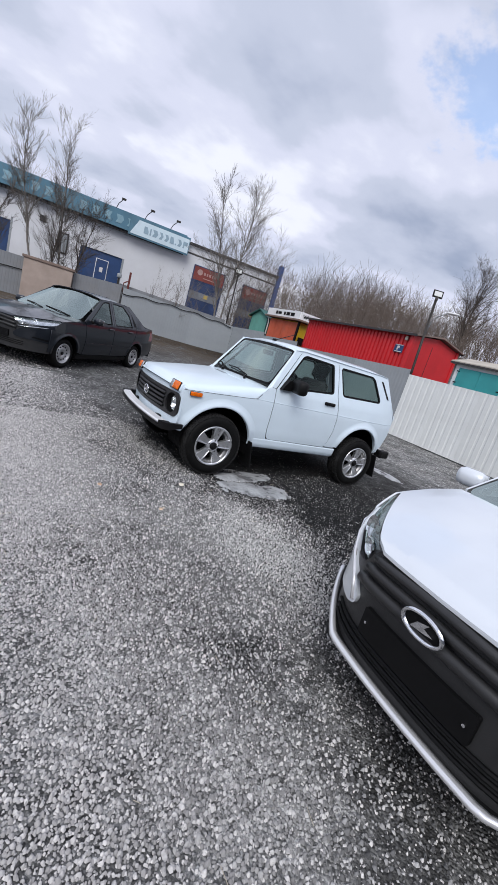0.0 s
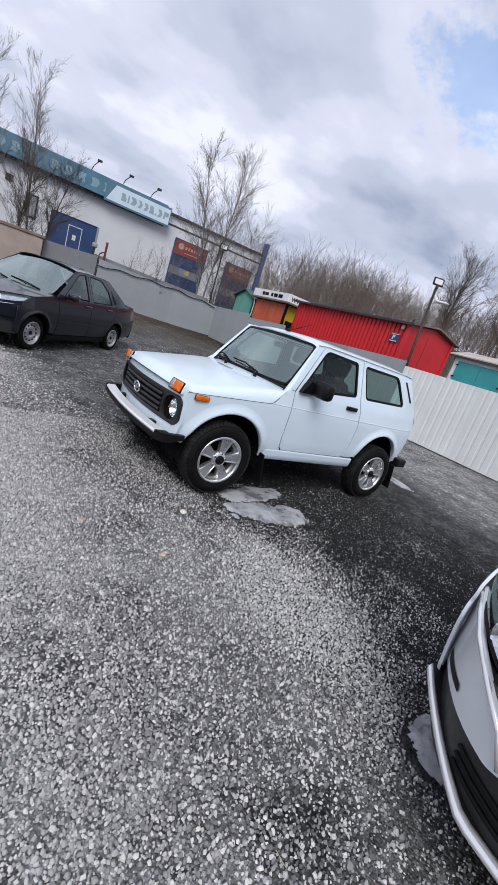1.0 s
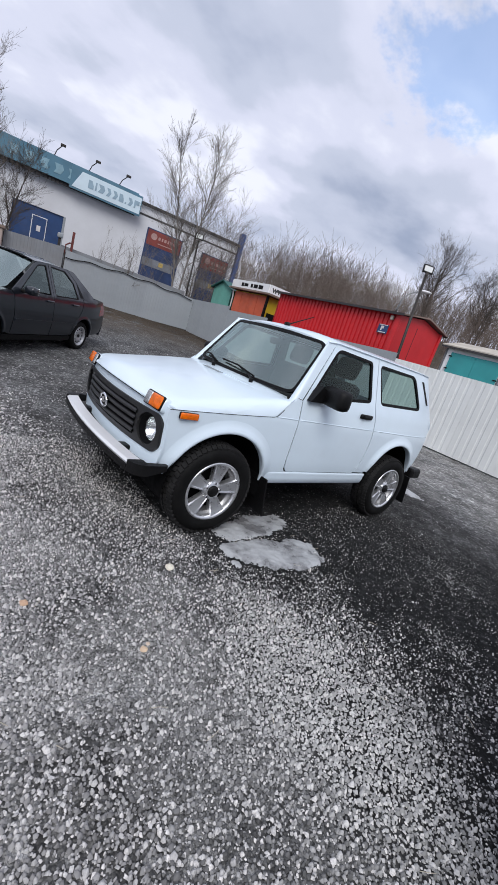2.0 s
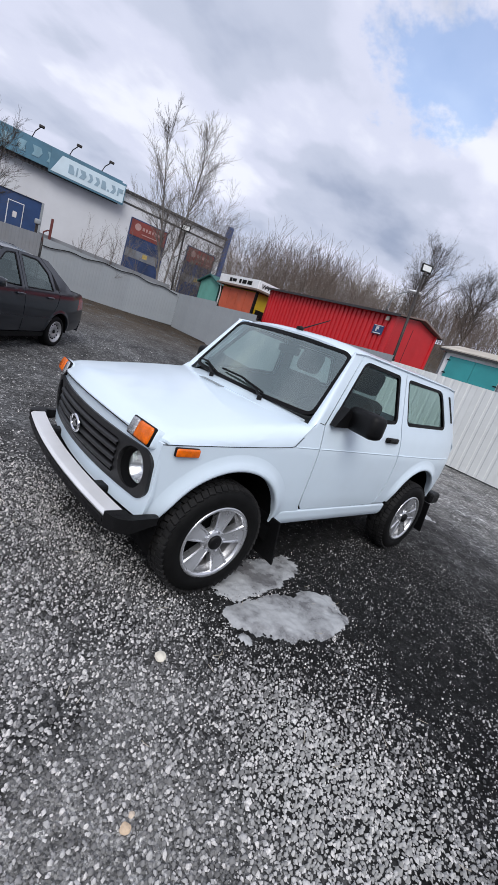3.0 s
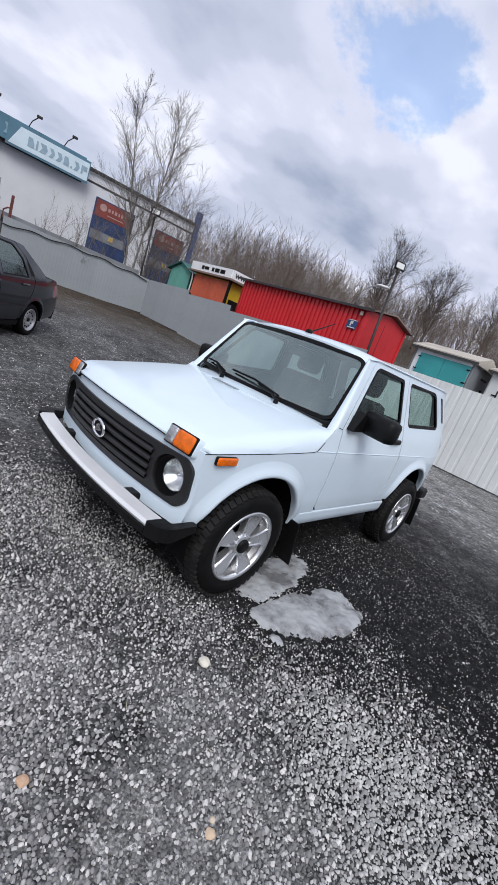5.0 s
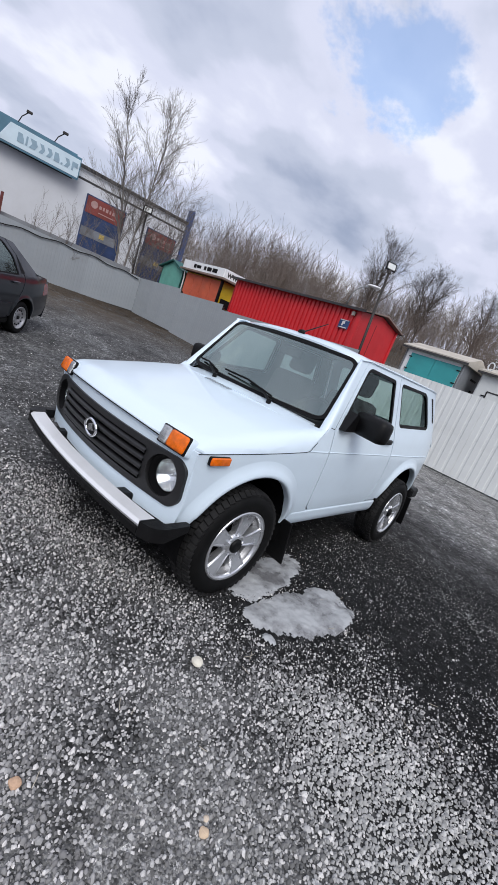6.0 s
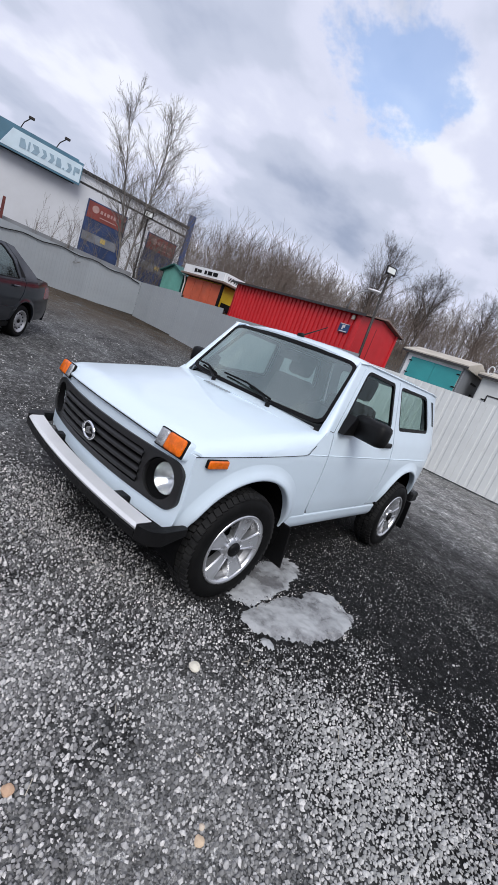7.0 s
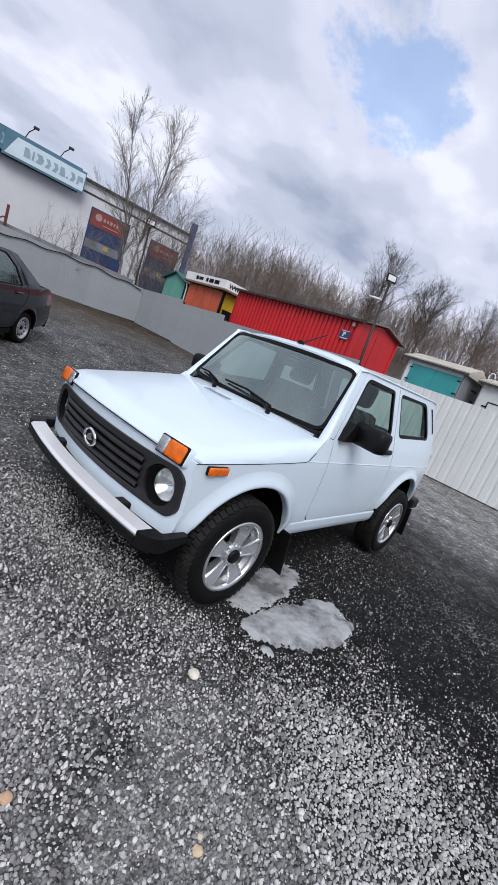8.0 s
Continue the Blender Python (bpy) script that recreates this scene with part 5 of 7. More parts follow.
        mr = part("mirror", box((-0.32, my, 1.160), (0.125, 0.265, 0.155), 0.038, Matrix.Rotation(sgn * radians(16), 3, "Z")), M["trim"], car, "black door mirror", smooth=True)
        part("mirror_glass", box((-0.254, my - sgn * 0.018, 1.160), (0.006, 0.18, 0.11), 0.003, Matrix.Rotation(sgn * radians(16), 3, "Z")), M["chrome"], mr)
        part("mirror_foot", prism([(-0.49, 1.085), (-0.30, 1.092), (-0.29, 1.16), (-0.40, 1.215)], "y", sgn * (niva_half(-0.42, 1.13) - 0.01), sgn * 0.80), M["trim"], mr)
        # wheels, wells, flaps
        for wx, ac in ((-1.146, ARCH_F), (1.066, ARCH_R)):
            wheel(car, wx, sgn * 0.703, 0.336, sgn, 0.336, 0.212, 0.19, "alloy")
            part("arch_flare", arch_lip(niva_half, *ac, sgn, 6 if wx < 0 else 10, 170), white, car, smooth=True)
            ws = arc(ac[0], ac[1], ac[2] + 0.004, -12, 192, 16)
            bm = bmesh.new()
            rows = [[bm.verts.new((px, sgn * yy, pz)) for px, pz in ws] for yy in (niva_half(ac[0], ac[1] + ac[2]) - 0.02, 0.42)]
            for i in range(len(ws) - 1):
                bm.faces.new((rows[0][i], rows[0][i + 1], rows[1][i + 1], rows[1][i]))
            bm.faces.new(rows[1])
            part("wheel_well", bm, M["inner"], car)
            fx, tilt = ac[0] + ac[2] + (0.01 if wx < 0 else 0.015), -12
            part("mud_flap", box((fx + 0.02, sgn * 0.70, 0.285 if wx < 0 else 0.33), (0.014, 0.25, 0.32), 0.004, Matrix.Rotation(radians(tilt), 3, "Y")), M["trim"], car, "black rubber mud flap")
        # turn signal on the hood corner
        sg = new("turn_signal")
        sg.parent = car
        c = Vector((-1.632, sgn * 0.597, 0.874))
        sg.matrix_local = Matrix.Translation(c) @ Matrix.Rotation(sgn * radians(-5), 4, "Z") @ Matrix.Rotation(radians(16), 4, "Y")
        tagged(sg, "amber and clear turn signal")
        part("boss", box((0.066, sgn * 0.004, -0.004), (0.15, 0.204, 0.096), 0.02), white, sg, smooth=True)
        part("housing", box((-0.008, 0, 0), (0.016, 0.198, 0.095), 0.007), M["rubber"], sg, smooth=True)
        part("amber_lens", box((-0.014, sgn * 0.031, 0.0), (0.026, 0.124, 0.085), 0.0125), M["amber"], sg, smooth=True)
        part("clear_lens", box((-0.013, sgn * -0.061, 0.0), (0.026, 0.064, 0.085), 0.012), M["clear"], sg, smooth=True)
        part("corner_filler", box((-1.553, sgn * 0.694, 0.861), (0.085, 0.036, 0.02), 0.009), white, car, smooth=True)
        # headlamp
        hy, hz = sgn * 0.585, 0.684
        hx = nose_x(hy)
        hl = new("headlamp")
        hl.parent, hl.matrix_local = car, Matrix.Translation((hx + 0.040, hy, hz)) @ Matrix.Rotation(sgn * radians(-8), 4, "Z") @ Matrix.Rotation(math.pi / 2, 4, "Z")
        part("reflector", lathe([(0.002, -0.055), (0.03, -0.05), (0.055, -0.03), (0.080, 0.006)], 28, 1), M["reflector"], hl, smooth=True)
        part("lamp_glass", lathe([(0.001, 0.026), (0.03, 0.024), (0.055, 0.018), (0.073, 0.010), (0.081, 0.0)], 28, 1), M["lens"], hl, smooth=True)
        part("bulb_cap", lathe([(0.001, -0.012), (0.010, -0.016), (0.012, -0.05)], 14), M["chrome"], hl, smooth=True)
        part("lamp_ring", lathe([(0.079, 0.0), (0.083, 0.006), (0.085, -0.002), (0.098, 0.044), (0.103, 0.040), (0.102, -0.03)], 28), M["rubber"], hl, smooth=True)
        # seats inside
        seat(car, -0.02, sgn * 0.33, 0.60)
        # rear lights and bumper ends
        part("rear_lamp", box((1.615, sgn * 0.62, 0.86), (0.05, 0.16, 0.26), 0.02), M["red_lens"], car, smooth=True)

    # hood
    def hood_fn(u, v):
        a = abs(v)
        s = 1 if v >= 0 else -1
        f = (u + 1.66) / 1.04
        zt = 0.936 + 0.158 * f - 0.018 * f * f
        zs = 0.868 + 0.058 * min(1, f / 0.85) + (0.15 * max(0, f - 0.85) / 0.15 if f > 0.85 else 0)
        xw = niva_half(u, zs) + 0.002
        if u < -1.62:
            zt -= 2.2 * (-1.62 - u) ** 1.5
        if a < 0.8:
            k = a / 0.8
            y, z = k * (xw - 0.105), zt - 0.022 * k ** 2.4
        else:
            k = (a - 0.8) / 0.2 * math.pi / 2
            y, z = xw - 0.105 + 0.105 * math.sin(k), zs + (zt - 0.022 - zs) * math.cos(k)
        bow = 0.17 * y * y * max(0.0, min(1.0, (-0.9 - u) / 0.5))
        return (u + bow * 0.9, s * y, z)

    hood_out = [(-1.700, t) for t in (-0.55, -0.3, 0, 0.3, 0.55)] + [(-1.692, 0.72), (-1.672, 0.88), (-1.64, 1.0), (-1.2, 1.0), (-0.77, 1.0), (-0.69, 1.0), (-0.618, 1.0)] + [(-0.605 - 0.05 * (1 - t * t), t) for t in (0.75, 0.35, 0, -0.35, -0.75)] + [(-0.618, -1.0), (-0.69, -1.0), (-0.77, -1.0), (-1.2, -1.0), (-1.64, -1.0), (-1.672, -0.88), (-1.692, -0.72)]
    hood = part("hood", panel(hood_out, hood_fn, (), 0.05, 0.05, (0, 0, -1), 0.012), white, car, smooth=True)
    front = [Vector(hood_fn(-1.6995, t / 10)) + Vector((-0.002, 0, -0.008)) for t in range(-7, 8)]
    part("hood_gap", add_tube(bmesh.new(), front, 0.003, 5), M["rubber"], hood)
    for i in range(9):
        part("vent_slit", box((-0.80, -0.02 + 0.030 * i, 1.0592), (0.085, 0.007, 0.006), 0.0), M["fence_grey"], hood)
    # nose behind the grille
    nose = [(-0.725, 0.47), (0.725, 0.47), (0.745, 0.60), (0.735, 0.87), (-0.735, 0.87), (-0.745, 0.60)]
    bez_out = rounded([(-0.728, 0.61), (-0.675, 0.556), (0.675, 0.556), (0.728, 0.61), (0.718, 0.770), (0.665, 0.806), (-0.665, 0.806), (-0.718, 0.770)], 0.03)
    part("nose_panel", panel(nose, lambda u, v: (nose_x(u) + 0.004, u, v), [inset(bez_out, 0.008)], 0.08, 0.06, (1, 0, 0)), white, car, smooth=True)
    grid_hole = rounded([(-0.455, 0.592), (0.455, 0.592), (0.455, 0.774), (-0.455, 0.774)], 0.02)
    lamp_holes = [arc(s * 0.585, 0.684, 0.102, 0, 345, 23) for s in (-1, 1)]
    bz = part("grille_bezel", panel(bez_out, lambda u, v: (nose_x(u) - 0.004 - 0.012 * (1 - ((v - 0.69) / 0.14) ** 2), u, v), [grid_hole] + lamp_holes, 0.07, 0.04, (1, 0, 0), 0.06), M["grille"], car, "black plastic grille surround", smooth=True)
    part("grille_back", panel(inset(bez_out, 0.01), lambda u, v: (nose_x(u) + 0.10, u, v), (), 0.15, 0.3), M["inner"], car)
    for i in range(4):
        z = 0.619 + 0.044 * i
        bm = bmesh.new()
        ys = [-0.46 + 0.092 * k for k in range(11)]
        rings = []
        for y in ys:
            x = nose_x(y)
            rings.append([bm.verts.new((x + dx, y, z + dz)) for dx, dz in ((-0.026, -0.007), (-0.026, 0.006), (-0.014, 0.014), (0.02, 0.014), (0.02, -0.015), (-0.016, -0.014))])
        for q, w in zip(rings, rings[1:]):
            for k in range(6):
                bm.faces.new((q[k], q[(k + 1) % 6], w[(k + 1) % 6], w[k]))
        part("grille_slat", bm, M["grille"], bz, smooth=True)
    # oval badge with a plain shape
    bd = new("badge")
    bd.parent, bd.matrix_local = car, Matrix.Translation((-1.722, 0, 0.684)) @ Matrix.Rotation(radians(-6), 4, "Y")
    tagged(bd, "chrome oval badge")
    ring = bmesh.new()
    n = 32
    loops = []
    for k in range(n):
        a = k * math.tau / n
        cy, cz = 0.064 * math.cos(a), 0.046 * math.sin(a)
        loops.append([ring.verts.new((dx, cy + e * math.cos(a), cz + e * math.sin(a))) for dx, e in ((0.0, 0.007), (-0.008, 0.004), (-0.008, -0.004), (0.0, -0.007))])
    for k in range(n):
        q, w = loops[k], loops[(k + 1) % n]
        for j in range(3):
            ring.faces.new((q[j], q[j + 1], w[j + 1], w[j]))
    part("badge_ring", ring, M["chrome"], bd, smooth=True)
    part("badge_field", panel([(0.06 * math.cos(k * math.tau / 24), 0.042 * math.sin(k * math.tau / 24)) for k in range(24)], lambda u, v: (0.002, u, v), (), 1, 1), M["rubber"], bd)
    part("badge_shape", prism([(0.040, -0.026), (0.020, 0.014), (-0.028, 0.034), (-0.012, 0.010), (-0.046, -0.004), (-0.012, -0.016)], "x", -0.006, 0.002), M["chrome"], bd)
    # front bumper: bar with a pale top, dark face, black end caps and brackets
    bx = lambda y: -1.818 + 0.105 * y * y
    bp = new("front_bumper")
    bp.parent = car
    def bar(sec, y0, y1, n, nm, mat, lab=""):
        bm = bmesh.new()
        rings = []
        for i in range(n + 1):
            y = y0 + (y1 - y0) * i / n
            rings.append([bm.verts.new((bx(y) + dx, y, z)) for dx, z in sec])
        for q, w in zip(rings, rings[1:]):
            for k in range(len(sec)):
                bm.faces.new((q[k], q[(k + 1) % len(sec)], w[(k + 1) % len(sec)], w[k]))
        bm.faces.new(rings[0])
        bm.faces.new(rings[-1][::-1])
        part(nm, bm, mat, bp, lab, smooth=False)
    bar([(0.004, 0.478), (-0.003, 0.492), (0.012, 0.506), (0.085, 0.510), (0.092, 0.482)], -0.695, 0.695, 16, "bar_top", M["bumper_alu"], "pale silver-grey bumper bar")
    bar([(0.012, 0.432), (-0.004, 0.439), (-0.008, 0.476), (0.08, 0.479), (0.08, 0.434)], -0.69, 0.69, 16, "bar_face", M["trim"], "black bumper face")
    for sgn in (-1, 1):
        capo = rounded([(bx(0.69) - 0.012, sgn * 0.69), (bx(0.69) + 0.022, sgn * 0.765), (-1.69, sgn * 0.79), (-1.535, sgn * 0.785), (-1.535, sgn * 0.745), (-1.67, sgn * 0.74), (bx(0.69) + 0.10, sgn * 0.69)], 0.02)
        bm = prism(capo, "z", 0.440, 0.512)
        for v in bm.verts:
            if v.co.x > -1.62:
                v.co.z = 0.46 + (v.co.z - 0.455) * 0.55 + 0.02
        part("end_cap", bm, M["trim"], bp, "black plastic end cap")
        part("bracket", box((-1.685, sgn * 0.40, 0.462), (0.12, 0.085, 0.085), 0.012), M["trim"], bp)
    part("lower_grille", box((-1.64, 0, 0.42), (0.03, 1.1, 0.1), 0.01), M["inner"], car)
    # rear bumper
    part("rear_bumper", box((1.70, 0, 0.50), (0.09, 1.30, 0.10), 0.02), M["bumper_alu"], car)
    for sgn in (-1, 1):
        part("rear_bumper_cap", box((1.665, sgn * 0.70, 0.50), (0.19, 0.13, 0.11), 0.025), M["trim"], car, "black plastic bumper cap")
    # roof
    def roof_fn(u, v):
        y = v * niva_half(u, 1.557)
        z = 1.556 + 0.058 * (1 - abs(v) ** 3.2)
        if u < -0.10:
            z -= 0.9 * (-0.10 - u) ** 2
        if u > 1.1:
            z -= 0.35 * (u - 1.1) ** 2
        return (u + 0.03 * (1 - v * v) * (-1 if u < -0.2 else 0), y, z)

    part("roof", panel([(-0.31, -1), (-0.31, -0.5), (-0.31, 0), (-0.31, 0.5), (-0.31, 1), (1.34, 1), (1.40, 0), (1.34, -1)], roof_fn, (), 0.06, 0.08, (0, 0, -1)), white, car, smooth=True)
    part("headliner", panel([(-0.24, -0.9), (-0.24, 0.9), (1.25, 0.9), (1.25, -0.9)], lambda u, v: (roof_fn(u, v)[0], roof_fn(u, v)[1], roof_fn(u, v)[2] - 0.03), (), 0.2, 0.2), M["headliner"], car)
    ant = part("antenna", add_tube(bmesh.new(), [(-0.24, 0.0, 1.60), (-0.21, 0.0, 1.618)], [0.03, 0.018], 12), M["trim"], car, "short black roof antenna", smooth=True)
    part("antenna_rod", add_tube(bmesh.new(), [(-0.225, 0, 1.61), (0.07, 0, 1.755)], [0.006, 0.0035], 6), M["trim"], ant)
    # windscreen with its seal
    def screen_fn(u, v, k=0.0):
        f = v
        half = 0.700 + (0.618 - 0.700) * f
        x = -0.598 + 0.285 * f - 0.055 * (1 - u * u) + k
        return (x, u * half, 1.096 + 0.446 * f - 0.012 * (1 - u * u) * (1 - f) + 0.012 * (1 - u * u) * f)

    so = rounded([(-1, 0), (1, 0), (1, 1), (-1, 1)], 0.15, 6)
    part("windscreen_seal", panel(so, screen_fn, [inset(so, 0.045)], 0.12, 0.12, (1, 0, -0.4), 0.02), M["rubber"], car, smooth=True)
    part("windscreen", panel(inset(so, 0.05), lambda u, v: screen_fn(u, v, 0.006), (), 0.12, 0.12, out=Vector((-1, 0, 0.6))), M["screen"], car, smooth=True)
    for sgn in (-1, 1):
        # the painted pillar between the windscreen seal and the door frame
        bm, rows = bmesh.new(), []
        for i in range(15):
            f = -0.10 + 1.12 * i / 14
            a = Vector(screen_fn(sgn * 0.985, f, 0.004))
            z = a.z
            b = Vector((-0.60 + 0.285 * (z - 1.09) / 0.455, sgn * (niva_half(-0.4, z) + 0.0005), z))
            mid = a.lerp(b, 0.6) + Vector((-0.012, sgn * 0.004, 0.004))
            rows.append([bm.verts.new(p) for p in (a, a.lerp(mid, 0.5) + Vector((-0.006, 0, 0.002)), mid, mid.lerp(b, 0.55) + Vector((-0.004, sgn * 0.002, 0)), b, b + Vector((0.02, 0, 0)))])
        for q, w in zip(rows, rows[1:]):
            for k in range(5):
                bm.faces.new((q[k], q[k + 1], w[k + 1], w[k]))
        bmesh.ops.recalc_face_normals(bm, faces=bm.faces)
        part("pillar_front", bm, white, car, smooth=True)
    part("cowl", panel([(-0.74, -0.60), (-0.575, -0.63), (-0.575, 0.63), (-0.74, 0.60)], lambda u, v: (u - 0.05 * (1 - (v / 0.66) ** 2), v, 1.042 + 0.13 * (u + 0.74) + 0.022 * (1 - (v / 0.6) ** 2)), (), 0.05, 0.1, (0, 0, -1)), white, car)
    for y0, y1 in ((-0.30, 0.26), (0.28, 0.60)):
        wp = part("wiper", add_tube(bmesh.new(), [(-0.70, y0, 1.088), (-0.66, y0 + 0.10, 1.12), (-0.632, (y0 + y1) / 2 + 0.02, 1.152)], [0.011, 0.009, 0.006], 6), M["trim"], car, "black wiper arm")
        a, b = Vector((-0.665, y0 + 0.02, 1.118)), Vector((-0.598 if y1 > 0.5 else -0.628, y1, 1.150))
        part("wiper_blade", add_tube(bmesh.new(), [a, (a + b) / 2 + Vector((-0.010, 0, 0.02)), b], 0.008, 5), M["rubber"], wp)
        part("wiper_cap", add_tube(bmesh.new(), [(-0.70, y0, 1.06), (-0.70, y0, 1.10)], 0.017, 8), M["trim"], wp)
    # cabin
    part("dashboard", box((-0.42, 0, 0.96), (0.36, 1.30, 0.24), 0.06), M["cabin"], car, smooth=True)
    part("floor_pan", box((0.25, 0, 0.42), (2.5, 1.20, 0.10)), M["inner"], car)
    part("engine_bay", box((-1.12, 0, 0.60), (1.0, 0.80, 0.46)), M["inner"], car)
    part("rear_bench", box((0.80, 0, 0.78), (0.16, 1.15, 0.62), 0.06, Matrix.Rotation(radians(12), 3, "Y")), M["seat"], car, smooth=True)
    swb = bmesh.new()
    rm = Matrix.Translation((-0.20, -0.33, 1.02)) @ Matrix.Rotation(radians(-62), 4, "Y")
    ring_pts = [rm @ Vector((0.185 * math.cos(a), 0.185 * math.sin(a), 0)) for a in [k * math.tau / 28 for k in range(29)]]
    stw = part("steering_wheel", add_tube(swb, ring_pts, 0.014, 8, False), M["inner"], car, smooth=True)
    part("wheel_hub", box((-0.215, -0.33, 1.02), (0.05, 0.2, 0.09), 0.02, Matrix.Rotation(radians(-62), 3, "Y")), M["inner"], stw)
    part("rear_view_mirror", box((-0.27, 0, 1.44), (0.03, 0.22, 0.06), 0.012), M["inner"], car, smooth=True)
    # tail
    def tail_fn(u, v):
        w = interp([(0, 0.68), (0.5, 0.71), (1, 0.612)], v)
        x = interp([(0, 1.56), (0.22, 1.64), (0.5, 1.645), (1.0, 1.355)], v)
        z = 0.52 + 1.04 * v
        return (x + 0.02 * (1 - u * u), u * w, z)
    rw = rounded([(-0.80, 0.58), (0.80, 0.58), (0.80, 0.94), (-0.80, 0.94)], 0.06)
    tg = part("tailgate", panel([(-1, 0), (1, 0), (1, 1), (-1, 1)], tail_fn, [rw], 0.2, 0.06, (-1, 0, 0)), white, car, smooth=True)
    part("rear_window", panel(inset(rw, -0.01), lambda u, v: (tail_fn(u, v)[0] - 0.01, *tail_fn(u, v)[1:]), (), 0.3, 0.1, out=Vector((1, 0, 0.3))), M["pane"], tg, smooth=True)
    # axles and exhaust
    for x in (-1.146, 1.066):
        part("axle", add_tube(bmesh.new(), [(x, -0.62, 0.32), (x, 0.62, 0.32)], 0.045, 8), M["inner"], car)


off_road_car()


# ---- saloon cars ----
SW = [(0.20, 0.77), (0.30, 0.815), (0.45, 0.838), (0.62, 0.848), (0.80, 0.842), (0.90, 0.828), (0.96, 0.81), (1.46, 0.60)]


def saloon_half(x, z):
    w = smooth_tab(SW, z, 0.03)
    if x < -1.3:
        w -= 0.26 * ((-1.3 - x) / 0.75) ** 2
    if x > 1.4:
        w -= 0.10 * ((x - 1.4) / 0.8) ** 2
    return w


def saloon_nose(y, z=0.5):
    return -2.03 + 1.05 * abs(y) ** 3.3 + 0.05 * max(0, z - 0.62)


def saloon(m, paint, label, lip, lamp, steel=True):
    car = thing("saloon_car", m, label, "car")
    fa, ra = (-1.238, 0.30, 0.345), (1.238, 0.30, 0.345)
    fender = [(-1.60, 0.30)] + arc(*fa, 176, 8, 14) + [(-0.76, 0.30), (-0.735, 0.60), (-0.765, 0.90), (-0.82, 0.945), (-1.05, 0.928), (-1.43, 0.868), (-1.56, 0.78), (-1.60, 0.62)]
    fdoor = [(-0.745, 0.30), (0.215, 0.30), (0.222, 0.92), (0.215, 1.452), (-0.02, 1.44), (-0.12, 1.41), (-0.80, 0.955), (-0.752, 0.90), (-0.722, 0.60)]
    fwin = rounded([(-0.62, 0.975), (0.165, 0.965), (0.165, 1.415), (-0.06, 1.395)], [0.03, 0.03, 0.03, 0.06])
    rdoor = [(0.230, 0.30), (0.82, 0.30), (0.95, 0.55), (1.10, 0.75), (1.18, 0.95), (1.02, 1.26), (0.76, 1.445), (0.230, 1.452)]
    rwin = rounded([(0.285, 0.965), (1.02, 0.975), (0.93, 1.24), (0.71, 1.405), (0.285, 1.418)], [0.03, 0.04, 0.03, 0.05, 0.03])
    quarter = [(0.835, 0.30)] + arc(*ra, 176, 8, 14) + [(1.66, 0.31), (2.06, 0.36), (2.15, 0.55), (2.14, 0.90), (2.08, 1.005), (1.60, 1.05), (1.00, 1.425), (0.775, 1.445), (1.035, 1.26), (1.195, 0.95), (1.115, 0.75), (0.965, 0.55)]
    qwin = rounded([(1.075, 1.01), (1.20, 1.02), (1.02, 1.28)], 0.02)
    for sgn in (-1, 1):
        fn = lambda u, v, k=0.0: (u, sgn * (saloon_half(u, v) - k), v)
        inw = Vector((0, -sgn, 0))
        part("fender", panel(fender, fn, (), 0.05, 0.05, inw), paint, car, smooth=True)
        fd = part("front_door", panel(fdoor, fn, [fwin], 0.1, 0.06, inw), paint, car, smooth=True)
        rd = part("rear_door", panel(rdoor, fn, [rwin], 0.1, 0.06, inw), paint, car, smooth=True)
        part("rear_quarter", panel(quarter, fn, (), 0.06, 0.05, inw), paint, car, smooth=True)
        part("quarter_window", panel(qwin, lambda u, v: fn(u, v, -0.003), (), 1, 1), M["rubber"], car)
        for win, own in ((fwin, fd), (rwin, rd)):
            part("window_seal", panel(win, lambda u, v: fn(u, v, 0.004), [inset(win, 0.02)], 0.2, 0.2, inw, 0.02), M["rubber"], own)
            part("window_pane", panel(inset(win, 0.015), lambda u, v: fn(u, v, 0.012), (), 0.2, 0.1, out=-inw), M["pane_dark"], own, smooth=True)
        for hx, own in ((0.10, fd), (0.88, rd)):
            part("door_handle", box((hx, sgn * (saloon_half(hx, 0.87) + 0.018), 0.872), (0.19, 0.03, 0.035), 0.012), paint, own, smooth=True)
        # added black sheet: makes the door gaps look shaded
        gap_outline = [(-0.9, 0.28), (0.85, 0.28), (0.95, 0.6), (1.15, 0.93), (-0.75, 0.93), (-0.9, 0.6)]
        part("inner_liner", panel(gap_outline, lambda u, v: fn(u, v, 0.02), (), 0.2, 0.1), M["inner"], car)
        part("side_moulding", panel(rounded([(-0.70, 0.505), (1.0, 0.50), (1.0, 0.54), (-0.70, 0.545)], 0.015), lambda u, v: fn(u, v, -0.01), (), 0.2, 1, inw), paint, car, smooth=True)
        part("sill", prism([(sgn * 0.60, 0.19), (sgn * 0.79, 0.20), (sgn * 0.812, 0.285), (sgn * 0.60, 0.29)], "x", -0.90, 0.90), M["trim"], car)
        mr = part("mirror", box((-0.56, sgn * 0.945, 1.0), (0.13, 0.20, 0.13), 0.045, Matrix.Rotation(sgn * radians(14), 3, "Z")), paint, car, smooth=True)
        part("mirror_foot", box((-0.56, sgn * 0.835, 0.965), (0.09, 0.09, 0.05), 0.015), M["trim"], mr)
        part("mirror_glass", box((-0.492, sgn * 0.94, 1.0), (0.006, 0.16, 0.10), 0.003), M["chrome"], mr)
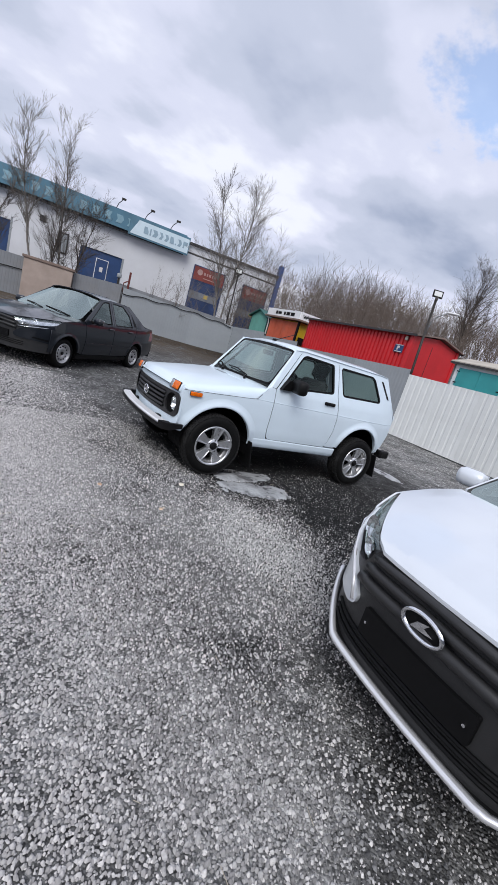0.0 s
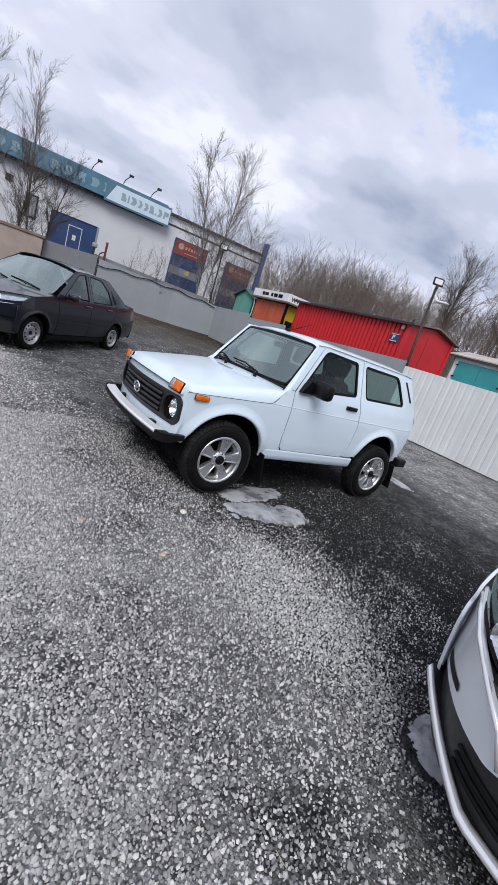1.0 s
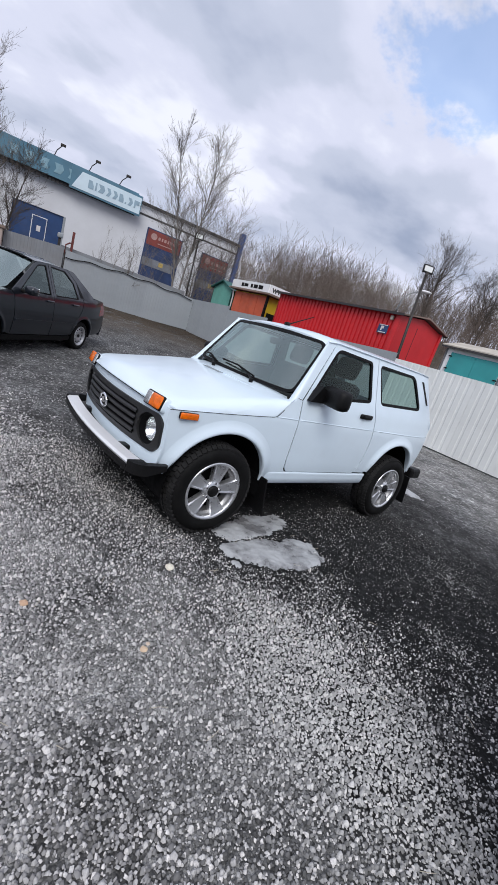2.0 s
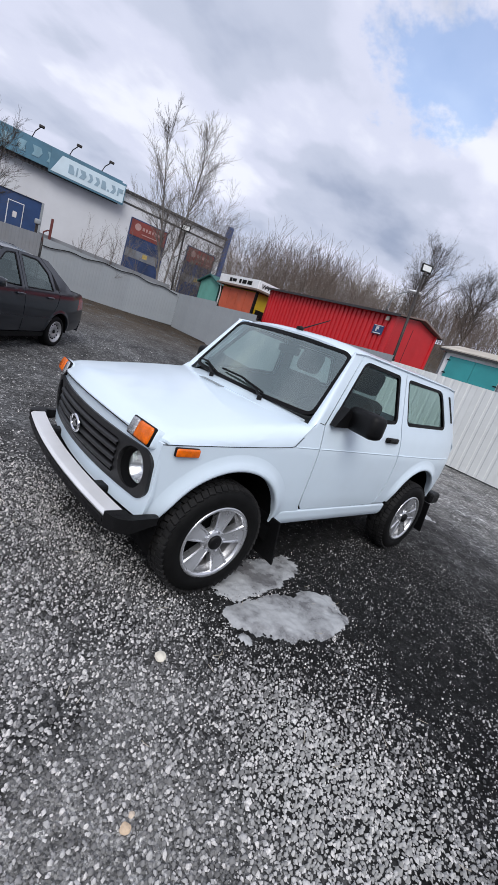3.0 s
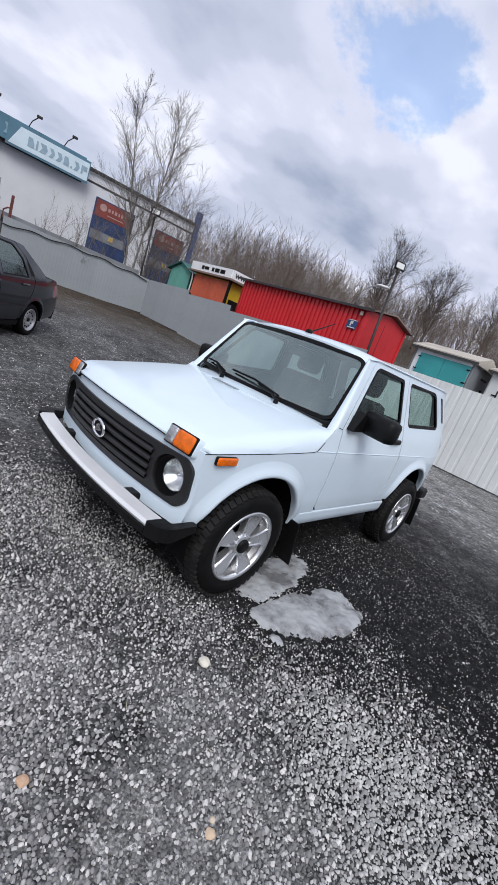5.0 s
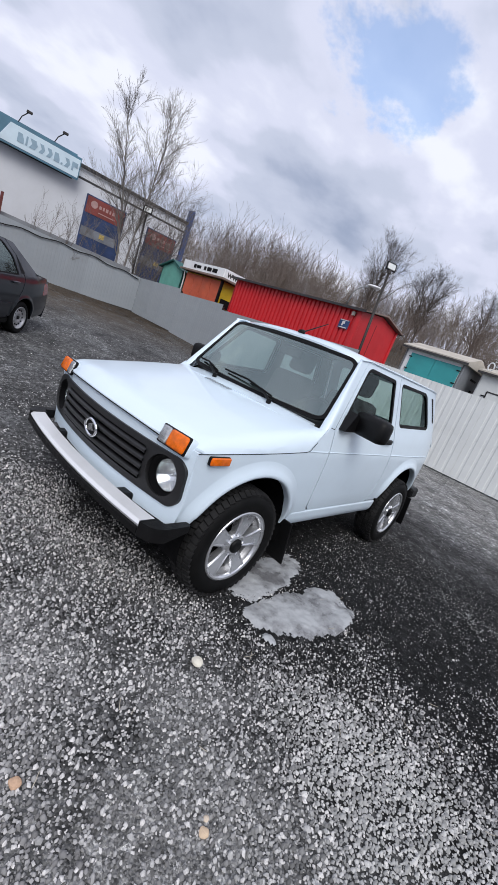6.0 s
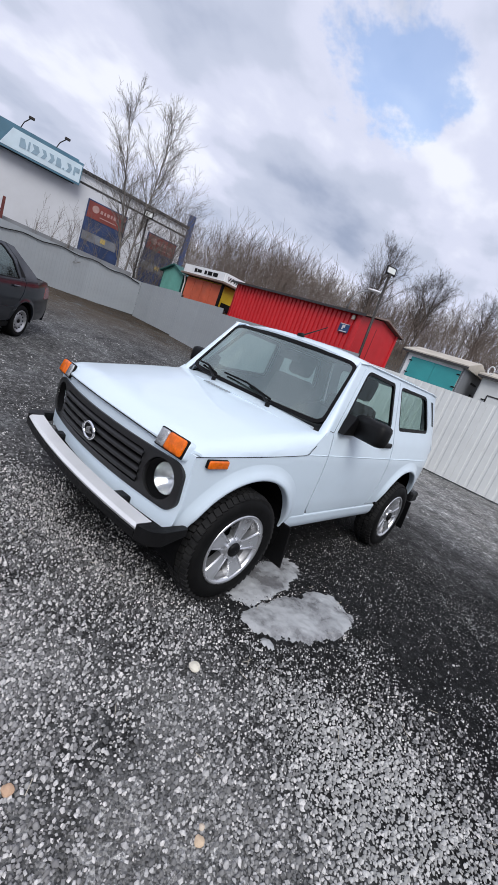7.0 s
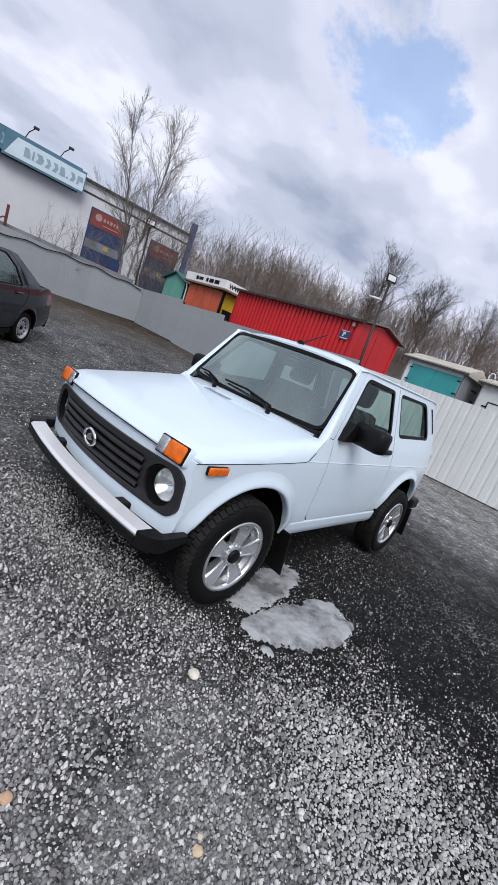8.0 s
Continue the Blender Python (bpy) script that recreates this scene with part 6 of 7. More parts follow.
        for wx, ac in ((-1.238, fa), (1.238, ra)):
            wheel(car, wx, sgn * (0.70 if wx < 0 else 0.73), 0.29, sgn, 0.29, 0.185, 0.175, "steel" if steel else "alloy", False)
            part("arch_flare", arch_lip(saloon_half, *ac, sgn, 4, 176, 0.014, 0.06), paint, car, smooth=True)
            ws = arc(ac[0], ac[1], ac[2] + 0.004, -5, 185, 14)
            bm = bmesh.new()
            rows = [[bm.verts.new((px, sgn * (yy or saloon_half(px, 0.5) - 0.025), pz)) for px, pz in ws] for yy in (0, 0.45)]
            for i in range(len(ws) - 1):
                bm.faces.new((rows[0][i], rows[0][i + 1], rows[1][i + 1], rows[1][i]))
            bm.faces.new(rows[1])
            part("wheel_well", bm, M["inner"], car)
        seat(car, -0.15, sgn * 0.36, 0.38, 16)
        part("tail_lamp", panel(rounded([(1.86, 0.72), (2.12, 0.74), (2.10, 0.93), (1.94, 0.93)], 0.03), lambda u, v: fn(u, v, -0.005), (), 0.1, 0.1, inw), M["red_lens"], car, smooth=True)
        # headlamp between hood and bumper
        def lamp_fn(u, v, k=0.0):
            P = Vector((-2.020 + 0.60 * u ** 1.25, 0.325 + 0.475 * u, 0.785 + 0.085 * u))
            yq = 0.395 + 0.395 * u
            Q = Vector((saloon_nose(yq, 0.64) + 0.012, yq, 0.665 + 0.10 * u))
            p = P.lerp(Q, v) + Vector((-0.5, 0.55, 0.65)) * (0.03 * math.sin(math.pi * v) * (1 - 0.4 * u) - k)
            return (p.x, sgn * p.y, p.z)
        sq = [(0.0, 0.0), (1.0, 0.0), (1.0, 1.0), (0.0, 1.0)]
        lp = part("headlamp", panel(sq, lambda u, v: lamp_fn(u, v, 0.035), (), 0.1, 0.2), lamp, car, "clear headlamp with dark surround", smooth=True)
        part("lamp_glass", panel(sq, lamp_fn, (), 0.08, 0.2, out=Vector((-1, sgn * 0.7, 0.8))), M["lens"], lp, smooth=True)
        for u0, r in ((0.17, 0.045), (0.45, 0.07)):
            c = Vector(lamp_fn(u0, 0.5, 0.03))
            bm = lathe([(0.002, -0.03), (r * 0.6, -0.018), (r, 0.014)], 20)
            part("reflector", bm, M["chrome"], lp, smooth=True, m=Matrix.Translation(c) @ Matrix.Rotation(math.pi / 2 - sgn * 0.4, 4, "Z"))
        part("lamp_rim", add_tube(bmesh.new(), [lamp_fn(t / 10, 1.0) for t in range(11)], 0.007, 6), M["rubber"], lp)
        # corner piece of the bumper in body colour with bright edges
        S = lambda u, v, k=0.0: (saloon_nose(u, v) - k, sgn * u, v)
        corner = rounded([(0.345, 0.530), (0.355, 0.490), (0.41, 0.468), (0.58, 0.462), (0.70, 0.455), (0.80, 0.43), (0.80, 0.785), (0.70, 0.74), (0.56, 0.68), (0.43, 0.61)], 0.015)
        part("bumper_corner", panel(corner, lambda u, v: S(u, v, 0.022), (), 0.04, 0.05, (1, 0, 0), 0.03), paint, car, smooth=True)
        part("bumper_side", panel([(-1.64, 0.30), (-1.575, 0.30), (-1.575, 0.72), (-1.64, 0.70)], lambda u, v: fn(u, v, -0.002), (), 0.05, 0.1, inw), paint, car, smooth=True)
        if lip:
            edge = [S(*q, 0.026) for q in ((0.37, 0.50), (0.42, 0.585), (0.52, 0.65), (0.64, 0.70), (0.72, 0.738), (0.78, 0.765))]
            part("bright_strip", add_tube(bmesh.new(), edge, 0.010, 8), M["lip_silver"], car, "chrome strip", smooth=True)
        else:
            edge = [S(*q, 0.024) for q in ((0.40, 0.655), (0.52, 0.668), (0.64, 0.690), (0.74, 0.712))]
            part("bright_strip", add_tube(bmesh.new(), edge, 0.008, 6), M["chrome"], car, "chrome strip", smooth=True)
        part("side_slot", panel(rounded([(0.60, 0.50), (0.745, 0.475), (0.765, 0.505), (0.61, 0.525)], 0.01), lambda u, v: S(u, v, 0.027), (), 0.05, 1), M["rubber"], car)
    N = lambda u, v, k=0.0: (saloon_nose(u, v) - k, u, v)
    mask = rounded([(-0.77, 0.26), (0.77, 0.26), (0.785, 0.44), (0.785, 0.64), (0.42, 0.665), (0.33, 0.785), (-0.33, 0.785), (-0.42, 0.665), (-0.785, 0.64), (-0.785, 0.44)], 0.03)
    front = part("front_bumper", panel(mask, N, (), 0.05, 0.05, (1, 0, 0), 0.05), M["mask"], car, "black grille and bumper face", smooth=True)
    for z0, w0, r in ((0.748, 0.33, 0.020), (0.690, 0.36, 0.022), (0.628, 0.38, 0.026)):
        pts = [N(-w0 + 2 * w0 * i / 16, z0 + 0.016 * (1 - abs(i / 8 - 1) ** 2) - 0.01, 0.010) for i in range(17)]
        part("grille_rib", add_tube(bmesh.new(), pts, r, 10), M["mask"], front, smooth=True)
    part("plate_holder", panel(rounded([(-0.27, 0.425), (0.27, 0.425), (0.27, 0.545), (-0.27, 0.545)], 0.012), lambda u, v: N(u, v, 0.022), (), 0.06, 0.2, (1, 0, 0), 0.02), M["plate_black"], front, "empty black plate holder")
    for y in (-0.24, 0.24):
        part("plate_screw", add_tube(bmesh.new(), [N(y, 0.485, 0.02), N(y, 0.485, 0.027)], 0.006, 8), M["chrome"], front)
    for z0 in (0.345, 0.375, 0.405):
        part("intake_bar", add_tube(bmesh.new(), [N(-0.5 + i / 12, z0, 0.006) for i in range(13)], 0.009, 6), M["rubber"], front)
    if lip:
        bm = bmesh.new()
        rings = []
        for i in range(41):
            y = -0.775 + 1.55 * i / 40
            a = abs(y)
            dz = 0.22 * max(0.0, a - 0.375)
            b = max(0.0, a - 0.375)
            x = -2.040 + 0.15 * a * a + 0.5 * b + 0.6 * b * b
            rings.append([bm.verts.new((x + dx, y * (1 + 0.02), z + dz)) for dx, z in ((-0.018, 0.274), (-0.032, 0.283), (-0.030, 0.297), (-0.016, 0.305), (0.006, 0.301), (0.006, 0.280))])
        for q, w in zip(rings, rings[1:]):
            for k in range(6):
                bm.faces.new((q[k], q[(k + 1) % 6], w[(k + 1) % 6], w[k]))
        shelf = bmesh.new()
        rows = [[shelf.verts.new((r[4].co.x + dx, r[4].co.y, r[4].co.z + dz)) for dx, dz in ((-0.004, -0.004), (0.12, 0.004), (0.12, -0.03), (-0.004, -0.02))] for r in rings]
        for q, w in zip(rows, rows[1:]):
            for k in range(4):
                shelf.faces.new((q[k], q[(k + 1) % 4], w[(k + 1) % 4], w[k]))
        part("lip_shelf", shelf, M["trim"], front, "black lower bumper shelf")
        part("bumper_lip", bm, M["lip_silver"], front, "bright silver lower bumper lip", smooth=True)
    bd = new("badge")
    bd.parent, bd.matrix_local = car, Matrix.Translation((saloon_nose(0, 0.68) - 0.042, 0, 0.668)) @ Matrix.Rotation(radians(-8), 4, "Y")
    tagged(bd, "chrome oval badge")
    ring, loops = bmesh.new(), []
    for k in range(36):
        a = k * math.tau / 36
        cy, cz = 0.088 * math.cos(a), 0.048 * math.sin(a)
        loops.append([ring.verts.new((dx, cy + e * math.cos(a), cz + e * math.sin(a))) for dx, e in ((0.0, 0.008), (-0.010, 0.004), (-0.010, -0.004), (0.0, -0.008))])
    for k in range(36):
        q, w = loops[k], loops[(k + 1) % 36]
        for j in range(3):
            ring.faces.new((q[j], q[j + 1], w[j + 1], w[j]))
    part("badge_ring", ring, M["chrome"], bd, smooth=True)
    part("badge_field", panel([(0.084 * math.cos(k * math.tau / 24), 0.044 * math.sin(k * math.tau / 24)) for k in range(24)], lambda u, v: (0.002, u, v), (), 1, 1), M["rubber"], bd)
    part("badge_shape", prism([(0.045, -0.022), (0.020, 0.012), (-0.03, 0.030), (-0.012, 0.006), (-0.055, -0.004), (-0.01, -0.014)], "x", -0.008, 0.002), M["chrome"], bd)

    # hood
    def hood_fn(u, v):
        f = (u + 2.06) / 1.14
        z = 0.795 + 0.215 * f - 0.04 * f * f - 0.030 * (abs(v) / 0.8) ** 3 + 0.01
        if u < -1.98:
            z -= 2.2 * (-1.98 - u) ** 1.5
        return (u, v, z + 0.010 * math.cos(min(1.0, abs(v) / 0.5) * math.pi) * 0.5)
    ho = [(-2.032, 0.0), (-2.03, 0.12), (-2.026, 0.22), (-2.02, 0.30)] + [(-2.020 + 0.60 * (k / 10) ** 1.25, 0.321 + 0.475 * k / 10) for k in range(1, 11)] + [(-1.38, 0.822), (-1.10, 0.834), (-0.86, 0.80), (-0.90, 0.60), (-0.955, 0.3), (-0.97, 0.0)]
    ho = ho + [(x, -y) for x, y in ho[-2:0:-1]]
    part("hood", panel(ho, hood_fn, (), 0.05, 0.05, (0, 0, -1), 0.015), paint, car, smooth=True)

    def scr(u, v, k=0.0):
        half = 0.755 + (0.565 - 0.755) * v
        return (-0.885 + 0.80 * v - 0.085 * (1 - u * u) + k, u * half, 0.955 + 0.475 * v + 0.035 * (1 - u * u) * (0.4 + v * 0.5))
    so = rounded([(-1, 0), (1, 0), (1, 1), (-1, 1)], 0.1, 4)
    part("windscreen", panel(so, scr, (), 0.12, 0.12, out=Vector((-1, 0, 1))), M["screen_sky"], car, smooth=True)
    part("windscreen_seal", panel(so, lambda u, v: scr(u, v, 0.006), [inset(so, 0.045)], 0.12, 0.12), M["rubber"], car, smooth=True)
    for y0, y1 in ((-0.55, 0.05), (0.05, 0.55)):
        a, b = Vector(scr(y0 / 0.75, 0.04, -0.02)), Vector(scr(y1 / 0.75, 0.13, -0.012))
        part("wiper", add_tube(bmesh.new(), [a, (a + b) / 2 + Vector((-0.012, 0, 0.012)), b], 0.009, 5), M["trim"], car)
    def roof_fn(u, v):
        w = saloon_half(u, 1.45)
        z = 1.447 + 0.055 * (1 - abs(v) ** 3) - 0.05 * ((u - 0.35) / 0.6) ** 2 * (1 if u > 0.35 else 0.5)
        return (u - 0.05 * (1 - v * v) * (1 if u < 0 else 0), v * w, z)
    part("roof", panel([(-0.13, -1), (-0.13, 0), (-0.13, 1), (1.02, 1), (1.10, 0), (1.02, -1)], roof_fn, (), 0.08, 0.1, (0, 0, -1)), paint, car, smooth=True)
    part("roof_antenna", box((0.92, 0, 1.475), (0.12, 0.04, 0.05), 0.015), M["trim"], car)
    def bk(u, v, k=0.0):
        half = 0.56 + (0.69 - 0.56) * v
        return (1.02 + 0.58 * v + 0.06 * (1 - u * u), u * half, 1.43 - 0.385 * v + 0.02 * (1 - u * u))
    part("rear_window", panel([(-1, 0), (1, 0), (1, 1), (-1, 1)], bk, (), 0.15, 0.2, out=Vector((1, 0, 1))), M["pane_dark"], car, smooth=True)
    part("boot_lid", panel([(1.58, -1), (2.10, -1), (2.14, 0), (2.10, 1), (1.58, 1), (1.64, 0)], lambda u, v: (u, v * (saloon_half(u, 1.0) - 0.01), 1.055 - 0.045 * (u - 1.58) / 0.5 + 0.02 * (1 - v * v)), (), 0.1, 0.15, (0, 0, -1)), paint, car, smooth=True)
    part("tail_panel", panel([(-1, 0.30), (1, 0.30), (1, 1.01), (-1, 1.01)], lambda u, v: (2.10 + 0.07 * (1 - u * u) + (0.05 if v < 0.6 else 0.0), u * (saloon_half(2.1, v) - 0.008), v), (), 0.15, 0.08), paint, car, smooth=True)
    part("dashboard", box((-0.66, 0, 0.84), (0.42, 1.40, 0.20), 0.06), M["inner"], car, smooth=True)
    part("floor_pan", box((0.2, 0, 0.26), (3.6, 1.1, 0.12)), M["inner"], car)
    part("engine_bay", box((-1.36, 0, 0.52), (1.1, 0.85, 0.44)), M["inner"], car)
    part("rear_bench", box((0.95, 0, 0.75), (0.16, 1.2, 0.62), 0.06, Matrix.Rotation(radians(18), 3, "Y")), M["seat"], car, smooth=True)
    return car


M["screen_sky"] = glass("raked_windscreen_glass", (0.74, 0.92, 0.89), 0.85, 0.36)
M["pane_dark"] = glass("side_glass", (0.7, 0.76, 0.75), 0.55)
M["mask"] = plain("dark_grey_bumper_plastic", (0.021, 0.021, 0.022), 0.42, 0.0, 0.15, 10, 0.2, spec=0.5)
M["lamp_inner"] = plain("lamp_surround", (0.02, 0.02, 0.022), 0.3, 0.0, 0.3, 12)
M["lamp_bright"] = plain("lamp_reflector_bowl", (0.62, 0.65, 0.70), 0.2, 0.8, 0.3, 12)
M["plate_black"] = plain("black_plate_plastic", (0.005, 0.005, 0.0055), 0.5, 0.0, 0.1, 9, spec=0.15)
M["lip_silver"] = plain("silver_lip_paint", (0.78, 0.78, 0.79), 0.22, 0.6, 0.04, 4, coat=0.6)
saloon(Matrix.Translation((-1.80, 5.50, 0.03)) @ Matrix.Rotation(radians(45.5), 4, "Z") @ Matrix.Rotation(radians(-1.0), 4, "Y"), M["car_dark"], "dark grey saloon car parked by the fence", False, M["lamp_bright"])
saloon(Matrix.Translation((0.336, -3.866, 0.0)) @ Matrix.Rotation(radians(-3.5), 4, "Z"), M["car_silver"], "silver saloon car with black grille and bright lip", True, M["lamp_inner"], False)


# ---- snow, stones ----
def snow_material():
    m, n, l, b = shader("dirty_ice", 0.45)
    d = ramp_node(n, l, noise_node(n, l, 4.2, 6, 0.62), [(0.45, 0.0), (0.60, 1.0)])
    c = mix_node(n, l, d, (0.40, 0.41, 0.42), (0.16, 0.16, 0.165))
    l.new(c, b.inputs["Base Color"])
    l.new(ramp_node(n, l, d, [(0.0, 0.5), (1.0, 0.2)]), b.inputs["Roughness"])
    bump_node(n, l, b, noise_node(n, l, 45, 5), 0.4, 0.01)
    return m


M["snow"] = snow_material()


def snow_patch(blobs, label, seed, high=0.03, ragged=1.0):
    """Melting snow: a thin uneven crust where the sum of soft lobes is high enough."""
    x0, x1 = min(b[0] - b[2] * 1.6 for b in blobs), max(b[0] + b[2] * 1.6 for b in blobs)
    y0, y1 = min(b[1] - b[3] * 1.6 - b[2] * abs(b[4]) for b in blobs), max(b[1] + b[3] * 1.6 + b[2] * abs(b[4]) for b in blobs)
    st = 0.012
    nx, ny = int((x1 - x0) / st) + 1, int((y1 - y0) / st) + 1
    def f(x, y):
        v = max(1 - math.hypot((x - cx) / rx, ((y - cy) - sl * (x - cx)) / ry) for cx, cy, rx, ry, sl in blobs)
        return v + ragged * 0.42 * noise.noise((x * 6 + seed, y * 6, seed)) + ragged * 0.22 * noise.noise((x * 19, y * 19 + seed, 3)) + 0.1 * noise.noise((x * 50, y * 50, seed))
    bm = bmesh.new()
    g = {}
    for i in range(nx):
        for j in range(ny):
            x, y = x0 + i * st, y0 + j * st
            v = f(x, y)
            if v > -0.08:
                z = 0.001 + high * min(1, max(0, v * 2.2)) ** 0.6 + 0.006 * noise.noise((x * 30, y * 30, 0))
                g[i, j] = bm.verts.new((x, y, gz(x, y) + z))
    for i, j in list(g):
        if (i + 1, j) in g and (i, j + 1) in g and (i + 1, j + 1) in g:
            bm.faces.new((g[i, j], g[i + 1, j], g[i + 1, j + 1], g[i, j + 1]))
    lone = [v for v in bm.verts if not v.link_faces]
    bmesh.ops.delete(bm, geom=lone, context="VERTS")
    ob = new("snow_patch", mesh_of("snow_patch", bm, M["snow"], True))
    tagged(ob, label, "snow")


snow_patch([(-0.66, -1.07, 0.40, 0.17, -0.16), (-0.92, -1.00, 0.18, 0.11, -0.1), (-1.05, -1.13, 0.04, 0.05, 0.0), (-0.40, -1.05, 0.18, 0.12, 0.0), (-0.42, -1.22, 0.2, 0.07, 0.1)], "thin melting patch of dirty snow beside the front wheel", 1, 0.016, 0.75)
snow_patch([(-0.62, -0.71, 0.40, 0.15, 0.10)], "flat grey ice crust under the car sill", 5, 0.010, 0.6)
snow_patch([(2.72, 0.0, 0.13, 0.36, 0.0)], "small melting strip of snow behind the rear wheel", 9, 0.02)
snow_patch([(-1.10, -3.15, 0.20, 0.17, 0.0)], "small patch of grey ice under the silver bumper", 14, 0.014, 0.2)


GRAVEL_EDGE = [(-4.7, -1.62), (-3.7, -1.60), (-3.3, -1.46), (-3.05, -1.30), (-2.8, -1.02), (-2.45, -0.74), (-2.2, -0.76), (-1.9, -0.80), (-1.68, -0.86), (-1.48, -1.10), (-1.25, -1.28), (-0.9, -1.42), (0.6, -1.75), (2.5, -2.2)]


def gravel_cover(x, y):
    """How thickly loose stones lie, 0 to 1: dense in the yard, thinning out past a ragged edge towards the cars."""
    for cx, cy, rx, ry in ((-0.66, -1.07, 0.40, 0.17), (-0.62, -0.71, 0.40, 0.14), (2.72, 0.0, 0.14, 0.36), (-1.13, -3.14, 0.22, 0.18)):
        if math.hypot((x - cx) / rx, (y - cy) / ry) < 1:
            return 0.02
    if (x > -1.35 and y < -3.25) or (x > -1.3 and abs(y) < 0.5):
        return 0.03
    past = x - interp(GRAVEL_EDGE, y) + 0.30 * noise.noise((x * 1.6, y * 1.6, 7.0))
    c = 0.98 - 0.70 * min(1.0, max(0.0, (past + 0.15) / 0.55)) - 0.16 * min(1.0, max(0.0, (past - 0.5) / 0.8))
    c += 0.50 * noise.noise((x * 0.9, y * 0.9, 4.0)) * (1.0 if past < 0 else 0.5) + 0.36 * noise.noise((x * 2.6, y * 2.6, 9.0)) + 0.25 * noise.noise((x * 7, y * 7, 2.0))
    # thinning out towards the open yard
    thin = min(1.0, max(0.0, (x + 5.2) / 2.2)) * min(1.0, max(0.0, (y + 4.7) / 1.0))
    return max(0.13, min(1.0, c)) * thin


def stone_field(rnd, zones, mean, spread, lo, hi):
    """Places and half sizes of stones strewn over zones of the yard."""
    pos = []
    for x0, x1, y0, y1, step, big in zones:
        nx, ny = int((x1 - x0) / step), int((y1 - y0) / step)
        jit = rnd.uniform(-0.5, 0.5, (nx, ny, 2)) * step
        keep = rnd.uniform(0, 1, (nx, ny))
        for i in range(nx):
            for j in range(ny):
                x, y = x0 + (i + 0.5) * step + jit[i, j, 0], y0 + (j + 0.5) * step + jit[i, j, 1]
                c = gravel_cover(x, y)
                if keep[i, j] < c * 0.86:
                    pos.append((x, y, gz(x, y), big * (0.5 + 0.5 * min(1.0, c * 1.3))))
    pos = np.array(pos)
    return pos[:, :3], np.clip(rnd.lognormal(math.log(mean), spread, len(pos)), lo, hi) * pos[:, 3]


def stones_mesh(rnd, pos, size, shape, flat):
    n, k = len(pos), len(shape)
    ax = rnd.uniform(0.68, 1.25, (n, 3)) * np.array([1, 1, flat])
    a, tx, ty = rnd.uniform(0, math.tau, n), rnd.uniform(-0.5, 0.5, (n, 1)), rnd.uniform(-0.5, 0.5, (n, 1))
    v = shape[None] * (1 + rnd.uniform(-0.26, 0.22, (n, k, 1))) * ax[:, None] * size[:, None, None]
    x, y, z = v[..., 0], v[..., 1], v[..., 2]
    z = z + tx * x + ty * y
    ca, sa = np.cos(a)[:, None], np.sin(a)[:, None]
    out = np.stack((x * ca - y * sa + pos[:, :1], x * sa + y * ca + pos[:, 1:2], z + pos[:, 2:3] + 0.002 + size[:, None] * rnd.uniform(0.12, 0.75, (n, 1))), -1).reshape(-1, 3)
    return out


def add_stones(verts, loops, totals, pts, k, faces):
    base = sum(len(v) for v in verts)
    n = len(pts) // k
    verts.append(pts)
    for f in faces:
        idx = (np.array(f)[None] + k * np.arange(n)[:, None] + base)
        loops.append(idx.ravel())
        totals.append(np.full(n, len(f)))


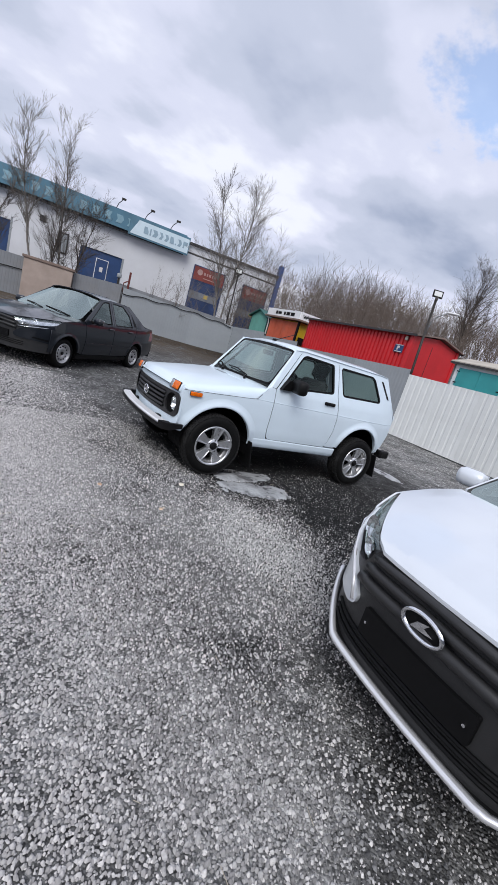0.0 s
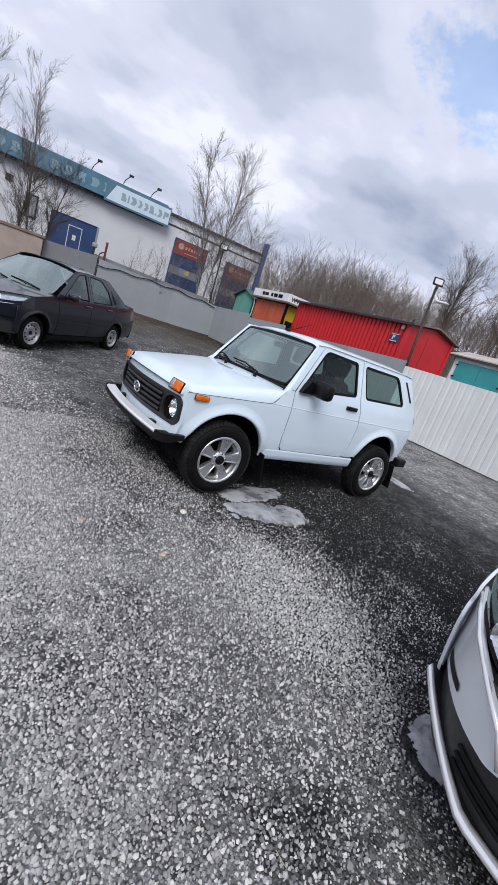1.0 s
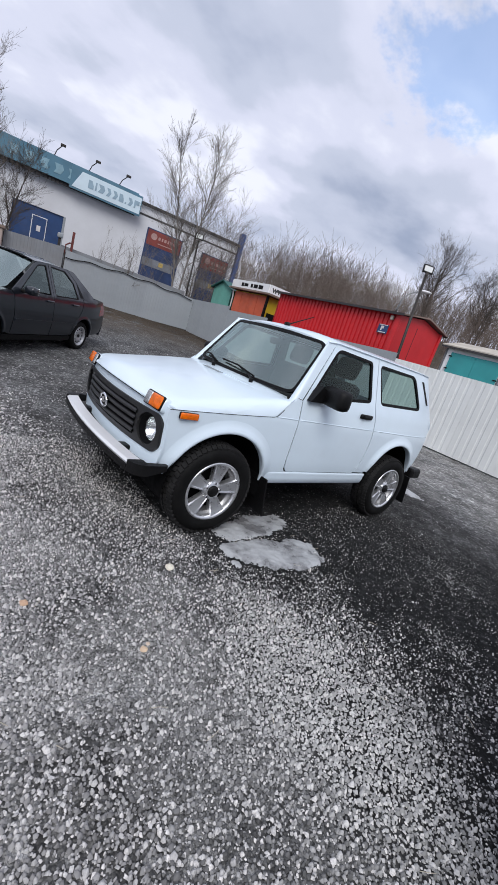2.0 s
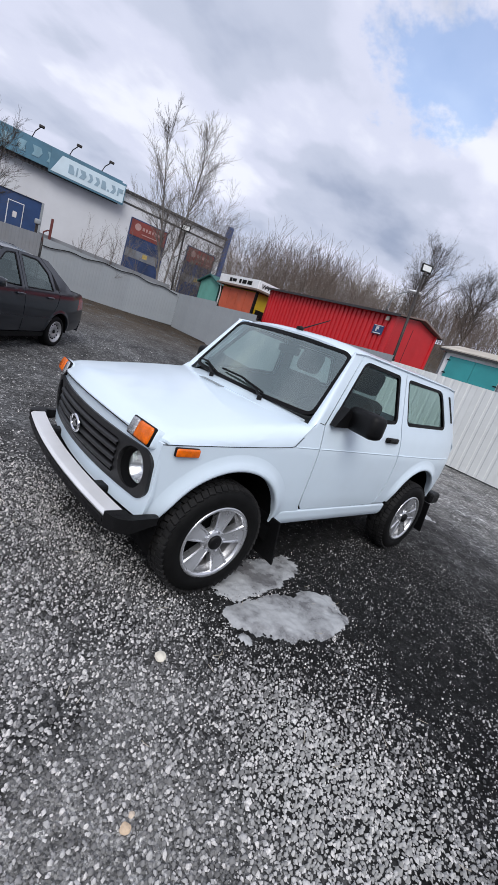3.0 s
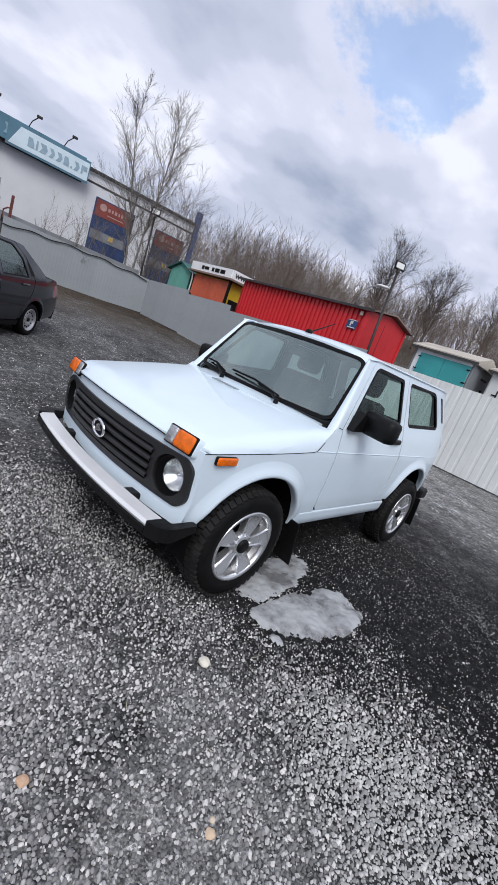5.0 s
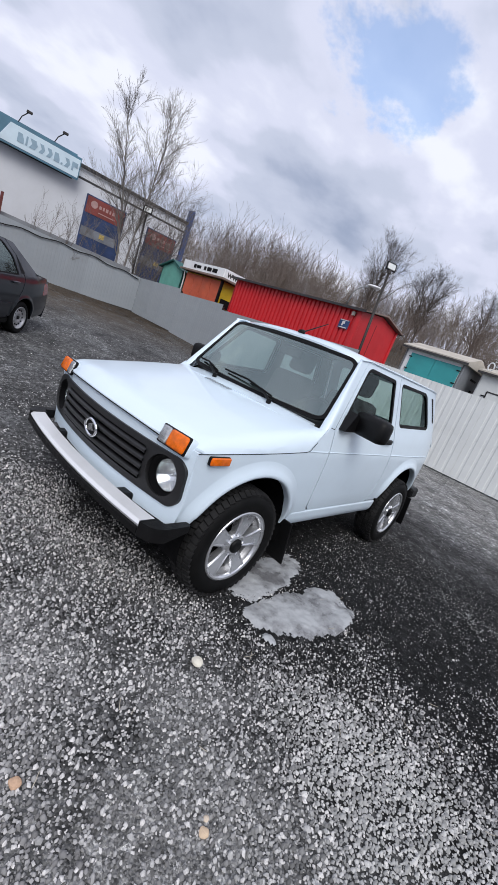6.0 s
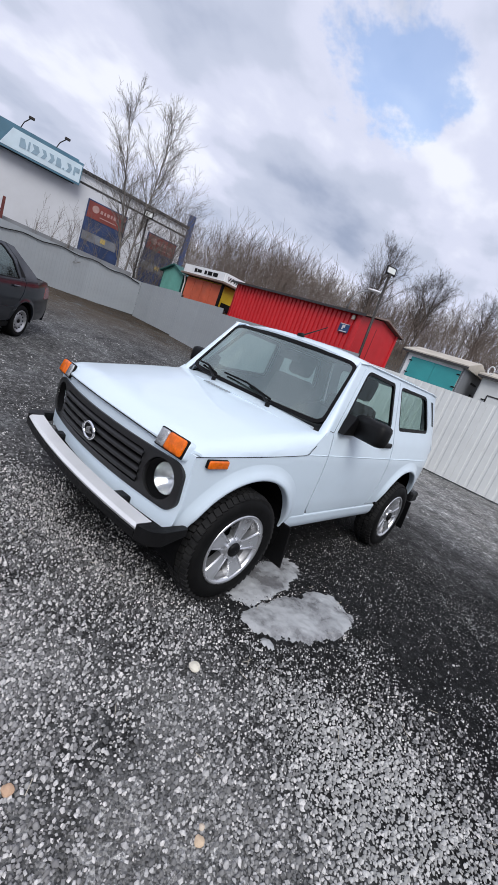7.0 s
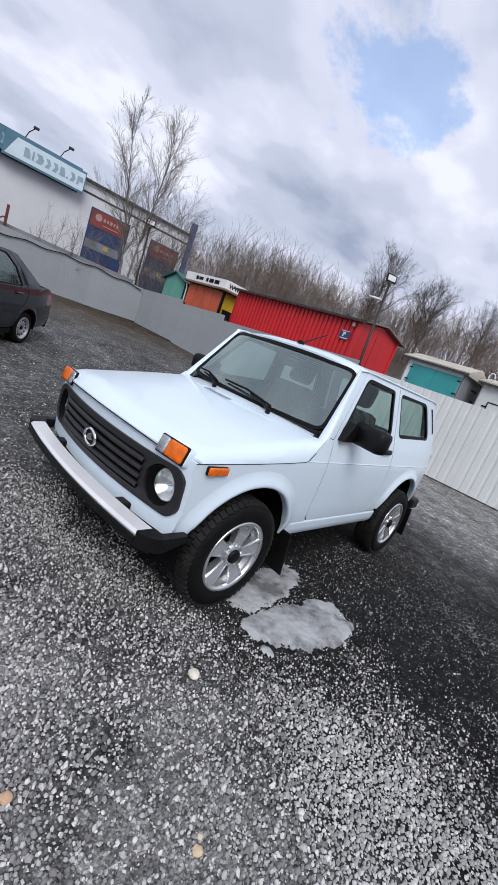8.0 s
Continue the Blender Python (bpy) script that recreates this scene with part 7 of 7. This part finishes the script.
def loose_stones():
    rnd = np.random.RandomState(3)
    hexa = [(math.cos(k * math.tau / 5), math.sin(k * math.tau / 5)) for k in range(5)]
    big_shape = np.array([(x, y, -0.55) for x, y in hexa] + [(x * 0.30 + 0.08, y * 0.30, 0.80) for x, y in hexa])
    big_faces = [(k, (k + 1) % 5, 5 + (k + 1) % 5, 5 + k) for k in range(5)] + [(5, 6, 7, 8, 9)]
    ridge_shape = np.array([(-1, -0.8, -0.5), (1, -0.8, -0.5), (1, 0.8, -0.5), (-1, 0.8, -0.5), (-0.5, 0.1, 0.7), (0.45, -0.1, 0.7)])
    ridge_faces = [(0, 1, 5, 4), (1, 2, 5), (2, 3, 4, 5), (3, 0, 4)]
    verts, loops, totals = [], [], []
    near = ((-3.6, 0.9, -4.7, 0.9, 0.0140, 1.0), (-5.2, -3.6, -3.0, 0.9, 0.024, 1.0))
    pos, size = stone_field(rnd, near, 0.0071, 0.25, 0.004, 0.0125)
    add_stones(verts, loops, totals, stones_mesh(rnd, pos, size, big_shape, 0.95), 10, big_faces)
    fine = ((-3.6, 1.6, -4.7, 0.9, 0.0125, 1.0), (-5.4, -0.4, 0.9, 3.6, 0.022, 1.9), (-6.0, 2.6, 3.6, 8.0, 0.05, 2.6), (0.9, 5.4, -3.2, 0.6, 0.024, 1.1))
    pos, size = stone_field(rnd, fine, 0.0040, 0.30, 0.002, 0.008)
    add_stones(verts, loops, totals, stones_mesh(rnd, pos, size, ridge_shape, 0.85), 6, ridge_faces)
    out, lp, tt = np.concatenate(verts), np.concatenate(loops), np.concatenate(totals)
    me = bpy.data.meshes.new("loose_gravel")
    me.vertices.add(len(out))
    me.vertices.foreach_set("co", out.ravel())
    me.loops.add(len(lp))
    me.loops.foreach_set("vertex_index", lp)
    me.polygons.add(len(tt))
    me.polygons.foreach_set("loop_start", np.concatenate(([0], np.cumsum(tt)[:-1])))
    me.polygons.foreach_set("loop_total", tt)
    me.update()
    me.validate()
    me.materials.append(M["stone"])
    tagged(new("loose_gravel", me), "grey crushed gravel strewn over the yard", "gravel", kind="stuff")


loose_stones()


def straw():
    rnd = random.Random(8)
    bm = bmesh.new()
    for i in range(90):
        x, y, a, ln = rnd.uniform(-3.6, -0.2), rnd.uniform(-4.4, 0.2), rnd.uniform(0, math.pi), rnd.uniform(0.02, 0.07)
        d = Vector((math.cos(a), math.sin(a), rnd.uniform(-0.1, 0.15)))
        c = Vector((x, y, gz(x, y) + 0.016))
        add_tube(bm, [c - d * ln / 2, c + Vector((rnd.uniform(-1, 1), rnd.uniform(-1, 1), 0)) * ln * 0.06, c + d * ln / 2], 0.0012, 3)
    ob = new("dry_straw", mesh_of("dry_straw", bm, plain("pale_straw", (0.50, 0.45, 0.36), 0.8, 0.0, 0.2, 20)))
    tagged(ob, "pale dry straw bits scattered over the gravel", "straw", kind="stuff")


straw()


def lone_stone(x, y, r, col, label, seed):
    bm = bmesh.new()
    bmesh.ops.create_icosphere(bm, subdivisions=3, radius=r)
    for v in bm.verts:
        v.co *= 1 + 0.22 * noise.noise(v.co / r * 1.3 + Vector((seed, 0, 0))) + 0.06 * noise.noise(v.co / r * 5)
        v.co.z *= 0.55
    ob = new("stone", mesh_of("stone", bm, plain("pale_stone_%d" % seed, col, 0.8, 0.0, 0.12, 30, 0.4), False))
    ob.location = (x, y, gz(x, y) + r * 0.42 + 0.006)
    tagged(ob, label, "stone")


lone_stone(-1.52, -1.085, 0.026, (0.72, 0.68, 0.58), "pale cream stone lying on the gravel", 1)
lone_stone(-1.89, -1.60, 0.016, (0.62, 0.47, 0.33), "tan stone lying on the gravel", 2)
lone_stone(-2.30, -1.19, 0.018, (0.55, 0.36, 0.24), "reddish tan stone lying on the gravel", 3)
lone_stone(-1.86, -1.575, 0.010, (0.60, 0.50, 0.40), "small tan stone lying on the gravel", 4)


for ob in list(bpy.data.objects):
    if ob.name.split(".")[0] in ("window_pane", "windscreen", "rear_window", "lamp_glass"):
        ob.visible_shadow = False
